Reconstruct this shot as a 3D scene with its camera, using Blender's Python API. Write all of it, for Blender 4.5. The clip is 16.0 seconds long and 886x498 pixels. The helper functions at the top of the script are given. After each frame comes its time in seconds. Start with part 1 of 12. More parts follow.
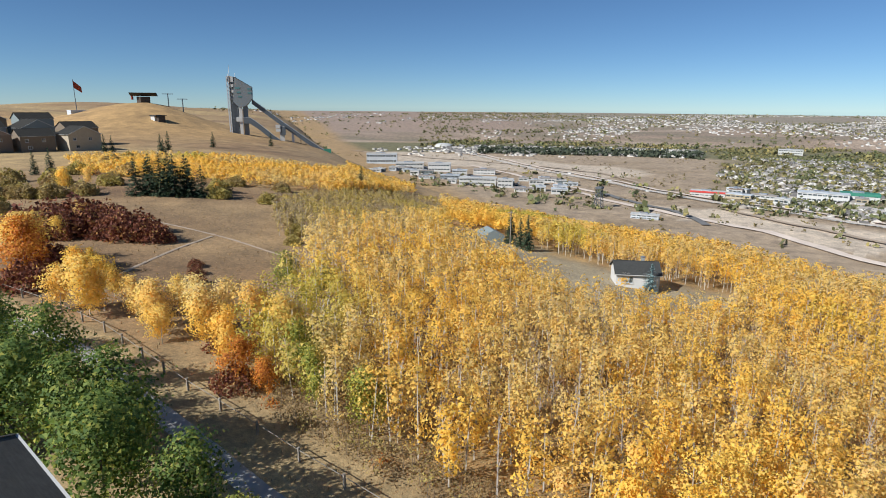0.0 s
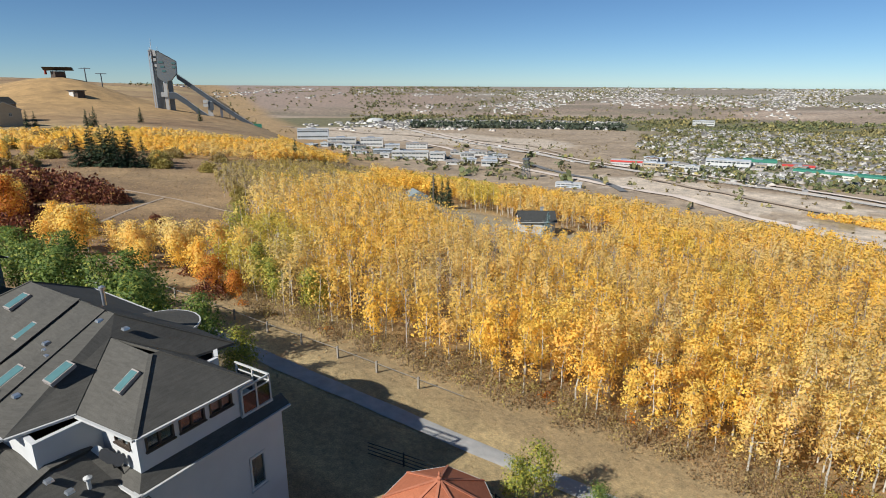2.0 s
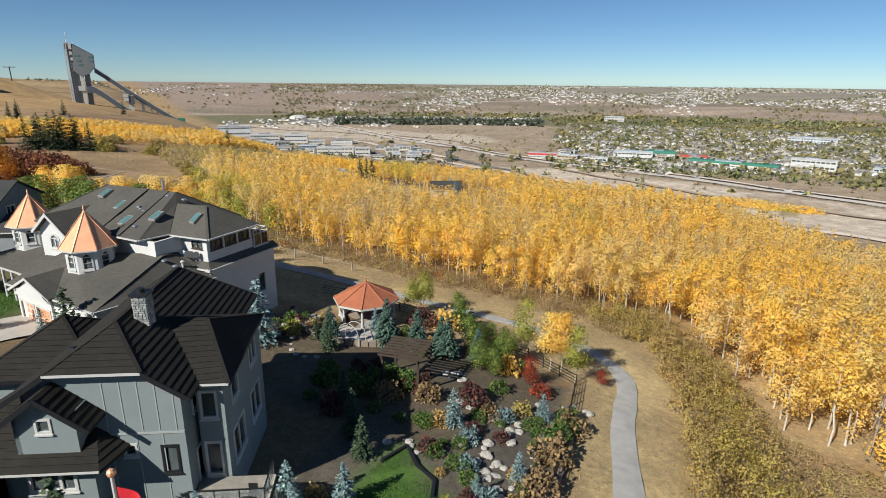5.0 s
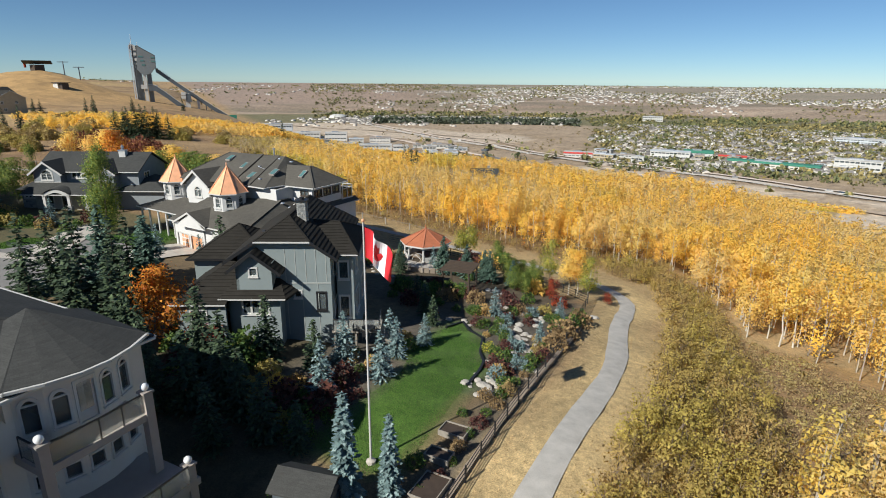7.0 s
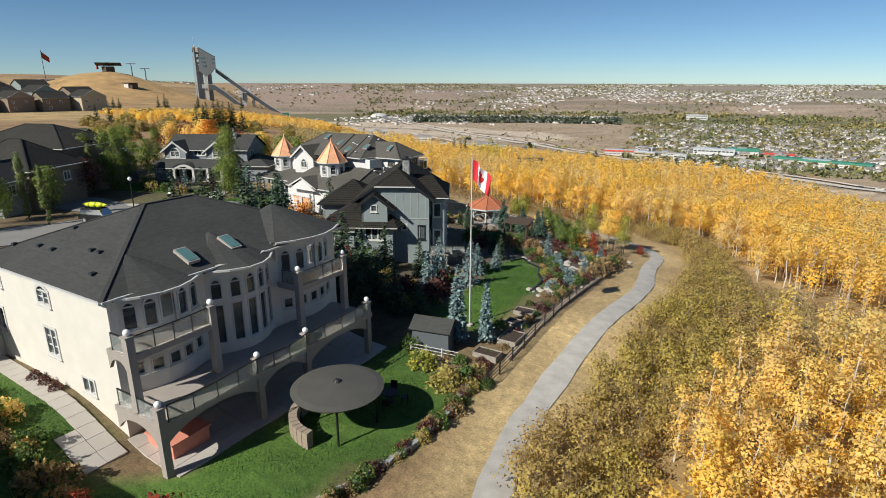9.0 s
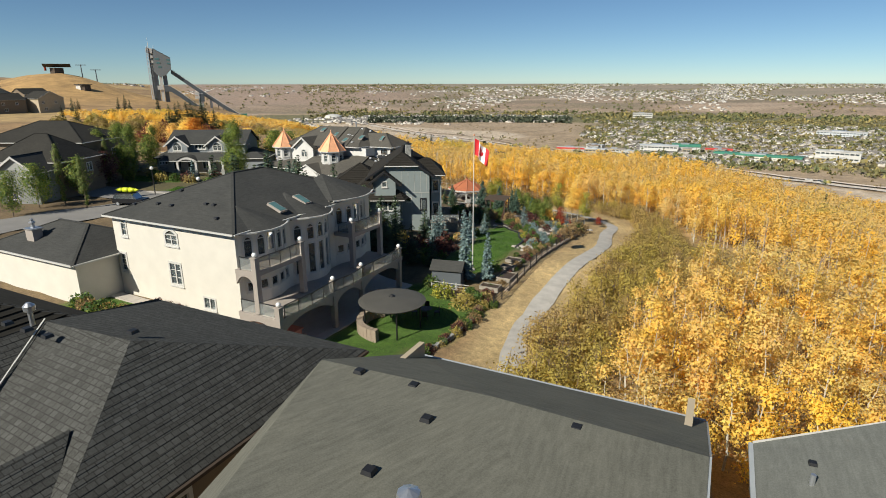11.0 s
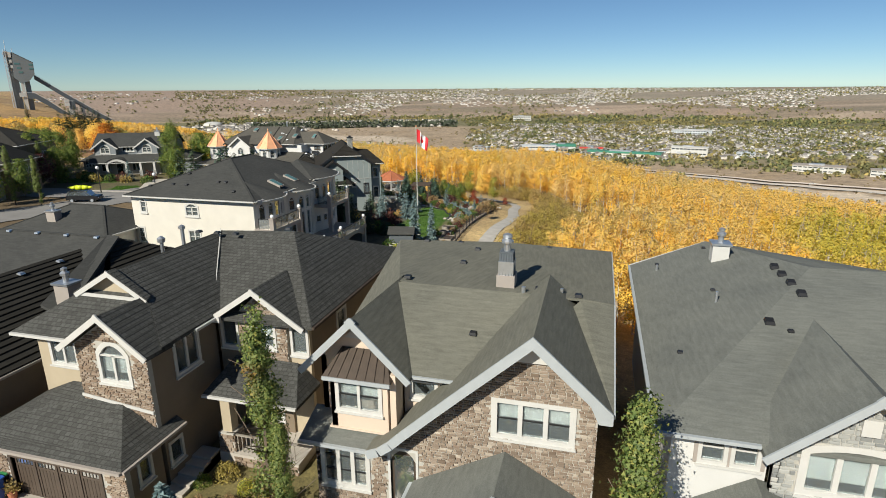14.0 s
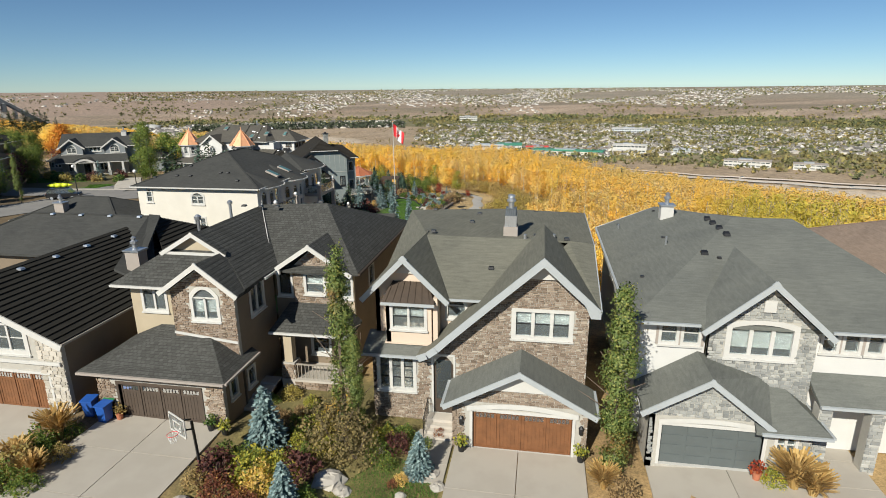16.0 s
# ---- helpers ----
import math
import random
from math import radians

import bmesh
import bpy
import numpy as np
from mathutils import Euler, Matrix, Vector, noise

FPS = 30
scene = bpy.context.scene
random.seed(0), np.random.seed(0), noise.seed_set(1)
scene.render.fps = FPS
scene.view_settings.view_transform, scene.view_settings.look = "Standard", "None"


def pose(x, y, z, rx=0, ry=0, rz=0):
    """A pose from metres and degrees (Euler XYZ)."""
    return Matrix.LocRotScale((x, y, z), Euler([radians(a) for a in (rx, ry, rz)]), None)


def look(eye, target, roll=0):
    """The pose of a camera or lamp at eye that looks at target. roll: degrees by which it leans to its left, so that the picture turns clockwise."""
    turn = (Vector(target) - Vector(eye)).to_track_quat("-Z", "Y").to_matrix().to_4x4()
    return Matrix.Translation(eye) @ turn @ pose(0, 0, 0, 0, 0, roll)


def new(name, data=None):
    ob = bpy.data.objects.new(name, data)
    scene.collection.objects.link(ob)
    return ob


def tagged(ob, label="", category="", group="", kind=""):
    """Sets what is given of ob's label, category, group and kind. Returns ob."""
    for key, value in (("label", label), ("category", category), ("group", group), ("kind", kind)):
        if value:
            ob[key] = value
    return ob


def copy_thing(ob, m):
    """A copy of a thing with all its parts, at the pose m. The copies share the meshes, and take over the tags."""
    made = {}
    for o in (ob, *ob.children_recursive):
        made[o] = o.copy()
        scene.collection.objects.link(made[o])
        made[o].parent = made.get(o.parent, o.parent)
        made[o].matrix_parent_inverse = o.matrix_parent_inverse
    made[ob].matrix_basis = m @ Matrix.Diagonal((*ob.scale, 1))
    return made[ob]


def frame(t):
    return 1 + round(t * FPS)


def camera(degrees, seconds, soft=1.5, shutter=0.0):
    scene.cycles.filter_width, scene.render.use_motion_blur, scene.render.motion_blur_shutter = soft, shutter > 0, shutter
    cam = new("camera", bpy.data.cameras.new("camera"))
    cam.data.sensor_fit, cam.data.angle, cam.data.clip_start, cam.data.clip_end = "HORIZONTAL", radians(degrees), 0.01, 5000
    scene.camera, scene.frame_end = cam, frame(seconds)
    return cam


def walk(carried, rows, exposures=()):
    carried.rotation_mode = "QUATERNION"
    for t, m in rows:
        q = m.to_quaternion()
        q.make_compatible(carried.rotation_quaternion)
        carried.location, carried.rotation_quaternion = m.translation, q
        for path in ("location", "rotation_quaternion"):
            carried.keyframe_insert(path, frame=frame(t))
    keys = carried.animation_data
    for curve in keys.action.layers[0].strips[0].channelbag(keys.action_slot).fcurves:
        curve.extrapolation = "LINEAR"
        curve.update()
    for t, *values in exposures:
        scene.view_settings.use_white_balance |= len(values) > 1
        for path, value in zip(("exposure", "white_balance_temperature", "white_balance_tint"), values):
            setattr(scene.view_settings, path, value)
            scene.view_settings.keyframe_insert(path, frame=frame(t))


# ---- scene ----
cam = camera(76.3, 16.0, 0.95)
# seconds, x, y, z, yaw, pitch, roll
ROWS = [
    (0, -0.06, -0.00, 25.00, 37.77, -14.03, 0.44),
    (0.5, 3.31, -3.51, 25.03, 37.00, -14.75, 0.39),
    (1, 6.68, -7.14, 25.01, 35.12, -15.50, 0.31),
    (1.5, 9.91, -10.86, 24.99, 32.96, -16.03, 0.27),
    (2, 13.12, -14.61, 24.81, 31.12, -16.43, 0.25),
    (2.5, 16.13, -18.52, 24.68, 29.99, -16.59, 0.32),
    (3, 19.09, -22.74, 24.34, 27.52, -16.59, 0.40),
    (3.5, 21.80, -26.75, 24.02, 24.68, -16.60, 0.46),
    (3.7, 22.81, -28.36, 23.83, 23.57, -16.58, 0.50),
    (5.8, 31.01, -45.42, 22.61, 23.77, -16.63, 0.54),
    (6, 31.61, -47.16, 22.49, 24.39, -16.63, 0.48),
    (6.5, 33.04, -51.32, 22.31, 25.82, -16.62, 0.49),
    (7, 34.41, -55.44, 21.90, 27.18, -16.61, 0.46),
    (7.5, 35.90, -59.83, 21.49, 28.45, -16.62, 0.36),
    (8, 37.16, -63.91, 21.16, 29.44, -16.68, 0.33),
    (8.5, 38.19, -67.88, 20.84, 30.39, -16.66, 0.19),
    (9, 39.04, -71.80, 20.66, 31.10, -16.66, 0.08),
    (9.2, 39.30, -73.36, 20.58, 31.30, -16.65, -0.02),
    (11.3, 41.35, -88.33, 20.29, 24.53, -16.43, -0.34),
    (11.5, 41.42, -89.72, 20.25, 23.06, -16.29, -0.47),
    (12, 41.38, -92.91, 20.10, 20.02, -16.29, -0.38),
    (12.5, 41.32, -95.73, 20.04, 18.54, -16.17, -0.41),
    (13, 41.16, -98.34, 20.01, 17.26, -16.18, -0.40),
    (13.5, 40.94, -100.80, 20.03, 16.17, -16.16, -0.30),
    (14, 40.64, -103.11, 20.00, 15.20, -16.15, -0.39),
    (14.5, 40.29, -105.43, 19.96, 14.02, -16.14, -0.44),
    (15, 39.85, -107.54, 19.90, 12.87, -16.15, -0.46),
    (15.5, 39.32, -109.51, 19.78, 11.42, -16.11, -0.48),
    (16, 38.71, -111.31, 19.76, 9.90, -16.12, -0.56),
]
walk(cam, [(t, pose(x, y, z, 90 + pitch, 0, yaw) @ pose(0, 0, 0, 0, 0, roll)) for t, x, y, z, yaw, pitch, roll in ROWS], [(0.0, 0.3, 6050.0, 7.0), (3.5, 0.3, 6300.0, 6.0), (9.0, 0.3, 6500.0, 5.5), (11.5, 0.3, 6880.0, 4.5), (16.0, 0.3, 6700.0, 4.5)])

# ---- light ----
SUN_DIR = Vector((-0.275, -0.76, 0.59)).normalized()      # towards the sun
world = bpy.data.worlds.new("world")
scene.world = world
world.use_nodes = True
wn = world.node_tree.nodes
sky = wn.new("ShaderNodeTexSky")
sky.sky_type = "NISHITA"
sky.sun_disc = False
sky.sun_elevation = math.asin(SUN_DIR.z)
sky.sun_rotation = math.atan2(SUN_DIR.x, SUN_DIR.y)
sky.altitude = 2400
sky.air_density = 0.85
sky.dust_density = 0.0
sky.ozone_density = 5.0
wn["Background"].inputs[1].default_value = 0.064
haze = wn.new("ShaderNodeMix")
haze.data_type, haze.blend_type = "RGBA", "MULTIPLY"
haze.inputs[0].default_value = 1.0
haze.inputs[7].default_value = (0.95, 1.02, 1.03, 1)
world.node_tree.links.new(sky.outputs[0], haze.inputs[6])
world.node_tree.links.new(haze.outputs[2], wn["Background"].inputs[0])
sun_data = bpy.data.lights.new("sun", "SUN")
sun_data.energy = 5.0
sun_data.angle = radians(0.55)
sun_data.color = (1.0, 0.95, 0.88)
sun = new("sun", sun_data)
sun.matrix_world = look(SUN_DIR * 100, (0, 0, 0))

# ---- materials ----
def node_mat(name, rough=0.7, metal=0.0):
    m = bpy.data.materials.new(name)
    m.use_nodes = True
    nt = m.node_tree
    p = nt.nodes["Principled BSDF"]
    p.inputs["Roughness"].default_value = rough
    p.inputs["Metallic"].default_value = metal
    return m, nt, p


def ramp(nt, fac, stops):
    r = nt.nodes.new("ShaderNodeValToRGB")
    el = r.color_ramp.elements
    while len(el) < len(stops):
        el.new(0.5)
    for e, (pos, col) in zip(el, stops):
        e.position, e.color = pos, (*col, 1)
    nt.links.new(fac, r.inputs[0])
    return r.outputs[0]


def tex_noise(nt, scale, detail=4, vec=None, rough=0.55):
    n = nt.nodes.new("ShaderNodeTexNoise")
    n.inputs["Scale"].default_value, n.inputs["Detail"].default_value = scale, detail
    n.inputs["Roughness"].default_value = rough
    if vec is not None:
        nt.links.new(vec, n.inputs["Vector"])
    return n.outputs[0]


def world_pos(nt):
    return nt.nodes.new("ShaderNodeNewGeometry").outputs["Position"]


def mix_col(nt, fac, a, b, mode="MIX"):
    x = nt.nodes.new("ShaderNodeMix")
    x.data_type, x.blend_type = "RGBA", mode
    for sock, val in ((x.inputs[0], fac), (x.inputs[6], a), (x.inputs[7], b)):
        if isinstance(val, (int, float)):
            sock.default_value = val
        elif isinstance(val, tuple):
            sock.default_value = (*val, 1)
        else:
            nt.links.new(val, sock)
    return x.outputs[2]


def add_bump(nt, p, height, strength=0.3, dist=0.02):
    b = nt.nodes.new("ShaderNodeBump")
    b.inputs["Strength"].default_value, b.inputs["Distance"].default_value = strength, dist
    nt.links.new(height, b.inputs["Height"])
    nt.links.new(b.outputs[0], p.inputs["Normal"])


def plain(name, col, rough=0.7, metal=0.0, var=0.12, scale=3.0, bump=0.15, fine=40.0):
    """A surface of one colour with cloudy staining, fine grain and slight relief."""
    m, nt, p = node_mat(name, rough, metal)
    pos = world_pos(nt)
    a = tex_noise(nt, scale, 5, pos)
    b = tex_noise(nt, fine, 3, pos)
    lo, hi = tuple(c * (1 - var) for c in col), tuple(min(1, c * (1 + var)) for c in col)
    base = ramp(nt, a, [(0.3, lo), (0.7, hi)])
    base = mix_col(nt, 0.25, base, ramp(nt, b, [(0.35, lo), (0.65, hi)]))
    nt.links.new(base, p.inputs["Base Color"])
    if bump:
        add_bump(nt, p, b, bump, 0.02)
    return m


def shingle(name, c1, c2, gap, w=0.33, h=0.16, rough=0.9, bump=0.5, wear=0.3, streak=0.35, mortar=0.008):
    """Roof shingles in courses along the roof's own u and v in metres, with weathered streaks and blotches."""
    m, nt, p = node_mat(name, rough)
    p.inputs["Specular IOR Level"].default_value = 0.15
    uv = nt.nodes.new("ShaderNodeUVMap").outputs[0]
    br = nt.nodes.new("ShaderNodeTexBrick")
    nt.links.new(uv, br.inputs["Vector"])
    for k, v in (("Scale", 1.0), ("Mortar Size", mortar), ("Mortar Smooth", 0.6), ("Bias", 0.0), ("Brick Width", w), ("Row Height", h)):
        br.inputs[k].default_value = v
    br.offset = 0.37
    br.inputs["Color1"].default_value, br.inputs["Color2"].default_value = (*c1, 1), (*c2, 1)
    br.inputs["Mortar"].default_value = (*gap, 1)
    pos = world_pos(nt)
    big = tex_noise(nt, 0.35, 5, pos, 0.65)
    fine = tex_noise(nt, 22, 3, pos)
    mp = nt.nodes.new("ShaderNodeMapping")
    mp.inputs["Scale"].default_value = (1.1, 6.5, 1)
    nt.links.new(uv, mp.inputs[0])
    row = tex_noise(nt, 1.0, 3, mp.outputs[0], 0.6)
    lo, hi = tuple(c * 0.62 for c in c1), tuple(c * 1.35 for c in c2)
    col = mix_col(nt, streak, br.outputs[0], ramp(nt, row, [(0.32, lo), (0.68, hi)]))
    col = mix_col(nt, wear, col, ramp(nt, big, [(0.3, lo), (0.7, (hi[0] * 1.04, hi[1], hi[2] * 0.92))]))
    col = mix_col(nt, 0.22, col, ramp(nt, fine, [(0.3, tuple(c * 0.45 for c in c1)), (0.7, tuple(c * 1.5 for c in c2))]))
    nt.links.new(col, p.inputs["Base Color"])
    mx = nt.nodes.new("ShaderNodeMath")
    mx.operation = "MULTIPLY_ADD"
    nt.links.new(row, mx.inputs[0])
    mx.inputs[1].default_value = 0.6
    nt.links.new(br.outputs[1], mx.inputs[2])
    add_bump(nt, p, mx.outputs[0], -bump, 0.02)
    return m


def island_mat(name, stops, rough=0.85, big=0.0, big_stops=None, translucent=0.0, bump=0.0, objvar=0.0, patch=0.0, patch_stops=None):
    """Pieces whose colour differs from piece to piece, and over the land."""
    m, nt, p = node_mat(name, rough)
    geo = nt.nodes.new("ShaderNodeNewGeometry")
    col = ramp(nt, geo.outputs["Random Per Island"], stops)
    if big:
        n = tex_noise(nt, big, 3, geo.outputs["Position"], 0.6)
        fac = ramp(nt, n, [(0.42, (0, 0, 0)), (0.62, (1, 1, 1))])
        col = mix_col(nt, fac, col, ramp(nt, geo.outputs["Random Per Island"], big_stops or stops))
    if patch:
        n = tex_noise(nt, patch, 2, geo.outputs["Position"], 0.5)
        fac = ramp(nt, n, [(0.58, (0, 0, 0)), (0.66, (1, 1, 1))])
        col = mix_col(nt, fac, col, ramp(nt, geo.outputs["Random Per Island"], patch_stops))
    if objvar:
        oi = nt.nodes.new("ShaderNodeObjectInfo")
        hs = nt.nodes.new("ShaderNodeHueSaturation")
        mr = nt.nodes.new("ShaderNodeMapRange")
        nt.links.new(oi.outputs["Random"], mr.inputs[0])
        mr.inputs[3].default_value, mr.inputs[4].default_value = 0.5 - objvar, 0.5 + objvar
        nt.links.new(mr.outputs[0], hs.inputs["Hue"])
        nt.links.new(col, hs.inputs["Color"])
        col = hs.outputs[0]
    nt.links.new(col, p.inputs["Base Color"])
    if bump:
        add_bump(nt, p, tex_noise(nt, 30, 3, geo.outputs["Position"]), bump, 0.01)
    if translucent:
        tr = nt.nodes.new("ShaderNodeBsdfTranslucent")
        nt.links.new(col, tr.inputs[0])
        mx = nt.nodes.new("ShaderNodeMixShader")
        mx.inputs[0].default_value = translucent
        out = nt.nodes["Material Output"]
        nt.links.new(p.outputs[0], mx.inputs[1])
        nt.links.new(tr.outputs[0], mx.inputs[2])
        nt.links.new(mx.outputs[0], out.inputs[0])
    return m


def ground_mat():
    m, nt, p = node_mat("ground", 0.95)
    at = nt.nodes.new("ShaderNodeAttribute")
    at.attribute_name = "tint"
    pos = world_pos(nt)
    a = tex_noise(nt, 0.09, 6, pos, 0.65)
    b = tex_noise(nt, 1.7, 5, pos, 0.7)
    c = tex_noise(nt, 9.0, 3, pos, 0.7)
    col = mix_col(nt, 1.0, at.outputs[0], ramp(nt, a, [(0.3, (0.62, 0.6, 0.58)), (0.7, (1.3, 1.25, 1.15))]), "MULTIPLY")
    col = mix_col(nt, 1.0, col, ramp(nt, b, [(0.25, (0.6, 0.62, 0.6)), (0.75, (1.4, 1.36, 1.3))]), "MULTIPLY")
    col = mix_col(nt, 0.7, col, ramp(nt, c, [(0.3, (0.5, 0.5, 0.5)), (0.7, (1.45, 1.45, 1.4))]), "MULTIPLY")
    nt.links.new(col, p.inputs["Base Color"])
    add_bump(nt, p, b, 0.35, 0.15)
    return m


def glass_mat(name, tint, rough=0.03):
    m, nt, p = node_mat(name, rough)
    p.inputs["Base Color"].default_value = (*tint, 1)
    p.inputs["Transmission Weight"].default_value = 0.85
    p.inputs["IOR"].default_value = 1.5
    return m


M = {}
M["ground"] = ground_mat()
M["gravel_path"] = plain("gravel_path", (0.43, 0.405, 0.37), 0.95, var=0.2, scale=0.9, fine=14, bump=0.4)
M["concrete"] = plain("concrete", (0.46, 0.42, 0.37), 0.85, var=0.12, scale=0.7, fine=20)
M["asphalt"] = plain("asphalt", (0.17, 0.165, 0.16), 0.9, var=0.15, scale=0.6, fine=25)
# asphalt grey set low, the shade over the street put into it
M["street"] = plain("street", (0.22, 0.21, 0.20), 0.9, var=0.12, scale=0.5, fine=25)
M["cream"] = plain("cream", (0.62, 0.585, 0.52), 0.9, var=0.06, scale=0.8, fine=35, bump=0.25)
M["white_stucco"] = plain("white_stucco", (0.58, 0.57, 0.55), 0.9, var=0.06, scale=0.8, fine=35, bump=0.2)
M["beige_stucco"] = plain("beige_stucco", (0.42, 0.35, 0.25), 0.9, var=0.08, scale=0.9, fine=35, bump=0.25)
M["pink_stucco"] = plain("pink_stucco", (0.62, 0.50, 0.40), 0.9, var=0.06, scale=0.9, fine=35, bump=0.2)
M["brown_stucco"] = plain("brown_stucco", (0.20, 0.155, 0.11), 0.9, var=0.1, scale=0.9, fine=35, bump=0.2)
M["grey_stucco"] = plain("grey_stucco", (0.215, 0.25, 0.25), 0.9, var=0.06, scale=0.9, fine=35, bump=0.2)
M["grey_stucco_light"] = plain("grey_stucco_light", (0.34, 0.355, 0.335), 0.9, var=0.05, scale=0.9, fine=35, bump=0.2)
M["blue_siding"] = plain("blue_siding", (0.22, 0.24, 0.255), 0.8, var=0.08, scale=1.5, fine=30)
M["white_trim"] = plain("white_trim", (0.53, 0.52, 0.495), 0.55, var=0.06, scale=2, fine=30, bump=0.05)
M["grey_trim"] = plain("grey_trim", (0.36, 0.385, 0.40), 0.5, var=0.07, scale=2, fine=30, bump=0.05)
# taupe lowered to stand for shade on the balcony house's garden side
M["taupe_trim"] = plain("taupe_trim", (0.33, 0.29, 0.26), 0.7, var=0.07, scale=2, fine=30, bump=0.05)
M["black_metal"] = plain("black_metal", (0.025, 0.025, 0.027), 0.45, 0.3, var=0.2, scale=4, fine=40, bump=0.05)
M["dark_brown"] = plain("dark_brown", (0.06, 0.042, 0.03), 0.6, var=0.2, scale=3, fine=40)
M["galv"] = plain("galv", (0.55, 0.57, 0.60), 0.35, 0.8, var=0.12, scale=3, fine=30, bump=0.05)
M["copper"] = plain("copper", (0.80, 0.40, 0.22), 0.5, 0.25, var=0.14, scale=1.4, fine=20, bump=0.1)
M["tower_grey"] = plain("tower_grey", (0.17, 0.19, 0.20), 0.7, var=0.12, scale=0.05, fine=1.0, bump=0)
M["tower_light"] = plain("tower_light", (0.50, 0.53, 0.56), 0.6, var=0.1, scale=0.08, fine=1.0, bump=0)
M["steel_dark"] = plain("steel_dark", (0.10, 0.115, 0.13), 0.6, 0.1, var=0.1, scale=0.1, fine=1.0, bump=0)
M["wood"] = plain("wood", (0.30, 0.20, 0.12), 0.75, var=0.2, scale=3, fine=30)
M["old_wood"] = plain("old_wood", (0.28, 0.25, 0.21), 0.85, var=0.2, scale=3, fine=30)
M["garage_wood"] = plain("garage_wood", (0.185, 0.078, 0.032), 0.5, var=0.25, scale=2.5, fine=30)
M["garage_dark"] = plain("garage_dark", (0.075, 0.055, 0.042), 0.55, var=0.15, scale=2.5, fine=30)
M["garage_grey"] = plain("garage_grey", (0.10, 0.115, 0.115), 0.5, var=0.1, scale=1.5, fine=30)
M["bark_white"] = plain("bark_white", (0.50, 0.46, 0.39), 0.85, var=0.3, scale=2.5, fine=14)
M["bark_brown"] = plain("bark_brown", (0.16, 0.12, 0.09), 0.9, var=0.25, scale=2.5, fine=14)
M["roof_grey"] = shingle("roof_grey", (0.078, 0.073, 0.064), (0.108, 0.101, 0.089), (0.06, 0.057, 0.05))
M["roof_olive"] = shingle("roof_olive", (0.118, 0.117, 0.098), (0.150, 0.149, 0.126), (0.100, 0.099, 0.084), h=0.14, bump=0.3, mortar=0.005, streak=0.5)
M["roof_slate"] = shingle("roof_slate", (0.128, 0.134, 0.124), (0.160, 0.167, 0.155), (0.108, 0.113, 0.104), h=0.14, bump=0.3, streak=0.4, mortar=0.005)
M["roof_black"] = shingle("roof_black", (0.022, 0.020, 0.017), (0.034, 0.031, 0.027), (0.008, 0.008, 0.007), w=0.45, h=0.34, bump=1.0)
M["roof_dark"] = shingle("roof_dark", (0.046, 0.046, 0.043), (0.092, 0.093, 0.088), (0.016, 0.015, 0.014), w=0.26, h=0.21, bump=0.9, streak=0.12, wear=0.12, mortar=0.022)
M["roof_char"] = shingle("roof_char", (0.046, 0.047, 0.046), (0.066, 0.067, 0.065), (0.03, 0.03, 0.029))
M["roof_brown"] = shingle("roof_brown", (0.20, 0.15, 0.12), (0.27, 0.21, 0.17), (0.08, 0.06, 0.05))
M["roof_terra"] = shingle("roof_terra", (0.34, 0.115, 0.06), (0.42, 0.15, 0.08), (0.16, 0.06, 0.04), w=0.3, h=0.22)
M["glass"] = glass_mat("glass", (0.35, 0.40, 0.42))
M["rail_glass"] = glass_mat("rail_glass", (0.55, 0.58, 0.58), 0.05)
M["dark_glass"] = glass_mat("dark_glass", (0.10, 0.11, 0.11), 0.05)
M["skylight"] = plain("skylight", (0.10, 0.20, 0.20), 0.12, var=0.1, bump=0)
M["blind"] = plain("blind", (0.66, 0.66, 0.62), 0.9, var=0.06, scale=2, bump=0.05)
M["lamp_globe"] = plain("lamp_globe", (0.85, 0.85, 0.83), 0.25, var=0.03, bump=0)
M["stone_brown"] = island_mat("stone_brown", [(0.0, (0.12, 0.085, 0.06)), (0.3, (0.24, 0.175, 0.125)), (0.6, (0.30, 0.24, 0.19)), (0.85, (0.22, 0.15, 0.10)), (1.0, (0.42, 0.36, 0.29))], bump=0.4)
M["stone_tan"] = island_mat("stone_tan", [(0.0, (0.15, 0.11, 0.08)), (0.3, (0.24, 0.185, 0.14)), (0.6, (0.30, 0.24, 0.185)), (0.85, (0.21, 0.15, 0.11)), (1.0, (0.44, 0.38, 0.31))], bump=0.4)
M["stone_grey"] = island_mat("stone_grey", [(0.0, (0.19, 0.195, 0.19)), (0.4, (0.27, 0.275, 0.265)), (0.75, (0.34, 0.34, 0.32)), (1.0, (0.43, 0.42, 0.39))], bump=0.4)
M["mortar"] = plain("mortar", (0.40, 0.38, 0.34), 0.95, var=0.1)
M["rock"] = island_mat("rock", [(0.0, (0.22, 0.20, 0.18)), (0.5, (0.38, 0.35, 0.31)), (1.0, (0.55, 0.50, 0.44))], bump=0.6)
YEL = [(0.0, (0.86, 0.53, 0.09)), (0.3, (0.95, 0.60, 0.10)), (0.65, (0.98, 0.66, 0.11)), (1.0, (1.0, 0.72, 0.16))]
TAN = [(0.0, (0.74, 0.55, 0.25)), (0.4, (0.80, 0.60, 0.25)), (0.75, (0.90, 0.66, 0.20)), (1.0, (0.78, 0.64, 0.29))]
LIME = [(0.0, (0.50, 0.44, 0.08)), (0.5, (0.64, 0.55, 0.10)), (1.0, (0.86, 0.67, 0.12))]
M["leaf_gold"] = island_mat("leaf_gold", YEL, 0.8, 0.055, TAN, 0.5, patch=0.018, patch_stops=LIME)
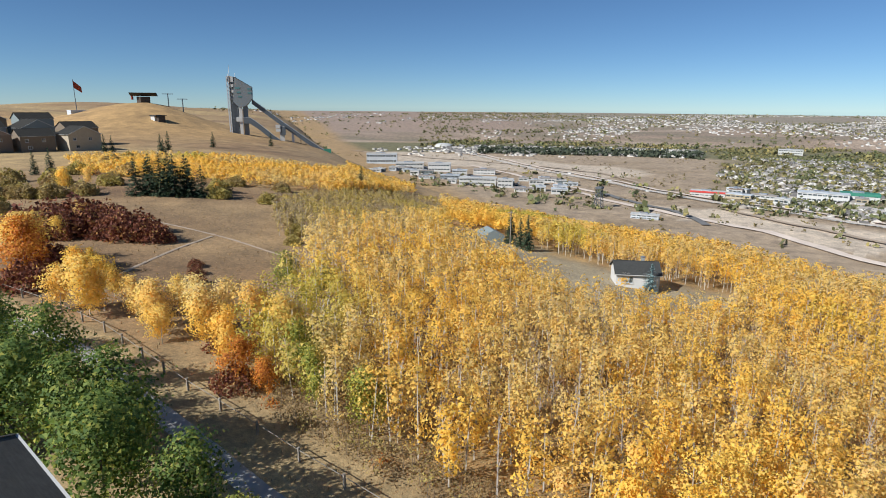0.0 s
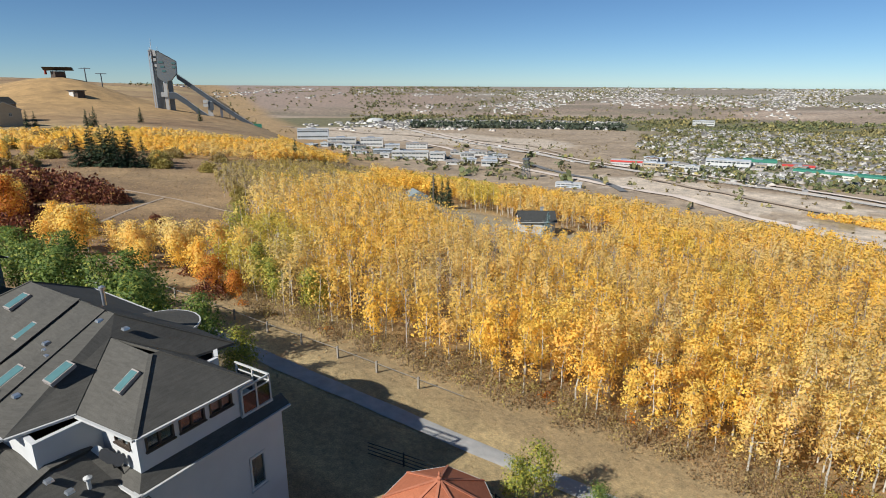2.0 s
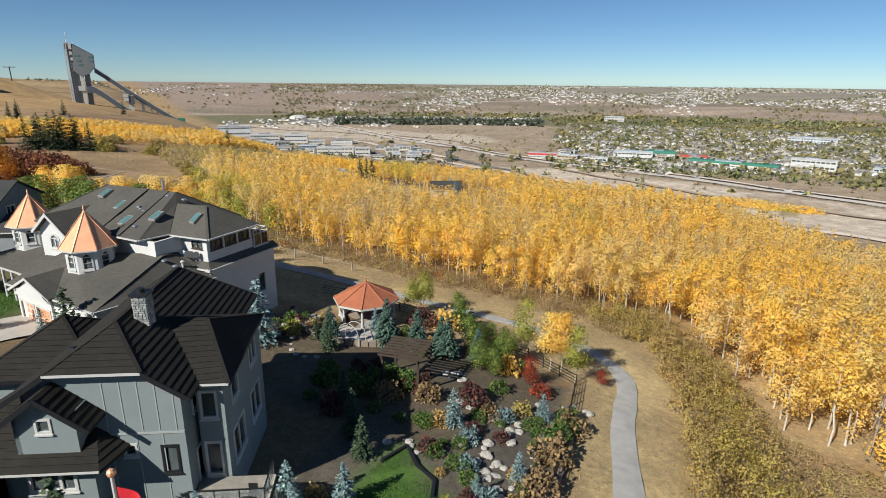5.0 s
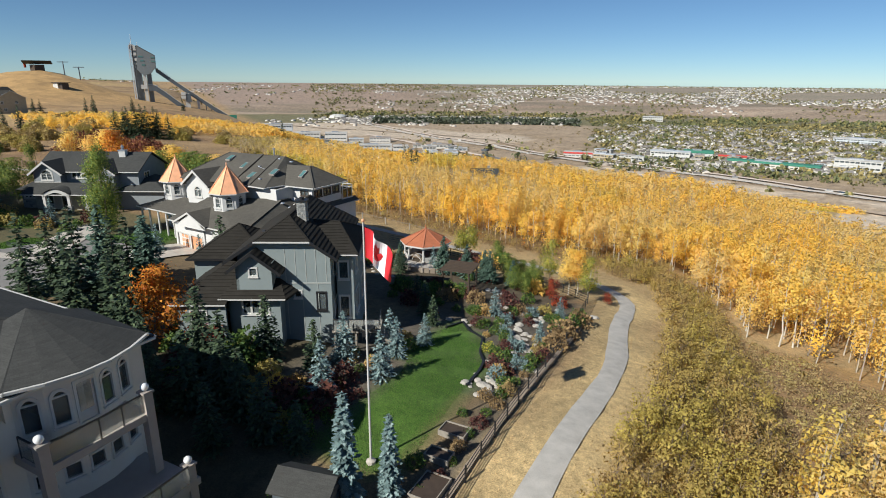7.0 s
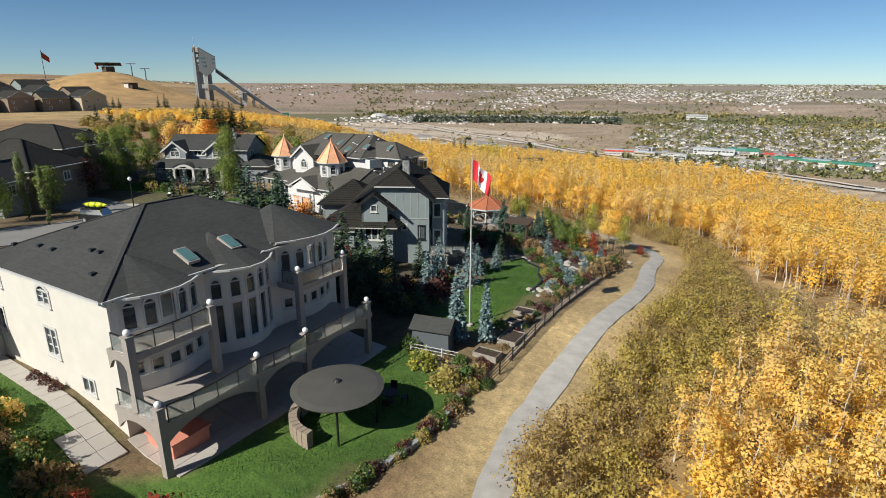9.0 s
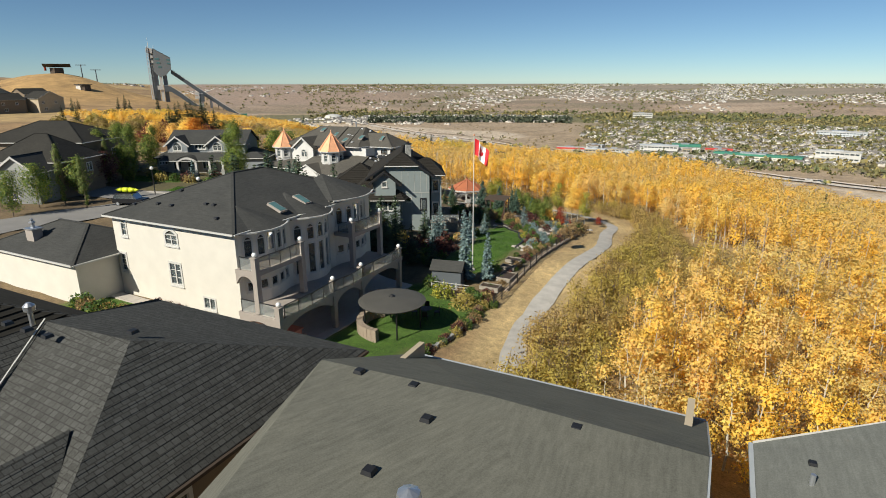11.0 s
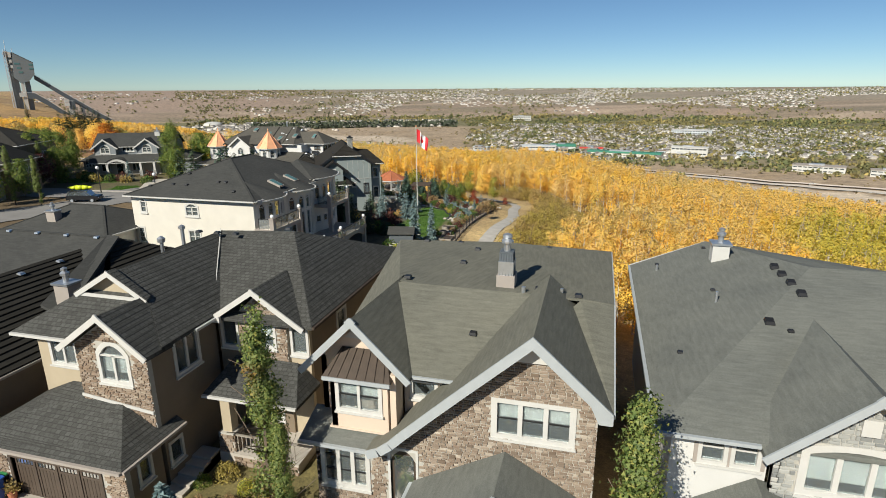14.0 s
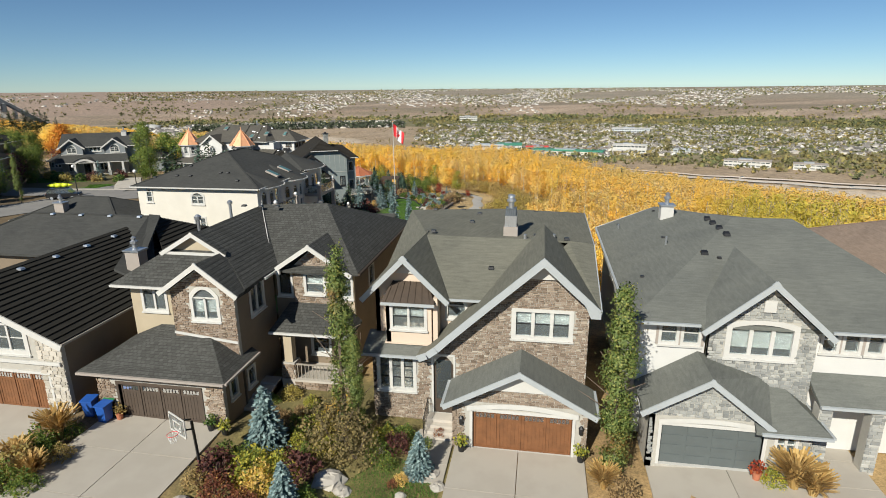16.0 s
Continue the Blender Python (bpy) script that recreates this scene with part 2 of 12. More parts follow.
M["leaf_yellow"] = island_mat("leaf_yellow", YEL, 0.8, 0.07, TAN, 0.45, objvar=0.007)
M["leaf_lime"] = island_mat("leaf_lime", [(0.0, (0.16, 0.20, 0.04)), (0.5, (0.34, 0.36, 0.06)), (1.0, (0.60, 0.50, 0.07))], 0.8, translucent=0.35)
M["leaf_green"] = island_mat("leaf_green", [(0.0, (0.03, 0.075, 0.018)), (0.5, (0.08, 0.15, 0.03)), (0.85, (0.15, 0.22, 0.04)), (1.0, (0.28, 0.30, 0.05))], 0.75, translucent=0.3)
M["leaf_olive"] = island_mat("leaf_olive", [(0.0, (0.36, 0.29, 0.09)), (0.5, (0.46, 0.38, 0.11)), (1.0, (0.56, 0.46, 0.13))], 0.85, 0.11, [(0.0, (0.32, 0.23, 0.11)), (0.6, (0.44, 0.32, 0.15)), (1.0, (0.52, 0.38, 0.15))], 0.4)
M["leaf_red"] = island_mat("leaf_red", [(0.0, (0.12, 0.02, 0.015)), (0.5, (0.30, 0.04, 0.02)), (1.0, (0.50, 0.12, 0.03))], 0.8, translucent=0.3)
M["leaf_orange"] = island_mat("leaf_orange", [(0.0, (0.38, 0.10, 0.02)), (0.5, (0.62, 0.22, 0.025)), (1.0, (0.75, 0.36, 0.04))], 0.8, translucent=0.3)
M["leaf_maroon"] = island_mat("leaf_maroon", [(0.0, (0.04, 0.014, 0.014)), (0.6, (0.12, 0.04, 0.035)), (1.0, (0.20, 0.08, 0.05))], 0.8, translucent=0.2)
M["leaf_brown"] = island_mat("leaf_brown", [(0.0, (0.18, 0.12, 0.06)), (0.5, (0.30, 0.20, 0.095)), (1.0, (0.42, 0.29, 0.13))], 0.9, translucent=0.25)
M["needle_blue"] = island_mat("needle_blue", [(0.0, (0.07, 0.12, 0.12)), (0.6, (0.17, 0.25, 0.25)), (1.0, (0.28, 0.37, 0.36))], 0.8)
M["needle_green"] = island_mat("needle_green", [(0.0, (0.018, 0.035, 0.018)), (0.6, (0.045, 0.075, 0.035)), (1.0, (0.09, 0.13, 0.055))], 0.8)
M["grass_dry"] = island_mat("grass_dry", [(0.0, (0.26, 0.17, 0.08)), (0.5, (0.42, 0.29, 0.14)), (1.0, (0.52, 0.40, 0.22))], 0.95)

M["leaf_willow"] = island_mat("leaf_willow", [(0.0, (0.36, 0.28, 0.07)), (0.5, (0.52, 0.41, 0.10)), (1.0, (0.68, 0.54, 0.14))], 0.85, 0.13, [(0.0, (0.38, 0.26, 0.11)), (0.6, (0.53, 0.37, 0.14)), (1.0, (0.64, 0.47, 0.17))], 0.45)
M["leaf_scrub"] = island_mat("leaf_scrub", [(0.0, (0.40, 0.32, 0.10)), (0.5, (0.58, 0.45, 0.12)), (1.0, (0.80, 0.58, 0.12))], 0.85, 0.06, [(0.0, (0.34, 0.26, 0.16)), (0.6, (0.46, 0.36, 0.20)), (1.0, (0.60, 0.46, 0.16))], 0.4)
M["leaf_clearing"] = island_mat("leaf_clearing", [(0.0, (0.34, 0.23, 0.12)), (0.5, (0.44, 0.32, 0.16)), (1.0, (0.54, 0.43, 0.20))], 0.9, 0.25, [(0.0, (0.40, 0.32, 0.14)), (1.0, (0.56, 0.46, 0.18))], 0.4)
M["leaf_tan_dry"] = island_mat("leaf_tan_dry", [(0.0, (0.52, 0.36, 0.16)), (0.6, (0.66, 0.48, 0.20)), (1.0, (0.80, 0.58, 0.18))], 0.85, translucent=0.4)
M["bark_grey"] = plain("bark_grey", (0.42, 0.37, 0.33), 0.9, var=0.3, scale=2.5, fine=14)
M["roof_green"] = plain("roof_green", (0.05, 0.22, 0.15), 0.6, var=0.1, scale=0.1, fine=1.0, bump=0)
M["roof_coal"] = shingle("roof_coal", (0.03, 0.029, 0.026), (0.045, 0.043, 0.039), (0.02, 0.02, 0.018))
M["leaf_russet"] = island_mat("leaf_russet", [(0.0, (0.10, 0.035, 0.025)), (0.5, (0.24, 0.08, 0.045)), (0.85, (0.34, 0.14, 0.06)), (1.0, (0.50, 0.30, 0.09))], 0.85, translucent=0.3)
M["needle_mid"] = island_mat("needle_mid", [(0.0, (0.035, 0.075, 0.055)), (0.6, (0.075, 0.135, 0.10)), (1.0, (0.13, 0.20, 0.145))], 0.8)
M["leaf_dusk"] = island_mat("leaf_dusk", [(0.0, (0.13, 0.10, 0.045)), (0.5, (0.22, 0.175, 0.075)), (1.0, (0.34, 0.26, 0.10))], 0.85, translucent=0.3)
# ---- geometry helpers ----
Z = Vector((0, 0, 1))


class Geo:
    """Collects faces in world metres; u and v are laid on each face in metres."""

    def __init__(self):
        self.v, self.f = [], []

    def poly(self, pts):
        n = len(self.v)
        self.v.extend(tuple(p) for p in pts)
        self.f.append(tuple(range(n, n + len(pts))))
        return self

    def box(self, x0, y0, z0, x1, y1, z1):
        n = len(self.v)
        self.v += [(x0, y0, z0), (x1, y0, z0), (x1, y1, z0), (x0, y1, z0), (x0, y0, z1), (x1, y0, z1), (x1, y1, z1), (x0, y1, z1)]
        self.f += [tuple(n + i for i in q) for q in ((0, 3, 2, 1), (4, 5, 6, 7), (0, 1, 5, 4), (1, 2, 6, 5), (2, 3, 7, 6), (3, 0, 4, 7))]
        return self

    def prism(self, pts, vec):
        """A polygon pushed along vec, closed all round."""
        n, k = len(self.v), len(pts)
        vec = Vector(vec)
        self.v += [tuple(p) for p in pts] + [tuple(Vector(p) + vec) for p in pts]
        self.f += [tuple(range(n, n + k)), tuple(reversed(range(n + k, n + 2 * k)))]
        self.f += [(n + (i + 1) % k, n + i, n + k + i, n + k + (i + 1) % k) for i in range(k)]
        return self

    def beam(self, a, b, w, h, up=Z):
        """A squared bar from a to b."""
        a, b = Vector(a), Vector(b)
        d = (b - a).normalized()
        s = d.cross(up)
        if s.length < 1e-4:
            s = Vector((1, 0, 0))
        s.normalize()
        t = s.cross(d)
        c = [a + s * (w / 2) * i + t * (h / 2) * j for i, j in ((-1, -1), (1, -1), (1, 1), (-1, 1))]
        return self.prism(c, b - a)

    def tube(self, a, b, r0, r1=None, n=8):
        r1 = r0 if r1 is None else r1
        a, b = Vector(a), Vector(b)
        d = (b - a).normalized()
        s = d.orthogonal().normalized()
        t = d.cross(s)
        k = len(self.v)
        for p, r in ((a, r0), (b, r1)):
            self.v += [tuple(p + (s * math.cos(6.28319 * i / n) + t * math.sin(6.28319 * i / n)) * r) for i in range(n)]
        self.f += [(k + i, k + (i + 1) % n, k + n + (i + 1) % n, k + n + i) for i in range(n)]
        self.f += [tuple(reversed(range(k, k + n))), tuple(range(k + n, k + 2 * n))]
        return self

    def lathe(self, profile, cx, cy, n=12, turn=0.0):
        """Rings of (radius, z) round a vertical axis."""
        k = len(self.v)
        for r, z in profile:
            self.v += [(cx + r * math.cos(6.28319 * i / n + turn), cy + r * math.sin(6.28319 * i / n + turn), z) for i in range(n)]
        for j in range(len(profile) - 1):
            self.f += [(k + j * n + i, k + j * n + (i + 1) % n, k + (j + 1) * n + (i + 1) % n, k + (j + 1) * n + i) for i in range(n)]
        self.f += [tuple(reversed(range(k, k + n))), tuple(range(k + (len(profile) - 1) * n, k + len(profile) * n))]
        return self

    def ball(self, c, r, n=8):
        return self.lathe([(r * math.sin(a), c[2] - r * math.cos(a)) for a in [0.05 + 3.04 * i / 6 for i in range(7)]], c[0], c[1], n)

    def data(self, name, mat, uv=True):
        me = bpy.data.meshes.new(name)
        me.from_pydata(self.v, [], self.f)
        if mat:
            me.materials.append(mat)
        if uv:
            layer = me.uv_layers.new(name="UVMap")
            co = np.array(self.v)
            out = np.zeros((len(me.loops), 2))
            i = 0
            for f in self.f:
                p = co[list(f)]
                q = np.roll(p, -1, 0)
                nrm = np.array([((p[:, 1] - q[:, 1]) * (p[:, 2] + q[:, 2])).sum(), ((p[:, 2] - q[:, 2]) * (p[:, 0] + q[:, 0])).sum(), ((p[:, 0] - q[:, 0]) * (p[:, 1] + q[:, 1])).sum()])
                nrm = nrm / (np.linalg.norm(nrm) + 1e-12)
                u = np.array([-nrm[1], nrm[0], 0.0])
                u = u / np.linalg.norm(u) if np.linalg.norm(u) > 1e-3 else np.array([1.0, 0, 0])
                w = np.cross(nrm, u)
                out[i:i + len(f), 0], out[i:i + len(f), 1] = p @ u, p @ w
                i += len(f)
            layer.data.foreach_set("uv", out.ravel())
        return me


def thing(name, loc, label, category, group="", kind=""):
    """An Empty at the base of a thing, for its parts."""
    ob = new(name)
    ob.location = loc
    ob.empty_display_size = 0.3
    return tagged(ob, label, category, group, kind)


def part(name, geo, material, parent=None, label="", smooth=False):
    """One mesh in world metres under a thing or a part."""
    me = geo if isinstance(geo, bpy.types.Mesh) else geo.data(name, material)
    if smooth:
        me.shade_smooth()
    ob = new(name, me)
    if parent is not None:
        ob.parent = parent
        if parent.type == "EMPTY":
            ob.matrix_parent_inverse = Matrix.Translation(-parent.location)
    if label:
        ob["label"] = label
    return ob


def whole(name, geo, material, label, category, group="", kind="", smooth=False):
    """A thing that is one mesh."""
    return tagged(part(name, geo, material, None, smooth=smooth), label, category, group, kind)


def quads_mesh(name, verts, mat, per=4, normals=None):
    """A mesh of separate faces from an array of n x per x 3 corners, shaded along the given normals."""
    n = len(verts)
    me = bpy.data.meshes.new(name)
    me.vertices.add(n * per)
    me.vertices.foreach_set("co", np.ascontiguousarray(verts, dtype=np.float32).ravel())
    me.loops.add(n * per)
    me.loops.foreach_set("vertex_index", np.arange(n * per, dtype=np.int32))
    me.polygons.add(n)
    me.polygons.foreach_set("loop_start", np.arange(0, n * per, per, dtype=np.int32))
    me.update(calc_edges=True)
    if normals is not None:
        me.shade_smooth()
        me.normals_split_custom_set(np.repeat(normals, per, 0))
    me.materials.append(mat)
    return me


def tri_mesh(name, verts, tris, mat, smooth=False):
    me = bpy.data.meshes.new(name)
    me.vertices.add(len(verts))
    me.vertices.foreach_set("co", np.ascontiguousarray(verts, dtype=np.float32).ravel())
    k = len(tris[0])
    me.loops.add(len(tris) * k)
    me.loops.foreach_set("vertex_index", np.ascontiguousarray(tris, dtype=np.int32).ravel())
    me.polygons.add(len(tris))
    me.polygons.foreach_set("loop_start", np.arange(0, len(tris) * k, k, dtype=np.int32))
    me.update(calc_edges=True)
    if smooth:
        me.shade_smooth()
    me.materials.append(mat)
    return me


def sprays(rng, pts, facing, size, loose=0.55):
    """Three-cornered leaf sprays, lying roughly along the surface of their crown, and their soft normals."""
    n = len(pts)
    out = facing / (np.linalg.norm(facing, axis=1, keepdims=True) + 1e-6)
    f = out + rng.normal(size=(n, 3)) * loose
    f /= np.linalg.norm(f, axis=1, keepdims=True) + 1e-6
    a = np.cross(f, rng.normal(size=(n, 3)))
    a /= np.linalg.norm(a, axis=1, keepdims=True) + 1e-6
    b = np.cross(f, a)
    s = (size * rng.uniform(0.6, 1.4, n))[:, None]
    t = s * rng.uniform(0.6, 1.1, (n, 1))
    soft = out + f * 0.5 + np.array([0, 0, 0.2])
    soft /= np.linalg.norm(soft, axis=1, keepdims=True) + 1e-6
    return np.stack([pts - a * s - b * t * 0.5, pts + a * s * 0.9 - b * t * 0.6, pts + b * t * 1.2 + a * s * 0.15], 1), soft


def cards(rng, pts, size, squash=1.0):
    """Small leaf-clump faces, turned at random, one at each point."""
    n = len(pts)
    a = rng.normal(size=(n, 3))
    a[:, 2] *= squash
    a /= np.linalg.norm(a, axis=1, keepdims=True)
    b = np.cross(a, rng.normal(size=(n, 3)))
    b /= np.linalg.norm(b, axis=1, keepdims=True)
    s = (size * rng.uniform(0.6, 1.4, n))[:, None]
    t = s * rng.uniform(0.55, 1.0, (n, 1))
    return np.stack([pts - a * s, pts - b * t + a * s * 0.2, pts + a * s, pts + b * t + a * s * 0.1], 1) 


# ---- the lie of the land ----
def smooth01(v):
    v = np.clip(v, 0, 1)
    return v * v * (3 - 2 * v)


LIE_S = [-400, -150, -60, -25, -4, 6, 22, 71, 112, 130, 150, 200, 300, 400, 480, 600, 2200, 7000]
LIE_Z = [6, 4, 3, 2.2, 0, -1.2, -3.8, -10.5, -16.2, -20, -26, -42, -70, -89, -93, -94, -96, -96]


def wave(x, y, f, seed):
    return np.sin(x * f + seed) * np.cos(y * f * 1.13 - seed * 1.7) + 0.5 * np.sin(x * f * 2.3 - y * f * 1.9 + seed * 2.1)


def height(x, y):
    x, y = np.asarray(x, float), np.asarray(y, float)
    s = 0.58 * x + 0.82 * y
    c = -0.82 * x + 0.58 * y
    z = np.interp(np.where(s > 40, 40 + (s - 40) * (1 + 3.0 * smooth01((c - 130) / 700)), s), LIE_S, LIE_Z)
    # the slope falls away sooner under the ski hill
    z = z - 4.5 * smooth01((c - 100) / 120) * smooth01((s - 20) / 45) * smooth01((170 - s) / 50)
    # a low shoulder carries the far edge of the wood
    z = z + 5.0 * np.exp(-((c - 45) / 42) ** 2) * smooth01((s - 62) / 50) * smooth01((230 - s) / 70)
    # the back gardens lie below the street
    z = z - 1.9 * smooth01((x - 4) / 9) * smooth01((-y - 22) / 22) * smooth01((y + 75) / 9)
    # level ground before the garages
    pad = np.interp(x, [0, 14, 18, 42, 46, 60], [2.75, 2.72, 2.55, 2.45, 2.86, 2.9])
    z = z + (pad - z) * smooth01((-y - 81) / 4) * smooth01((x + 12) / 8) * smooth01((66 - x) / 6)
    # the round ski hill and the ridge behind it
    u, w = (x + 508) * 0.424 + (y - 237) * 0.906, (x + 508) * 0.906 - (y - 237) * 0.424
    z = z + 23.2 * np.exp(-np.where(u < 0, (u / 66) ** 2, (u / 50) ** 2) - (w / 95) ** 2)
    z = z + 20 * np.exp(-(((x + 760) / 160) ** 2 + ((y - 120) / 190) ** 2))
    z = z + 26 * np.exp(-(((x + 1300) / 400) ** 2 + ((y - 500) / 260) ** 2))
    # far banks and hills
    d = np.hypot(x - 35, y + 55)
    z = np.maximum(z, np.interp(d, [2150, 2450, 3200, 4900, 7000], [-120, -75, -45, -8, 0]))
    far = smooth01((d - 2150) / 900)
    z = z + far * 10 * wave(x, y, 0.0031, 1.3) * smooth01((4700 - d) / 1500)
    z = z + smooth01((s - 60) / 100) * 0.8 * wave(x, y, 0.031, 0.4) * smooth01((2200 - s) / 400)
    return z


def ground_z(x, y):
    return float(height(x, y))

# ---- land ----
def inside(x, y, poly):
    """Whether places lie within an outline on the plan."""
    x, y = np.asarray(x, float), np.asarray(y, float)
    hit = np.zeros(x.shape, bool)
    for (x0, y0), (x1, y1) in zip(poly, poly[1:] + poly[:1]):
        cross = (y0 > y) != (y1 > y)
        with np.errstate(divide="ignore", invalid="ignore"):
            hit ^= cross & (x < (x1 - x0) * (y - y0) / (y1 - y0 + 1e-12) + x0)
    return hit


FOREST = [(-47, 28), (-28, 27), (-9, 30), (4, 31), (17, 31), (27, 34), (34, 20), (37, 10), (50, 4), (66, -8), (84, -50), (130, -70), (220, -20), (200, 70), (130, 140), (60, 215), (0, 250), (-60, 245), (-110, 215), (-190, 172), (-168, 140), (-130, 112), (-100, 84), (-78, 62), (-56, 40)]
CLUMP = [(35, -58), (52, -62), (80, -58), (76, -20), (56, -8), (49, -12), (41, -20), (36, -38)]
BAND = [(-262, 88), (-250, 118), (-226, 148), (-206, 170), (-228, 214), (-262, 240), (-200, 232), (-172, 200), (-152, 150), (-148, 118), (-165, 92), (-205, 72)]
SCRUB = [(-130, 92), (-142, 118), (-152, 146), (-166, 180), (-160, 200), (-120, 160), (-97, 124), (-90, 98), (-86, 80), (-90, 69), (-96, 68)]
HUT_YARD = [(-74, 100), (-56, 92), (-40, 82), (-25, 84), (-16, 104), (-20, 124), (-44, 123), (-66, 127), (-90, 141), (-102, 132)]
WILLOW = [(29.8, -56), (36, -56), (35, -38), (40, -22), (38.5, -6), (36, 10), (33, 22), (27, 33), (18, 29), (27, 22), (30.5, 6), (31.2, -14), (30, -30), (29, -44)]
PATH = [(-140, 6), (-100, 11), (-72, 16.6), (-60, 19), (-40, 18.6), (-20, 18.2), (-2, 18.9), (5, 19.6), (12, 20.3), (19, 19), (24, 16.2), (26, 12), (25.6, 6), (26, 0), (27.6, -7), (28, -13), (27.4, -20), (27.1, -28), (27, -36), (27.3, -44), (28.2, -49), (30.2, -54), (32, -62), (33, -75)]
LAWN = [(13.2, -32.5), (14.3, -23.4), (12.9, -19.1), (12.3, -14.8), (12.7, -12.4), (13.3, -10.0), (14.8, -11.6), (16.4, -12.4), (17.5, -15.5), (18.5, -17.0), (18.9, -18.8), (19.1, -21.6), (19.8, -30), (18, -34)]
LAWN_WHITE = [(-6, -66), (-6, -58.9), (4, -58.95), (8.5, -59.1), (11, -59.7), (14.6, -58.6), (14.9, -52), (13, -40), (15, -38.5), (20, -40), (22.8, -43), (23, -50), (20.8, -55), (19.5, -64), (18, -72)]
GREEN_LAWN = [(-41.8, -23.8), (-44.5, -19.1), (-41.3, -17.6), (-38.0, -20.1), (-37.7, -23.7)]
FRONT_GREEN = [(-32.4, -20.6), (-34.9, -16.1), (-36.5, -13.0), (-34.8, -9.7), (-32.6, -5.6), (-30.3, -5.8), (-28.4, -8.3), (-27.2, -12.0), (-26.0, -18.2), (-27.5, -19.6)]
SIDE_GREEN = [(-66, -17), (-56, -12), (-49, -11), (-48, -16), (-56, -20)]
GARDEN = [(7.5, -33), (13, -33), (14, -22), (13, -13), (15.5, -10.5), (18, -19), (20.5, -23), (20.5, -33), (22.8, -32), (22.8, -8), (21, 6), (16, 9), (9, 9), (6, 2), (8, -10)]


# worked ground on the valley floor
WORKS = [(-315, 748), (-254, 733), (-180, 745), (-97, 770), (-40, 735), (2, 720), (82, 680), (260, 610), (520, 520), (520, 380), (260, 460), (130, 500), (60, 520), (15, 573), (-33, 611), (-92, 650), (-173, 662)]
STOCKPILE = [(0, 600), (55, 650), (124, 648), (168, 615), (90, 566), (30, 560)]
BRUSH = [(40, 575), (75, 600), (150, 610), (168, 598), (120, 572), (60, 562)]
PIT = [(-1174, 1050), (-1150, 1230), (-845, 1240), (-607, 1210), (-390, 1170), (-340, 1098), (-400, 990), (-466, 951), (-608, 983), (-800, 961)]


def grown(start, stop, step, rate, edges):
    """Grid lines, close together between the edges and wider apart beyond."""
    mid = list(np.arange(edges[0], edges[1] + 1e-6, step))
    low, v, d = [], edges[0], step
    while v > start:
        d = min(d * rate, 110 if v < -2600 or v > 2600 else 24)
        v -= d
        low.append(v)
    high, v, d = [], edges[1], step
    while v < stop:
        d = min(d * rate, 120 if v > 2400 else 20)
        v += d
        high.append(v)
    return np.array(low[::-1] + mid + high)


def blend(col, new_col, mask):
    return col + (np.array(new_col) - col) * mask[..., None]


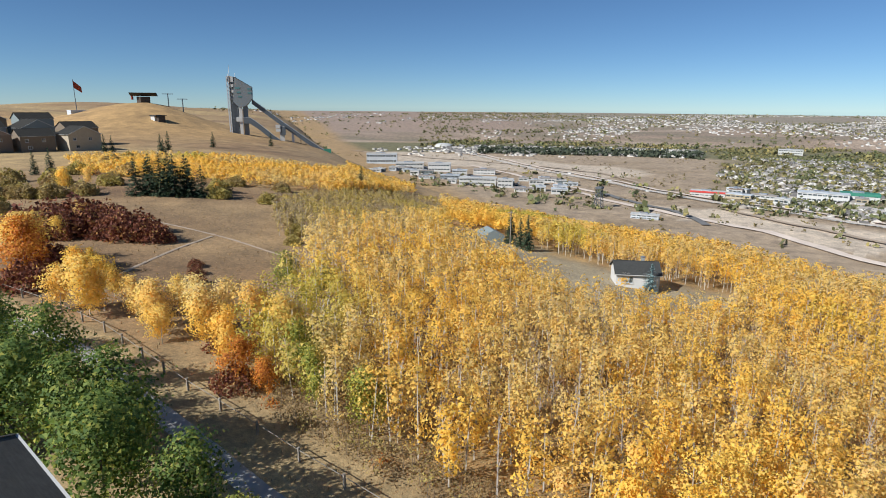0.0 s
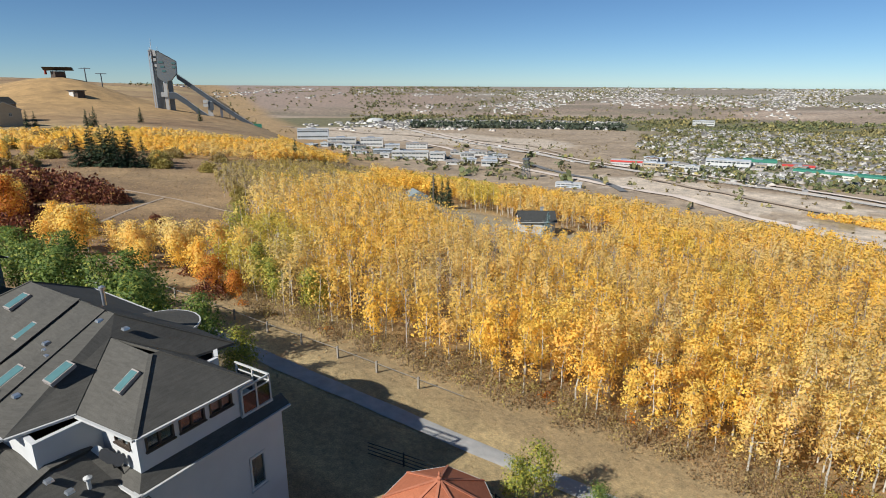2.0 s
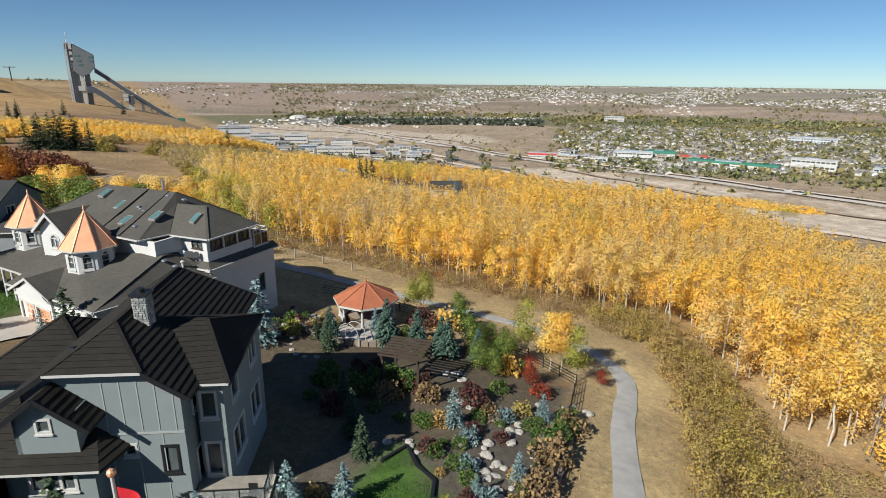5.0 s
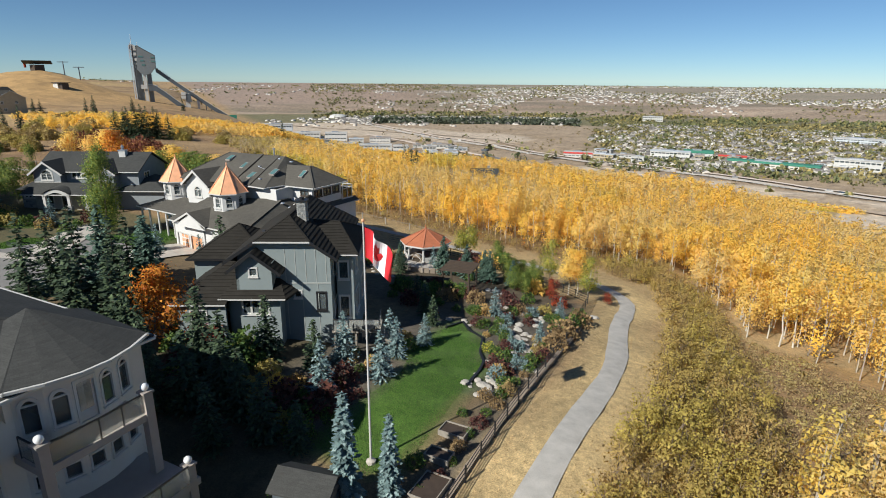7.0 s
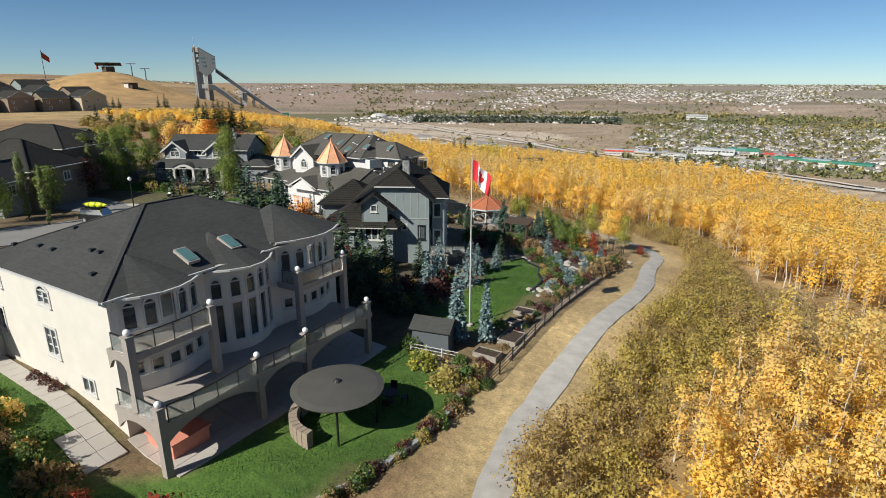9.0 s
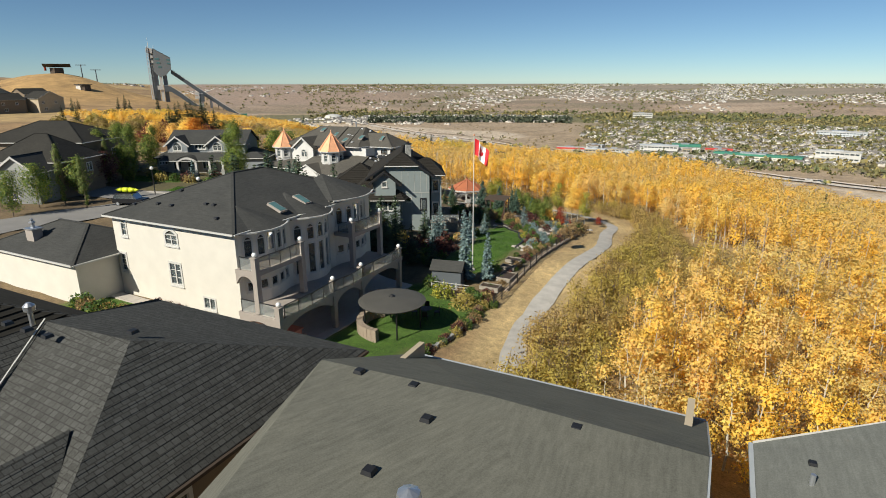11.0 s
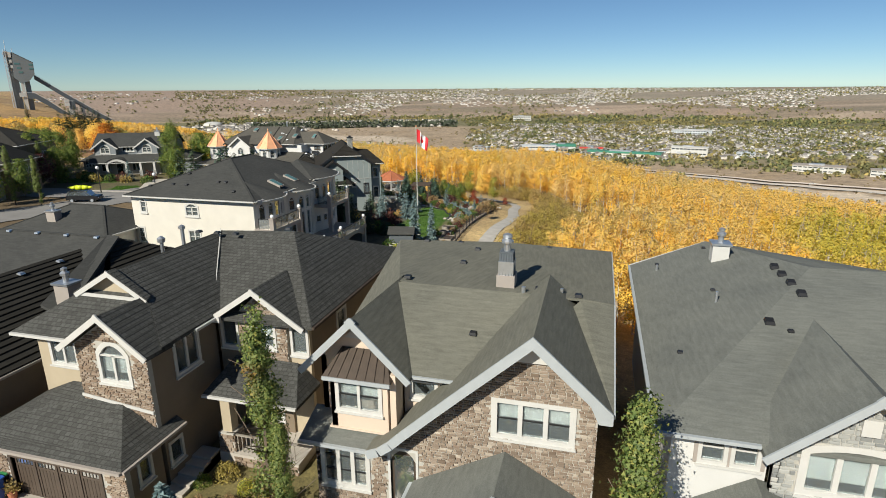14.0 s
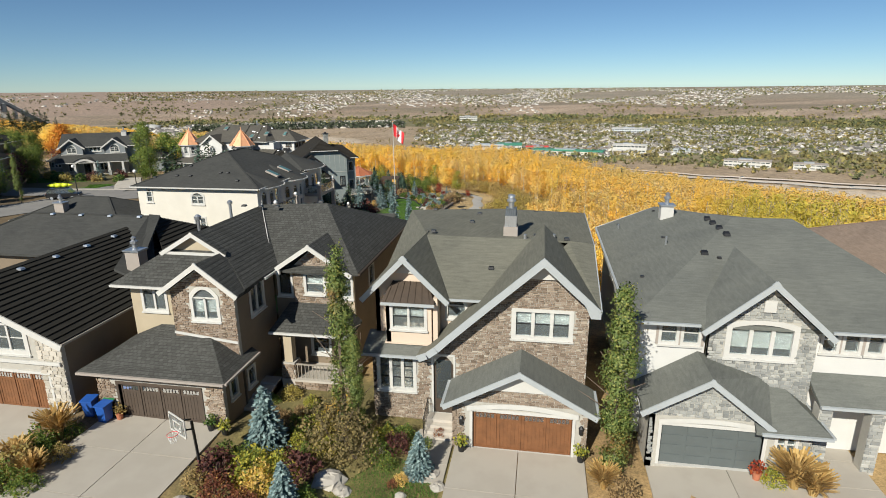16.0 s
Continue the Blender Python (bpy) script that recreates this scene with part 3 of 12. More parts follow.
def tint(x, y):
    """The soil's and grass's colour over the plan, with some shade and far haze put in."""
    s = 0.58 * x + 0.82 * y
    n1 = wave(x, y, 0.05, 0.7) * 0.33
    n2 = wave(x, y, 0.011, 2.2) * 0.33
    col = np.zeros(x.shape + (3,)) + np.array((0.36, 0.25, 0.14))
    col = blend(col, (0.22, 0.135, 0.075), smooth01(n1 + 0.5) * smooth01((-s + 60) / 60))
    col = blend(col, (0.40, 0.29, 0.15), smooth01(n2 * 2 + 0.3) * smooth01((-s + 60) / 60))
    # ski hill
    hill = smooth01(1.4 - np.hypot(x + 500, y - 237) / 160)
    col = blend(col, (0.43, 0.28, 0.13), hill)
    # slope under the trees
    for poly in (FOREST, CLUMP, BAND):
        col = blend(col, (0.36, 0.25, 0.12), inside(x, y, poly) * 0.9)
    col = blend(col, (0.36, 0.31, 0.23), inside(x, y, HUT_YARD) * 0.9)
    col = blend(col, (0.30, 0.22, 0.10), inside(x, y, WILLOW) * 0.9)
    col = blend(col, (0.40, 0.30, 0.17), smooth01((x + 62) / 16) * (y > 8) * (s < 40) * smooth01((34 - y) / 6))
    # mown verge beside the path
    verge = np.full(x.shape, 1e9)
    for (x0, y0), (x1, y1) in zip(PATH, PATH[1:]):
        dx, dy = x1 - x0, y1 - y0
        t = np.clip(((x - x0) * dx + (y - y0) * dy) / (dx * dx + dy * dy), 0, 1)
        verge = np.minimum(verge, np.hypot(x - x0 - t * dx, y - y0 - t * dy))
    col = blend(col, (0.47, 0.36, 0.20), smooth01((4.6 - verge) / 2.0) * (s < 60))
    # gardens
    near = (x > -75) & (x < 75) & (y > -140) & (y < 30)
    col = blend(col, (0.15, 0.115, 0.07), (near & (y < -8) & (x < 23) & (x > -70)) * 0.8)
    # house and tree shade between the two houses, put into the soil colour
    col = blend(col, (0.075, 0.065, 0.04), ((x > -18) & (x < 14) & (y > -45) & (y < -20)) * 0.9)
    col = blend(col, (0.115, 0.10, 0.085), inside(x, y, GARDEN) * 1.0)
    col = blend(col, (0.17, 0.155, 0.065), ((x > 22.5) & (x < 35.5) & (y > -98) & (y < -82)) * 0.9)
    # soil before the gazebo darkened to carry the shade lying there
    col = blend(col, (0.105, 0.085, 0.06), inside(x, y, [(-12, -10), (14, -10), (21, 5), (12, 11), (3, 9), (-10, 5)]) * 0.9)
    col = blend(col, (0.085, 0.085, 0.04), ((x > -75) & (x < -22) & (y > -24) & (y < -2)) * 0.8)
    for poly in (LAWN, LAWN_WHITE, GREEN_LAWN, FRONT_GREEN, SIDE_GREEN):
        col = blend(col, (0.075, 0.15, 0.025), inside(x, y, poly) * 1.0)
    # valley floor, seen by distance and bearing from the houses
    d, az = np.hypot(x - 35, y + 55), np.degrees(np.arctan2(-(x - 35), y + 55))
    val = smooth01((s - 230) / 60)
    floor = np.zeros(x.shape + (3,)) + np.array((0.36, 0.285, 0.22))
    n4 = wave(x, y, 0.023, 3.3) * 0.4 + wave(x, y, 0.061, 0.9) * 0.3
    floor = blend(floor, (0.27, 0.205, 0.14), smooth01(n4 + 0.2) * (d < 1500) * 0.8)
    for poly, tone in ((PIT, (0.52, 0.445, 0.385)), (WORKS, (0.57, 0.49, 0.425)), (STOCKPILE, (0.40, 0.32, 0.25)), (BRUSH, (0.33, 0.25, 0.13))):
        floor = blend(floor, tone, inside(x + 9 * wave(x, y, 0.05, 0.3), y + 9 * wave(x, y, 0.043, 1.9), poly) * 0.95)
    town = smooth01((d - 840) / 60) * smooth01((14 - az) / 3)
    floor = blend(floor, (0.22, 0.195, 0.13), town * 0.85)
    floor = blend(floor, (0.17, 0.16, 0.09), smooth01((d - 1640) / 60) * smooth01((2150 - d) / 60))
    # far land greyed towards mauve: distance haze put into its colour
    floor = blend(floor, (0.27, 0.215, 0.18), smooth01((d - 2150) / 80))
    floor = blend(floor, (0.33, 0.25, 0.21), smooth01(n2 * 2 + 0.2) * (d > 2150) * 0.8)
    n3 = wave(x * 0.35, y, 0.012, 4.1) * 0.4 + wave(x * 0.3, y, 0.031, 1.1) * 0.25
    floor = blend(floor, (0.19, 0.17, 0.13), smooth01(n3 * 2 + 0.25) * (d > 2150) * 0.7)
    floor = blend(floor, (0.43, 0.36, 0.31), smooth01(-n3 * 2.2 - 0.2) * (d > 2150) * 0.6)
    floor = blend(floor, (0.27, 0.25, 0.22), 0.6 * smooth01((d - 2900) / 300) * smooth01((34 - az) / 8))
    floor = blend(floor, (0.31, 0.24, 0.21), smooth01((d - 2300) / 400) * smooth01((az - 26) / 8))
    return col * (1 - val[..., None]) + floor * val[..., None]


gx = grown(-4900, 4900, 1.8, 1.07, (-75, 70))
gy = grown(-900, 4950, 1.8, 1.07, (-106, 40))
GX, GY = np.meshgrid(gx, gy)
GZ = height(GX, GY) + 0.06 * wave(GX, GY, 1.1, 0.2) * (np.abs(GX) < 200)
idx = np.arange(GX.size).reshape(GX.shape)
faces = np.stack([idx[:-1, :-1], idx[:-1, 1:], idx[1:, 1:], idx[1:, :-1]], -1).reshape(-1, 4)
land = tri_mesh("ground", np.stack([GX, GY, GZ], -1).reshape(-1, 3), faces, M["ground"], True)
layer = land.color_attributes.new("tint", "FLOAT_COLOR", "POINT")
tc = np.ones((GX.size, 4), np.float32)
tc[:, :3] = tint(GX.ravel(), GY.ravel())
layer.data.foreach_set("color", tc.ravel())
ground = tagged(new("ground", land), "dry autumn grassland falling to a wide valley", "ground", kind="structure")


def strip(name, pts, width, mat, label, category, lift=0.05, kind="structure", step=2.0, thick=0.0):
    """A road or path laid along a line on the land."""
    line = []
    for (x0, y0), (x1, y1) in zip(pts, pts[1:]):
        k = max(1, int(math.hypot(x1 - x0, y1 - y0) / step))
        line += [(x0 + (x1 - x0) * i / k, y0 + (y1 - y0) * i / k) for i in range(k)]
    line.append(pts[-1])
    # round the bends
    L = np.array(line)
    for _ in range(6):
        L[1:-1] = (L[:-2] + 2 * L[1:-1] + L[2:]) / 4
    d = np.gradient(L, axis=0)
    d /= np.linalg.norm(d, axis=1, keepdims=True) + 1e-9
    nrm = np.stack([-d[:, 1], d[:, 0]], -1)
    rng = np.random.default_rng(5)
    w = width / 2 * (1 + 0.06 * rng.normal(size=(len(L), 1)))
    cols = [L + nrm * w * k for k in (1, 0.5, 0, -0.5, -1)]
    V = np.concatenate([np.column_stack([c, height(c[:, 0], c[:, 1]) + lift + (0.03 if 0 < i < 4 else -0.02)]) for i, c in enumerate(cols)])
    n = len(L)
    F = np.concatenate([np.stack([np.arange(n - 1) + i * n, np.arange(n - 1) + (i + 1) * n, np.arange(1, n) + (i + 1) * n, np.arange(1, n) + i * n], -1) for i in range(4)])
    return tagged(new(name, tri_mesh(name, V, F, mat, True)), label, category, kind=kind)


strip("path", PATH, 1.9, M["gravel_path"], "pale grey gravel footpath through dry grass", "path", lift=0.09)

# ---- trees ----
def trunk_geo(g, h, r, rng, n=5, forks=5, spread=0.22, at=0.35, base=(0, 0, 0), lean=0.05):
    """A tapered trunk with limbs; returns limb ends."""
    bx, by, bz = base
    pts, ends = [], []
    a = rng.uniform(0, 6.28)
    for i in range(n + 1):
        t = i / n
        pts.append(Vector((bx + math.cos(a) * lean * h * t * t + rng.normal() * 0.012 * h * (t > 0), by + math.sin(a) * lean * h * t * t + rng.normal() * 0.012 * h * (t > 0), bz + h * t - (0.3 if i == 0 else 0))))
    for i in range(n):
        g.tube(pts[i], pts[i + 1], r * (1 - 0.85 * i / n), r * (1 - 0.85 * (i + 1) / n), 5)
    for k in range(forks):
        t = at + (0.92 - at) * (k + rng.uniform(0, 0.7)) / forks
        i = min(n - 1, int(t * n))
        p = pts[i].lerp(pts[i + 1], t * n - i)
        b = rng.uniform(0, 6.28)
        reach = h * spread * (1.2 - t) * rng.uniform(0.7, 1.2)
        e = p + Vector((math.cos(b) * reach, math.sin(b) * reach, reach * rng.uniform(0.5, 1.0)))
        g.tube(p, e, r * 0.38 * (1.1 - t), r * 0.1, 4)
        ends.append(e)
    return pts, ends


def crown_points(rng, n, h, lo, rad, clumps, shape=1.0):
    """Places of leaves, gathered in uneven clumps within a tapering crown."""
    t = rng.beta(1.5, 1.3, clumps)
    prof = np.sin(np.clip(t * 0.86 + 0.12, 0, 1) * np.pi) ** 0.7 * rad * shape
    a = rng.uniform(0, 6.283, clumps)
    r = prof * np.sqrt(rng.uniform(0.1, 1, clumps))
    c = np.stack([r * np.cos(a), r * np.sin(a), lo + (h - lo) * t], -1)
    k = rng.integers(0, clumps, n)
    off = rng.normal(size=(n, 3)) * np.array([0.30, 0.30, 0.33]) * rad
    p = c[k] + off
    p[:, 2] = np.clip(p[:, 2], lo * 0.8, h * 1.05)
    facing = off / rad * 2.2 + (c[k] - np.array([0, 0, lo + (h - lo) * 0.4])) / np.array([rad, rad, (h - lo) * 0.6])
    return p, facing


def aspen(name, rng, h, rad, leaf, n, size, bark, label, lo=0.38, clumps=14, category="tree", group="", forks=5):
    root = thing(name, (0, 0, 0), label, category, group)
    g = Geo()
    trunk_geo(g, h * 0.93, 0.010 * h + 0.02, rng, forks=forks)
    part("trunk", g.data("trunk", bark, False), None, root)
    pts, facing = crown_points(rng, int(n * 1.9), h, h * lo, rad, clumps)
    V, soft = sprays(rng, pts, facing, size * 0.8)
    part("crown", quads_mesh("crown", V, leaf, 3, soft), None, root)
    return root


def spruce(name, rng, h, rad, needle, label, dense=1.0, group="", category="conifer", skirt=0.06):
    """A conifer: whorls of drooping boughs, each a fan of needle sprays."""
    root = thing(name, (0, 0, 0), label, category, group)
    g = Geo()
    g.tube((0, 0, -0.3), (0, 0, h * 0.97), 0.014 * h + 0.03, 0.01, 6)
    part("trunk", g.data("trunk", M["bark_brown"], False), None, root)
    P, D = [], []
    z = h * skirt
    while z < h * 0.985:
        t = z / h
        R = rad * (1 - t) ** 0.85 + 0.04
        k = max(4, int((5 + 9 * (1 - t)) * dense))
        for a in rng.uniform(0, 6.283, k):
            m = max(2, int(R / 0.17 * dense))
            f = np.linspace(0.15, 1, m) * R * rng.uniform(0.75, 1.1)
            P.append(np.stack([np.cos(a) * f, np.sin(a) * f, z - 0.22 * f + 0.10 * f * f / max(R, 0.3) + rng.normal(0, 0.02, m)], -1))
            D.append(np.tile((math.cos(a), math.sin(a), -0.12), (m, 1)))
        z += max(0.10, 0.032 * h) * rng.uniform(0.8, 1.2) / dense ** 0.5
    P, D = np.concatenate(P), np.concatenate(D)
    n = len(P)
    D = D + rng.normal(0, 0.35, (n, 3))
    D /= np.linalg.norm(D, axis=1, keepdims=True)
    side = np.cross(D, (0, 0, 1.0)) + rng.normal(0, 0.25, (n, 3))
    side /= np.linalg.norm(side, axis=1, keepdims=True)
    s = (0.05 + 0.025 * h * rng.uniform(0.7, 1.3, n))[:, None]
    V = np.stack([P - D * s * 0.7, P - side * s * 0.55 + D * s * 0.1, P + D * s * 1.1, P + side * s * 0.55 + D * s * 0.1], 1)
    part("foliage", quads_mesh("foliage", V, needle), None, root)
    return root


def bush(name, rng, h, rad, leaf, label, n=260, size=0.09, group="", category="shrub"):
    root = thing(name, (0, 0, 0), label, category, group)
    g = Geo()
    for _ in range(6):
        a = rng.uniform(0, 6.28)
        g.tube((0, 0, -0.1), (math.cos(a) * rad * 0.6, math.sin(a) * rad * 0.6, h * 0.75), 0.025, 0.008, 4)
    part("stems", g.data("stems", M["bark_brown"], False), None, root)
    d = rng.normal(size=(n, 3))
    d /= np.linalg.norm(d, axis=1, keepdims=True)
    d[:, 2] = np.abs(d[:, 2])
    lump = 1 + 0.22 * np.sin(d[:, 0] * 4 + rng.uniform(0, 6)) * np.cos(d[:, 1] * 5 + rng.uniform(0, 6))
    p = d * (rng.uniform(0.35, 1, n) ** 0.5 * lump)[:, None] * np.array([rad, rad, h])
    part("foliage", quads_mesh("foliage", cards(rng, p, size), leaf), None, root)
    return root


def place(ob, x, y, s=1.0, turn=0.0, z=None):
    """Sets a thing built at the origin on the land."""
    ob.matrix_basis = Matrix.Translation((x, y, ground_z(x, y) if z is None else z)) @ Matrix.Rotation(turn, 4, "Z") @ Matrix.Scale(s, 4)
    return ob


def placed_copy(ob, x, y, s=1.0, turn=0.0, z=None):
    return copy_thing(ob, Matrix.Translation((x, y, ground_z(x, y) if z is None else z)) @ Matrix.Rotation(turn, 4, "Z") @ Matrix.Scale(s / ob.scale[0], 4))


# forest: the trees nearest the houses stand singly, the rest are joined
rng = np.random.default_rng(11)


def scatter(poly, spacing, rng, keep=None):
    P = np.array(poly)
    lo, hi = P.min(0), P.max(0)
    xs, ys = np.meshgrid(np.arange(lo[0], hi[0], spacing), np.arange(lo[1], hi[1], spacing))
    p = np.stack([xs.ravel(), ys.ravel()], -1) + rng.uniform(-0.48, 0.48, (xs.size, 2)) * spacing
    p = p[inside(p[:, 0], p[:, 1], poly)]
    return p if keep is None else p[keep(p)]


PATH_ALL = scatter(FOREST, 2.35, rng, lambda p: ~inside(p[:, 0], p[:, 1], HUT_YARD) & ~inside(p[:, 0], p[:, 1], SCRUB) & (0.58 * p[:, 0] + 0.82 * p[:, 1] < 128))
extra = scatter(CLUMP, 2.3, rng)
band = scatter(BAND, 2.7, rng)
near_d = np.minimum(np.hypot(PATH_ALL[:, 0] - 15, (PATH_ALL[:, 1] - 20)), 1e9)
order = np.argsort(near_d)
proto = [aspen("aspen_tree", rng, h, r, M["leaf_yellow"], 420, 0.145, M["bark_white"], "slender aspen with golden autumn leaves and pale trunk", lo=l, clumps=12, group="aspens of the grove") for h, r, l in ((7.0, 1.15, 0.14), (7.8, 1.25, 0.2), (6.2, 1.1, 0.1), (8.2, 1.3, 0.24), (7.2, 1.0, 0.16), (6.6, 1.3, 0.1))]
singles = np.concatenate([PATH_ALL[order[:190]], extra[np.argsort(np.hypot(extra[:, 0] - 36, extra[:, 1] + 45))[:100]]])
for i, (x, y) in enumerate(singles):
    k = i % len(proto)
    put = place if i < len(proto) else placed_copy
    put(proto[k], x, y, rng.uniform(0.8, 1.15) * (0.8 if i >= 190 else 1.0), rng.uniform(0, 6.28))


def joined_trees(name, pts, scale, leaf, bark, label, n, size, trunks=True, hgt=(5.5, 8.2), rad=1.2, lo=0.26, cat="forest", twigs=0):
    """Many trees in one: leaf clumps in one mesh, trunks in another."""
    root = thing(name, (0, 0, 0), label, cat, kind="stuff")
    gz = height(pts[:, 0], pts[:, 1])
    m = len(pts)
    far_c = -0.82 * pts[:, 0] + 0.58 * pts[:, 1]
    young = 1 - 0.42 * smooth01((far_c - 110) / 90)
    h = rng.uniform(*hgt, m) * scale * young
    tot = m * n
    t = rng.beta(1.5, 1.25, (m, n))
    cl = rng.integers(0, 9, (m, n))
    ca = rng.uniform(0, 6.283, (m, 9))
    cr = np.sqrt(rng.uniform(0.05, 1, (m, 9)))
    ct = rng.beta(1.4, 1.2, (m, 9))
    a = np.take_along_axis(ca, cl, 1)
    r = np.take_along_axis(cr, cl, 1)
    t = np.clip(np.take_along_axis(ct, cl, 1) + rng.normal(0, 0.10, (m, n)), 0, 1.02)
    prof = np.sin(np.clip(t * 0.86 + 0.12, 0, 1) * np.pi) ** 0.7 * rad * scale
    X = pts[:, :1] + prof * r * np.cos(a) + rng.normal(0, 0.34 * rad * scale, (m, n))
    Y = pts[:, 1:] + prof * r * np.sin(a) + rng.normal(0, 0.34 * rad * scale, (m, n))
    Zc = gz[:, None] + h[:, None] * (lo + (1 - lo) * t)
    ccx, ccy = np.take_along_axis(np.cos(ca) * cr, cl, 1) * rad * scale * 0.7, np.take_along_axis(np.sin(ca) * cr, cl, 1) * rad * scale * 0.7
    w = rad * scale
    facing = np.stack([(X - pts[:, :1]) * 0.7 + (X - pts[:, :1] - ccx) * 0.9, (Y - pts[:, 1:]) * 0.7 + (Y - pts[:, 1:] - ccy) * 0.9, (t - 0.35) * w * 2.2], -1)
    V, soft = sprays(rng, np.stack([X, Y, Zc], -1).reshape(-1, 3), facing.reshape(-1, 3), size, 0.4)
    part("crowns", quads_mesh("crowns", V, leaf, 3, soft), None, root)
    if trunks:
        lean = rng.normal(0, 0.05, (m, 2))
        base = np.column_stack([pts, gz - 0.2])
        top = np.column_stack([pts + lean * h[:, None], gz + h * 0.92])
        rr = 0.009 * h + 0.02
        ang = np.array([0, 2.094, 4.189])
        ring = np.stack([np.cos(ang), np.sin(ang), 0 * ang], -1)
        b = base[:, None] + ring[None] * rr[:, None, None]
        tp = top[:, None] + ring[None] * rr[:, None, None] * 0.25
        q = np.stack([np.stack([b[:, i], b[:, (i + 1) % 3], tp[:, (i + 1) % 3], tp[:, i]], 1) for i in range(3)], 1).reshape(-1, 4, 3)
        part("trunks", quads_mesh("trunks", q, bark), None, root)
    if twigs:
        # bare boughs among the leaves
        f = rng.uniform(0.35, 0.95, (m, twigs))
        az = rng.uniform(0, 6.283, (m, twigs))
        p0 = base[:, None] + (top - base)[:, None] * f[..., None]
        out = np.stack([np.cos(az), np.sin(az), rng.uniform(0.6, 1.5, az.shape)], -1) * (rad * scale * rng.uniform(0.5, 1.1, az.shape))[..., None]
        side = np.stack([-np.sin(az), np.cos(az), 0 * az], -1) * 0.022
        tri = np.stack([p0 - side, p0 + side, p0 + out], 2).reshape(-1, 3, 3)
        part("boughs", quads_mesh("boughs", tri, bark, 3), None, root)
    return root


rest = PATH_ALL[order[190:]]
dn = near_d[order[190:]]
bare = rng.uniform(size=len(rest)) < 0.13
joined_trees("aspen_forest", rest[(dn < 75) & ~bare], 1.0, M["leaf_gold"], M["bark_white"], "dense grove of golden aspens with pale trunks", 310, 0.14, lo=0.18, twigs=5)
joined_trees("aspen_forest", rest[(dn >= 75) & (dn < 140) & ~bare], 1.0, M["leaf_gold"], M["bark_white"], "golden aspen wood on the falling slope", 130, 0.20, twigs=3)
joined_trees("aspen_forest", rest[dn >= 140], 1.05, M["leaf_gold"], M["bark_white"], "distant golden aspen wood above the valley", 62, 0.31, False)
joined_trees("bare_aspens", rest[(dn < 140) & bare], 0.93, M["leaf_tan_dry"], M["bark_grey"], "grey leafless aspens standing among the golden ones", 70, 0.10, twigs=26)
clump_rest = extra[np.argsort(np.hypot(extra[:, 0] - 36, extra[:, 1] + 45))[100:]]
gone = rng.uniform(size=len(clump_rest)) < 0.22
joined_trees("aspen_forest", clump_rest[~gone], 0.85, M["leaf_gold"], M["bark_white"], "golden aspen thicket below the houses", 440, 0.115, twigs=6)
joined_trees("bare_aspens", clump_rest[gone], 0.8, M["leaf_tan_dry"], M["bark_grey"], "grey leafless aspens in the thicket below the houses", 90, 0.09, twigs=34)
joined_trees("aspen_forest", band, 0.85, M["leaf_gold"], M["bark_white"], "young yellow aspens at the foot of the hill", 66, 0.27, False)
will = scatter(WILLOW, 1.25, rng)
joined_trees("willow_scrub", will, 0.40, M["leaf_willow"], M["bark_brown"], "low olive willow scrub beside the path", 270, 0.085, True, hgt=(4.0, 7.5), rad=2.3, lo=0.05, cat="scrub", twigs=8)
scrub = scatter(SCRUB, 2.4, rng)
joined_trees("aspen_scrub", scrub, 0.62, M["leaf_scrub"], M["bark_grey"], "thin olive and grey aspen scrub in the field", 85, 0.16, True, hgt=(4.5, 8), rad=1.3, lo=0.2, cat="scrub", twigs=8)
# ---- house kit ----
from mathutils.geometry import tessellate_polygon


class Face:
    """A wall's own frame: u runs from p0 to p1 on the plan, z is up, out is to the right of the way."""

    def __init__(self, p0, p1):
        self.p0, self.p1 = Vector((*p0, 0)), Vector((*p1, 0))
        self.d = (self.p1 - self.p0).normalized()
        self.out = Vector((self.d.y, -self.d.x, 0))
        self.length = (self.p1 - self.p0).length

    def at(self, u, z, o=0.0):
        return self.p0 + self.d * u + self.out * o + Z * z

    def box(self, g, u0, u1, z0, z1, o0, o1):
        c = [self.at(u0, z0, o0), self.at(u1, z0, o0), self.at(u1, z0, o1), self.at(u0, z0, o1)]
        g.prism(c[::-1], Z * (z1 - z0))


def opening_loop(o):
    """The outline of an opening (u, z, w, h, ...); arch: how far its head rises in the middle."""
    u, z, w, h = o["u"], o["z"], o["w"], o["h"]
    arch = o.get("arch", 0)
    if not arch:
        return [(u, z), (u + w, z), (u + w, z + h), (u, z + h)]
    k = 8
    return [(u, z), (u + w, z)] + [(u + w - w * i / k, z + h - arch + arch * math.sin(math.pi * i / k) ** 0.8 if 0 < i < k else z + h - arch) for i in range(k + 1)]


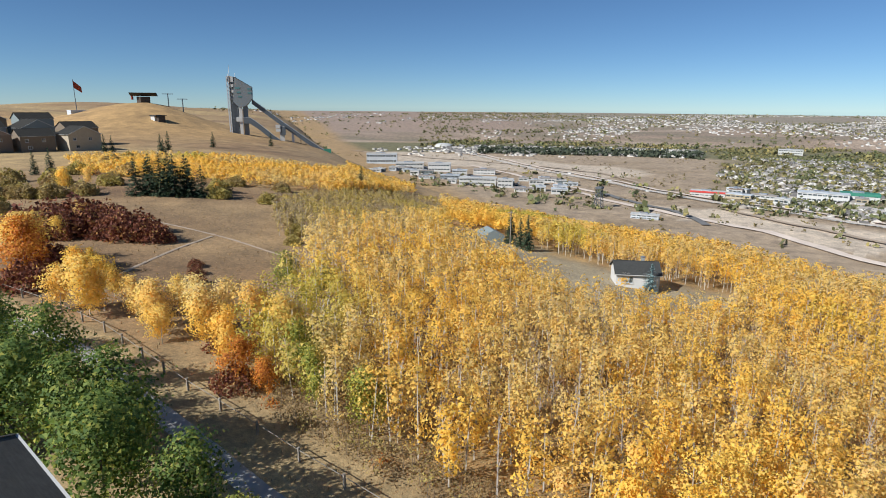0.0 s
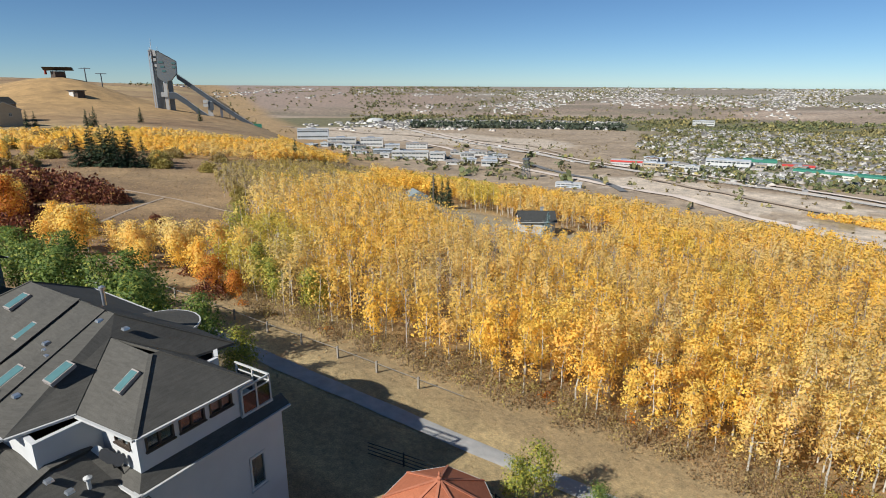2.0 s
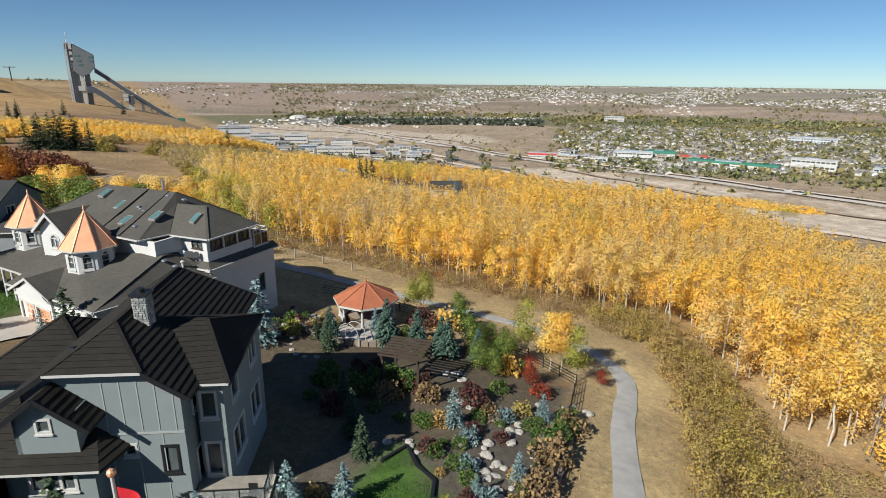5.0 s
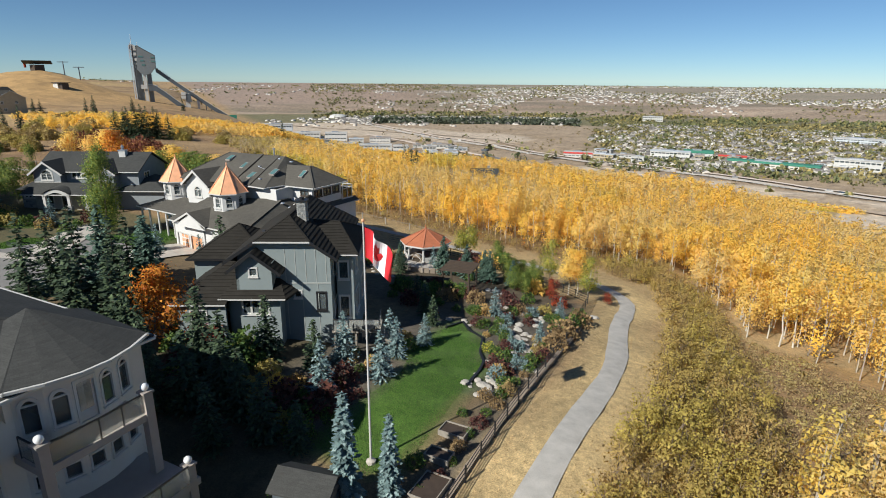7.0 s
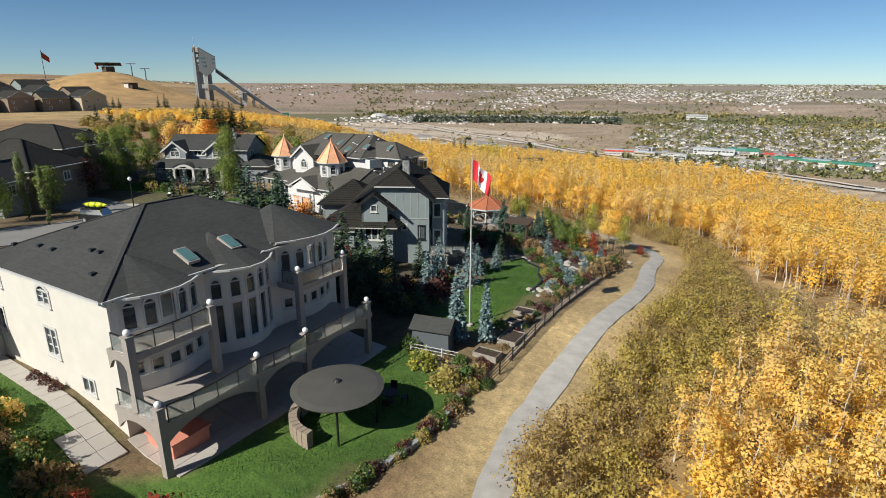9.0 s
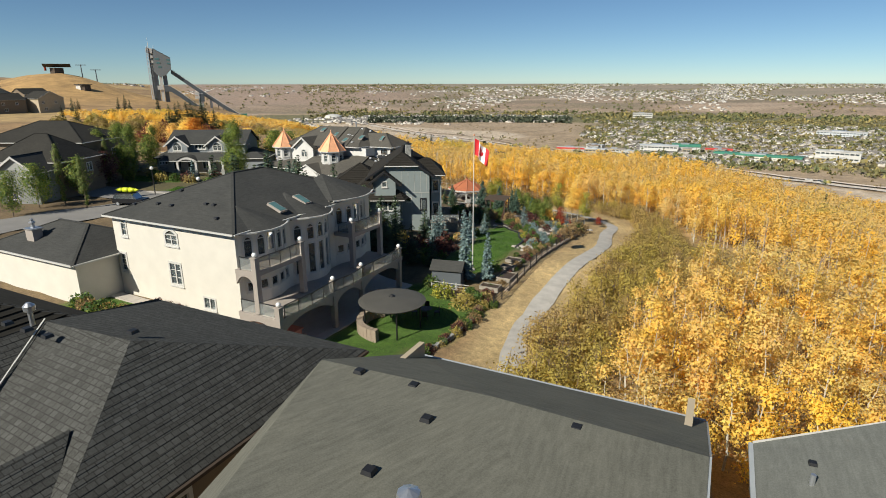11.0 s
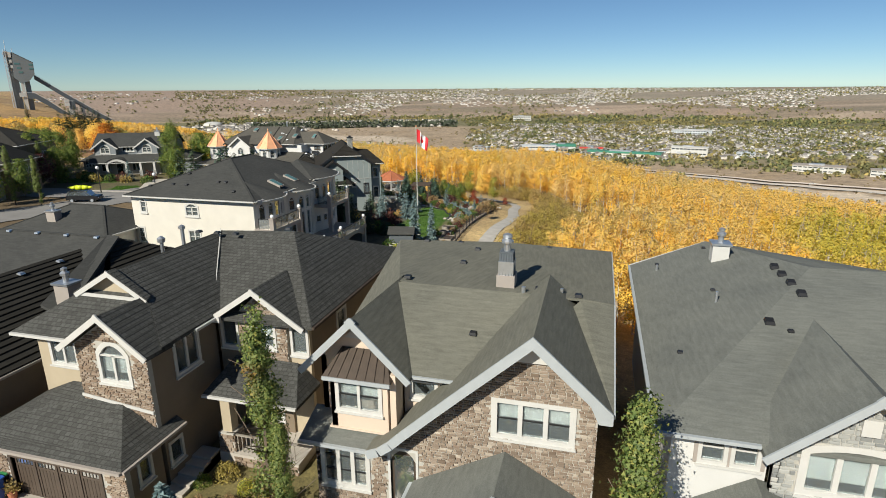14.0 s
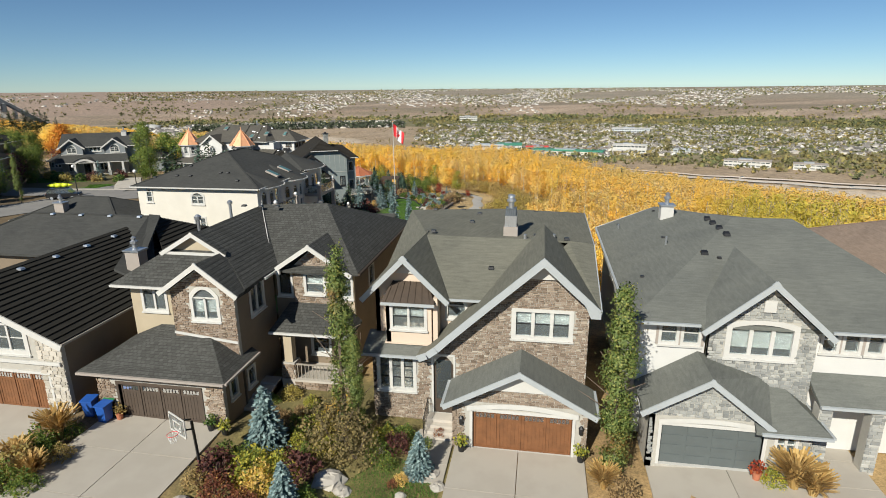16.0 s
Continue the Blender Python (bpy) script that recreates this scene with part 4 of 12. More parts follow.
def slab(g, f, outer, holes, o0, o1):
    """A wall with openings through it, between two depths."""
    loops = [outer] + holes
    flat = [p for lp in loops for p in lp]
    tris = tessellate_polygon([[Vector((u, z, 0)) for u, z in lp] for lp in loops])
    n = len(g.v)
    g.v += [tuple(f.at(u, z, o1)) for u, z in flat] + [tuple(f.at(u, z, o0)) for u, z in flat]
    m = len(flat)
    for a, b, c in tris:
        (ax, ay), (bx, by), (cx, cy) = flat[a], flat[b], flat[c]
        if (bx - ax) * (cy - ay) - (cx - ax) * (by - ay) < 0:
            b, c = c, b
        g.f += [(n + a, n + b, n + c), (n + m + a, n + m + c, n + m + b)]
    i = 0
    for lp in loops:
        k = len(lp)
        g.f += [(n + i + (j + 1) % k, n + i + j, n + m + i + j, n + m + i + (j + 1) % k) for j in range(k)]
        i += k


def window(parent, f, o, style):
    """A window in its opening: frame and trim, panes, bars, sill, blind."""
    u, z, w, h = o["u"], o["z"], o["w"], o["h"]
    arch = o.get("arch", 0)
    trim, fw = o.get("trim", style["trim"]), o.get("fw", 0.11)
    g = Geo()
    loop = opening_loop(o)
    cu, cz = u + w / 2, z + h / 2
    big = [(u + (a - u) * 1 + (fw if a > cu + 1e-6 else -fw if a < cu - 1e-6 else 0), b + (fw if b > cz else -fw)) for a, b in loop]
    slab(g, f, big, [[(cu + (a - cu) * 0.94, cz + (b - cz) * 0.94) for a, b in loop]], -0.12, 0.05)
    win = part("window", g, trim, parent, o.get("label", ""))
    g = Geo()
    for lp in [opening_loop(o)]:
        lp = [(cu + (a - cu) * 0.96, cz + (b - cz) * 0.96) for a, b in lp]
        slab(g, f, lp, [], -0.075, -0.06)
    pane = part("pane", g, M["glass"], win)
    pane.visible_shadow = False
    n, rows = o.get("n", 1), o.get("rows", 0)
    top = z + h - arch
    bar = o.get("bar", trim)
    for i in range(1, n):
        g = Geo()
        f.box(g, u + w * i / n - (0.085 if n > 2 else 0.06), u + w * i / n + (0.085 if n > 2 else 0.06), z + 0.02, top if arch else z + h - 0.02, -0.11, 0.02)
        part("mullion", g, trim, win)
    if arch:
        g = Geo()
        f.box(g, u + 0.02, u + w - 0.02, top - 0.04, top + 0.03, -0.11, 0.02)
        part("transom", g, trim, win)
    for r in range(1, rows + 1):
        zz = z + (top - z) * r / (rows + 1)
        g = Geo()
        f.box(g, u + 0.03, u + w - 0.03, zz - 0.025, zz + 0.025, -0.10, -0.02)
        part("glazing_bar", g, bar, win)
    if o.get("blind", 0):
        g = Geo()
        f.box(g, u + 0.05, u + w - 0.05, top - (top - z) * o["blind"], top - 0.02, -0.2, -0.17)
        part("blind", g, M["blind"], win)
    if o.get("sill", True):
        g = Geo()
        f.box(g, u - fw - 0.04, u + w + fw + 0.04, z - fw - 0.08, z - fw, -0.02, 0.12)
        part("sill", g, trim, win)
    return win


def garage_door(parent, f, o, style):
    u, z, w, h = o["u"], o["z"], o["w"], o["h"]
    mat = o["mat"]
    g = Geo()
    slab(g, f, [(u - 0.14, z), (u + w + 0.14, z), (u + w + 0.14, z + h + 0.16), (u - 0.14, z + h + 0.16)], [[(u, z + 0.01), (u + w, z + 0.01), (u + w, z + h), (u, z + h)]], -0.2, 0.05)
    root = part("garage_door", g, o.get("trim", style["trim"]), parent, o.get("label", ""))
    n, rows = o.get("n", 4), o.get("rows", 4)
    g = Geo()
    f.box(g, u, u + w, z + 0.01, z + h, -0.2, -0.14)
    part("leaf", g, mat, root)
    for i in range(n):
        a, b = u + w * i / n + 0.03, u + w * (i + 1) / n - 0.03
        if o.get("carriage"):
            for nm, u0, u1, z0, z1, d1 in [("stile", a, a + 0.1, z + 0.04, z + h - 0.04, -0.1), ("stile", b - 0.1, b, z + 0.04, z + h - 0.04, -0.1)] + [("rail", a + 0.1, b - 0.1, zz, zz + 0.1, -0.102) for zz in (z + 0.04, z + h * 0.76, z + h - 0.14)] + [("board", a + 0.1 + (b - a - 0.2) * k / 5 + 0.008, a + 0.1 + (b - a - 0.2) * (k + 1) / 5 - 0.008, z + 0.14, z + h * 0.76, -0.125) for k in range(5)]:
                g = Geo()
                f.box(g, u0, u1, z0, z1, -0.139, d1)
                part(nm, g, mat, root)
        else:
            for r in range(rows):
                z0, z1 = z + h * r / rows + 0.03, z + h * (r + 1) / rows - 0.03
                g = Geo()
                f.box(g, a + 0.05, b - 0.05, z0 + 0.06, z1 - 0.03, -0.139, -0.115)
                part("door_panel", g, mat, root)
        if o.get("lights", True):
            g = Geo()
            f.box(g, a + 0.12, b - 0.12, z + h * 0.76 + 0.12, z + h - 0.16, -0.14, -0.125)
            lite = part("pane", g, M["glass"], root)
            lite.visible_shadow = False
            for k in range(1, 5):
                g = Geo()
                uu = a + 0.12 + (b - a - 0.24) * k / 5
                f.box(g, uu - 0.015, uu + 0.015, z + h * 0.76 + 0.12, z + h - 0.16, -0.124, -0.105)
                part("glazing_bar", g, mat, root)
    return root


def house_door(parent, f, o, style):
    u, z, w, h = o["u"], o["z"], o["w"], o["h"]
    g = Geo()
    slab(g, f, [(u - 0.1, z), (u + w + 0.1, z), (u + w + 0.1, z + h + 0.1), (u - 0.1, z + h + 0.1)], [[(u, z + 0.01), (u + w, z + 0.01), (u + w, z + h), (u, z + h)]], -0.15, 0.04)
    root = part("door", g, o.get("trim", style["trim"]), parent, o.get("label", ""))
    g = Geo()
    f.box(g, u, u + w, z + 0.01, z + h, -0.14, -0.09)
    part("leaf", g, o.get("mat", M["dark_brown"]), root)
    g = Geo()
    f.box(g, u + 0.12 * w, u + 0.88 * w, z + 0.25 * h, z + 0.92 * h, -0.09, -0.075)
    part("pane", g, M["glass"], root)
    g = Geo().ball(tuple(f.at(u + 0.9 * w, z + 0.47 * h, -0.04)), 0.04, 6)
    part("door_handle", g, M["galv"], root)
    return root


KIND = {"window": window, "garage": garage_door, "door": house_door}


def wall(parent, p0, p1, z0, z1, mat, openings=(), outline=None, th=0.24, style=None, name="wall", label="", butt=1):
    """A wall from p0 to p1, outside on the right, with windows and doors through it. outline: (u, z) corners, if not a rectangle."""
    f = Face(p0, p1)
    outer = outline or [(0, z0), (f.length, z0), (f.length, z1), (0, z1)]
    outer = [(max(u, butt * th), z) for u, z in outer]
    g = Geo()
    slab(g, f, outer, [opening_loop(o) for o in openings], -th, 0)
    ob = part(name, g, mat, parent, label)
    for o in openings:
        KIND[o.get("kind", "window")](parent, f, o, style or {"trim": M["white_trim"]})
    return f, ob


def W(u, z, w, h, **k):
    return dict(u=u, z=z, w=w, h=h, **k)


def roof(parent, polys, mat, th=0.16, name="roof_slope", label=""):
    """Roof slopes: each polygon is a slab, its upper face given."""
    out = None
    for p in polys:
        p = [Vector(q) for q in p]
        n = (p[1] - p[0]).cross(p[2] - p[0])
        if n.z < 0:
            p = p[::-1]
        out = part(name, Geo().prism(p, (0, 0, -th)), mat, parent, label)
        if mat.name in COURSED:
            courses(out, p, mat, *COURSED[mat.name])
    return out


COURSED = {"roof_tile": (0.40, 0.075), "roof_black": (0.40, 0.045), "roof_dark": (0.26, 0.013)}


def courses(parent, p, mat, step, lip):
    """Rows of overlapping tiles on a roof slope, each row one part whose lower edge stands proud."""
    n = Vector((0, 0, 0))
    for a, b in zip(p, p[1:] + p[:1]):
        n += a.cross(b)
    n.normalize()
    if n.z < 0:
        n = -n
    up = (Z - n * n.z)
    if up.length < 0.05:
        return
    up.normalize()
    w = [q.dot(up) for q in p]
    lo, hi = min(w), max(w)

    def cut(poly, at, keep_above):
        res = []
        for a, b in zip(poly, poly[1:] + poly[:1]):
            da, db = a.dot(up) - at, b.dot(up) - at
            if not keep_above:
                da, db = -da, -db
            if da >= 0:
                res.append(a)
            if (da > 0) != (db > 0) and abs(da - db) > 1e-9:
                res.append(a.lerp(b, da / (da - db)))
        return res

    i = 0
    while lo + i * step < hi - 0.05:
        v0, v1 = lo + i * step, min(hi, lo + (i + 1) * step)
        row = cut(cut(p, v0, True), v1, False)
        i += 1
        if len(row) < 3:
            continue
        lift = [q + n * (0.006 + lip * (v1 - q.dot(up)) / step) for q in row]
        g = Geo()
        m = len(row)
        g.v = [tuple(q) for q in lift] + [tuple(q) for q in row]
        g.f = [tuple(range(m))] + [(j + m, (j + 1) % m + m, (j + 1) % m, j) for j in range(m)]
        part("tile_course", g, mat, parent)


def hip(x0, x1, y0, y1, z, pitch, over=0.45):
    """The four slopes of a hipped roof; z is the wall's top; pitch is rise over run."""
    x0, x1, y0, y1, z = x0 - over, x1 + over, y0 - over, y1 + over, z - over * pitch + 0.16
    w, l = x1 - x0, y1 - y0
    r = min(w, l) / 2
    a, b, c, d = (x0, y0, z), (x1, y0, z), (x1, y1, z), (x0, y1, z)
    if w >= l:
        e, f = (x0 + r, (y0 + y1) / 2, z + r * pitch), (x1 - r, (y0 + y1) / 2, z + r * pitch)
        if w - l < 0.02:
            return [[a, b, e], [b, c, e], [c, d, e], [d, a, e]]
        return [[a, b, f, e], [b, c, f], [c, d, e, f], [d, a, e]]
    e, f = ((x0 + x1) / 2, y0 + r, z + r * pitch), ((x0 + x1) / 2, y1 - r, z + r * pitch)
    return [[a, b, e], [b, c, f, e], [c, d, f], [d, a, e, f]]


def gable(x0, x1, y0, y1, z, pitch, axis="y", over=0.4, rake=0.35):
    """The two slopes of a gabled roof whose ridge runs along the axis."""
    if axis == "y":
        m, h = (x0 + x1) / 2, (x1 - x0) / 2 + over
        zz, top = z - over * pitch + 0.16, z - over * pitch + 0.16 + h * pitch
        return [[(x0 - over, y1 + rake, zz), (x0 - over, y0 - rake, zz), (m, y0 - rake, top), (m, y1 + rake, top)], [(x1 + over, y0 - rake, zz), (x1 + over, y1 + rake, zz), (m, y1 + rake, top), (m, y0 - rake, top)]]
    m, h = (y0 + y1) / 2, (y1 - y0) / 2 + over
    zz, top = z - over * pitch + 0.16, z - over * pitch + 0.16 + h * pitch
    return [[(x0 - rake, y0 - over, zz), (x1 + rake, y0 - over, zz), (x1 + rake, m, top), (x0 - rake, m, top)], [(x1 + rake, y1 + over, zz), (x0 - rake, y1 + over, zz), (x0 - rake, m, top), (x1 + rake, m, top)]]


def boards(parent, lines, mat, w=0.05, h=0.24, name="fascia", drop=0.1):
    """Fascia boards and gutters along roof edges, one part each."""
    for a, b in lines:
        g = Geo().beam(Vector(a) - Z * drop, Vector(b) - Z * drop, w, h)
        part(name, g, mat, parent)


def gutters(parent, lines, mat):
    for a, b in lines:
        a, b = Vector(a), Vector(b)
        d = (b - a).normalized()
        o = Vector((d.y, -d.x, 0)) * 0.07
        part("gutter", Geo().beam(a + o - Z * 0.07, b + o - Z * 0.07, 0.13, 0.12), mat, parent)


def eave_lines(polys):
    """The level lower edges of roof slopes, each with its outside on the right."""
    out = []
    for p in polys:
        p = [Vector(q) for q in p]
        if (p[1] - p[0]).cross(p[2] - p[0]).z < 0:
            p = p[::-1]
        low = min(q.z for q in p)
        for a, b in zip(p, p[1:] + p[:1]):
            if abs(a.z - low) < 0.02 and abs(b.z - low) < 0.02:
                out.append((a, b))
    return out


def hip_caps(parent, polys, mat, r=0.11):
    """Ridge and hip caps along the edges that slopes share."""
    seen = {}
    for p in polys:
        for a, b in zip(p, list(p[1:]) + [p[0]]):
            k = tuple(sorted((tuple(round(c, 2) for c in a), tuple(round(c, 2) for c in b))))
            seen[k] = seen.get(k, 0) + 1
    g = Geo()
    for (a, b), n in seen.items():
        if n > 1:
            g.beam(Vector(a) + Z * 0.015, Vector(b) + Z * 0.015, r * 2, 0.05)
    if g.f:
        part("ridge_cap", g, mat, parent)


def roof_vent(parent, x, y, z, mat=None, s=1.0, pitch=(0, 0)):
    g = Geo()
    h = 0.16 * s
    w = 0.22 * s
    b = [(x - w, y - w, z - w * (pitch[0] + pitch[1])), (x + w, y - w, z + w * (pitch[0] - pitch[1])), (x + w, y + w, z + w * (pitch[0] + pitch[1])), (x - w, y + w, z + w * (pitch[1] - pitch[0]))]
    t = [(x + (p[0] - x) * 0.8, y + (p[1] - y) * 0.8, p[2] + h) for p in b]
    g.poly(t)
    for i in range(4):
        g.poly([b[i], b[(i + 1) % 4], t[(i + 1) % 4], t[i]])
    part("roof_vent", g, mat or M["black_metal"], parent)


def chimney(parent, x, y, z0, z1, w, d, mat, cap=True, flue=True, capmat=None):
    g = Geo().box(x - w / 2, y - d / 2, z0, x + w / 2, y + d / 2, z1)
    ch = part("chimney", g, mat, parent)
    if cap:
        g = Geo().box(x - w / 2 - 0.09, y - d / 2 - 0.09, z1, x + w / 2 + 0.09, y + d / 2 + 0.09, z1 + 0.1)
        part("cap", g, capmat or M["galv"], ch)
    if flue:
        g = Geo().lathe([(0.15, z1 + 0.1), (0.15, z1 + 0.45), (0.24, z1 + 0.47), (0.24, z1 + 0.6), (0.1, z1 + 0.72), (0.16, z1 + 0.75), (0.16, z1 + 0.85), (0.02, z1 + 0.93)], x, y, 10)
        part("flue", g, M["galv"], ch)
    return ch


def veneer(parent, f, outline, holes, mat, seed, row=(0.12, 0.2), wide=(0.16, 0.5), proud=0.05, singles=0, o0=0.0):
    """Stones laid in courses on a wall face, each with its own edges."""
    rs = random.Random(seed)
    us, zs = [p[0] for p in outline], [p[1] for p in outline]
    ox, oz = np.array(us), np.array(zs)
    loops = [list(outline)]
    g = Geo()
    z, count = min(zs), 0
    while z < max(zs):
        h = rs.uniform(*row)
        u = min(us) - rs.uniform(0, 0.3)
        while u < max(us):
            w = rs.uniform(*wide)
            a, b, c, d = u + 0.008, u + w - 0.008, z + 0.008, z + h - 0.008
            u += w
            a, b = max(a, min(us)), min(b, max(us))
            if b - a < 0.06:
                continue
            mid = [(a, c), (b, c), (b, d), (a, d), ((a + b) / 2, (c + d) / 2)]
            if not all(inside(p[0], p[1], list(outline)) or (i < 4 and inside((p[0] * 0.8 + mid[4][0] * 0.2), (p[1] * 0.8 + mid[4][1] * 0.2), list(outline))) for i, p in enumerate(mid)):
                continue
            if any(b > q["u"] - 0.08 and a < q["u"] + q["w"] + 0.08 and d > q["z"] - 0.1 and c < q["z"] + q["h"] + 0.08 for q in holes):
                continue
            k = proud * rs.uniform(0.5, 1.2)
            e = min(0.02, (b - a) * 0.2, (d - c) * 0.2)
            bk = [f.at(a, c, o0), f.at(b, c, o0), f.at(b, d, o0), f.at(a, d, o0)]
            fr = [f.at(a + e * rs.uniform(0.3, 1.6), c + e * rs.uniform(0.3, 1.6), o0 + k), f.at(b - e * rs.uniform(0.3, 1.6), c + e * rs.uniform(0.3, 1.6), o0 + k), f.at(b - e * rs.uniform(0.3, 1.6), d - e * rs.uniform(0.3, 1.6), o0 + k), f.at(a + e * rs.uniform(0.3, 1.6), d - e * rs.uniform(0.3, 1.6), o0 + k)]
            tgt = Geo() if count < singles else g
            n = len(tgt.v)
            tgt.v += [tuple(q) for q in bk + fr]
            tgt.f += [(n + 4, n + 5, n + 6, n + 7)] + [(n + i, n + (i + 1) % 4, n + 4 + (i + 1) % 4, n + 4 + i) for i in range(4)]
            if count < singles:
                part("stone", tgt.data("stone", mat, False), None, parent)
            count += 1
        z += h
    ob = part("stonework", g.data("stonework", mat, False), None, parent)
    ob["kind"] = "stuff"
    return ob

# ---- houses ----
def skylight(parent, c, along, up, w, l):
    """A flat skylight lying on a roof slope: curb and glass."""
    c, along, up = Vector(c), Vector(along).normalized(), Vector(up).normalized()
    n = along.cross(up).normalized()
    if n.z < 0:
        n = -n
    q = [c + along * w / 2 * i + up * l / 2 * j - n * 0.05 for i, j in ((-1, -1), (1, -1), (1, 1), (-1, 1))]
    sk = part("skylight", Geo().prism(q, n * 0.2), M["taupe_trim"], parent, "skylight with blue-green glazing")
    q = [c + along * w * 0.42 * i + up * l * 0.44 * j + n * 0.152 for i, j in ((-1, -1), (1, -1), (1, 1), (-1, 1))]
    part("pane", Geo().prism(q, n * 0.02), M["skylight"], sk)
    return sk


def wall_lamp(parent, p, mat=None):
    x, y, z = p
    g = Geo().box(x - 0.03, y - 0.12, z - 0.05, x + 0.03, y, z + 0.05).lathe([(0.03, z - 0.25), (0.09, z - 0.18), (0.11, z + 0.12), (0.13, z + 0.14), (0.02, z + 0.28)], x, y - 0.16, 6)
    part("wall_lamp", g, mat or M["black_metal"], parent)


def shell(h, pts, z0, z1, mats, ops=(), st=None):
    """Walls round an outline, anticlockwise; mats and ops by side."""
    for i, p in enumerate(pts):
        q = pts[(i + 1) % len(pts)]
        m = mats[i] if isinstance(mats, (list, tuple)) else mats
        o = dict(ops).get(i, ()) if ops else ()
        wall(h, p, q, z0, z1, m, o, style=st)


def gable_wall(h, x0, x1, y, z0, ze, za, mat, ops=(), st=None, th=0.24, xa=None):
    """A front wall facing -y that rises to a point."""
    w = x1 - x0
    a = (x0 + x1) / 2 if xa is None else xa
    out = [(0, z0), (w, z0), (w, ze), (a - x0, za), (0, ze)]
    return wall(h, (x0, y), (x1, y), z0, za, mat, ops, outline=out, style=st, butt=0, th=th), out


def rake_trim(h, a, apex, b, mat, hgt=0.27, w=0.07, y=0.0):
    for k, (p, q) in enumerate(((a, apex), (apex, b))):
        g = Geo()
        d = (Vector(q) - Vector(p)).normalized()
        up = Vector((-d.z, 0, d.x))
        if up.z < 0:
            up = -up
        c = [Vector(p) - d * 0.05, Vector(q) + d * 0.05, Vector(q) + d * 0.05 - up * hgt, Vector(p) - d * 0.05 - up * hgt]
        part("bargeboard", g.prism([v - Vector((0, 0.004 * k, 0)) for v in c], (0, -w, 0)), mat, h)


# --- brown stone house with the swept gable ---
def swept_gable_house():
    h = thing("house", (36, -80, 2.5), "taupe stucco and stone house with swept grey gable", "house")
    st = {"trim": M["white_trim"]}
    zg, back = 2.5, -66.5
    T = M["grey_trim"]
    # side and back walls
    wall(h, (41.3, -85.4), (41.3, back), zg - 1, 9.5, M["beige_stucco"], [W(4, 7.2, 0.9, 1.3), W(9, 4, 1.2, 1.3)], style=st)
    wall(h, (41.3, back), (30.3, back), zg - 2, 8.6, M["beige_stucco"], style=st)
    wall(h, (30.3, back), (30.3, -84.2), zg - 1, 9.5, M["beige_stucco"], [W(6, 7.0, 0.9, 1.4), W(11, 4, 1.0, 1.2)], style=st)
    # upper left bay under its gable
    f, out = gable_wall(h, 30.3, 33.8, -84.2, zg - 0.5, 9.6, 11.35, M["pink_stucco"], st=st)
    wall(h, (31.1, -85.1), (33.5, -85.1), 6.9, 9.25, M["pink_stucco"], [W(0.32, 7.75, 1.75, 1.25, n=2, rows=1, bar=M["black_metal"], blind=0.55, label="twin window with white frame")], style=st, butt=0)
    wall(h, (33.5, -85.1), (33.5, -84.1), 6.9, 9.25, M["pink_stucco"], style=st)
    wall(h, (31.1, -84.1), (31.1, -85.1), 6.9, 9.25, M["pink_stucco"], style=st)
    part("bay_floor", Geo().box(31.0, -85.15, 6.82, 33.6, -84.2, 6.9), M["pink_stucco"], h)
    roof(h, [[(30.9, -85.35, 9.2), (33.7, -85.35, 9.2), (33.2, -84.25, 10.0), (31.3, -84.25, 10.0)], [(33.7, -85.35, 9.2), (33.7, -84.25, 9.2), (33.2, -84.25, 10.0)], [(30.9, -84.25, 9.2), (30.9, -85.35, 9.2), (31.3, -84.25, 10.0)]], M["dark_brown"], 0.06, "metal_bay_roof", "bronze standing-seam metal roof")
    g = Geo()
    for i in range(7):
        x = 31.15 + 0.38 * i
        xt = 31.35 + 0.3 * i
        g.beam((x, -85.33, 9.23), (xt, -84.27, 10.02), 0.03, 0.05)
    part("seams", g, M["dark_brown"], h)
    boards(h, [((30.9, -85.37, 9.22), (33.7, -85.37, 9.22))], T, 0.06, 0.16)
    gl = [(29.75, 9.25), (32.0, 11.5), (34.3, 9.3)]
    roof(h, [[(29.75, -85.0, 9.25), (32.05, -85.0, 11.55), (32.35, -79.5, 11.55), (29.75, -79.5, 9.25)], [(34.35, -85.0, 9.3), (34.35, -83.9, 9.3), (32.35, -79.8, 11.55), (32.05, -85.0, 11.55)]], M["roof_olive"])
    rake_trim(h, (29.7, -85.0, 9.22), (32.05, -85.0, 11.58), (34.4, -85.0, 9.26), T)
    gab = Face((30.3, -84.28), (33.8, -84.28))
    part("gable_panel", Geo().prism([gab.at(1.15, 10.45, 0.03), gab.at(2.35, 10.45, 0.03), gab.at(1.75, 11.05, 0.03)], gab.out * 0.03), M["white_trim"], h)
    # wall with the oval window
    wall(h, (33.8, -84.0), (36.4, -84.0), 6.0, 9.45, M["pink_stucco"], [W(0.35, 8.05, 0.95, 1.15, arch=0.5, label="oval window")], style=st, butt=0)
    wall(h, (33.8, -85.0), (33.8, -84.0), 6.6, 9.4, M["pink_stucco"], style=st, butt=0)
    gutters(h, [((34.0, -84.55, 9.3), (36.6, -84.55, 9.3))], T)
    # big swept gable, stone front
    sweep = [(41.75, 9.62), (39.05, 12.08), (36.6, 9.85), (35.2, 8.55), (34.35, 7.75), (33.8, 7.2), (33.35, 6.85), (32.9, 6.66)]
    tops = [(x, z + 0.02) for x, z in sweep]
    y0 = -86.1
    polys = []
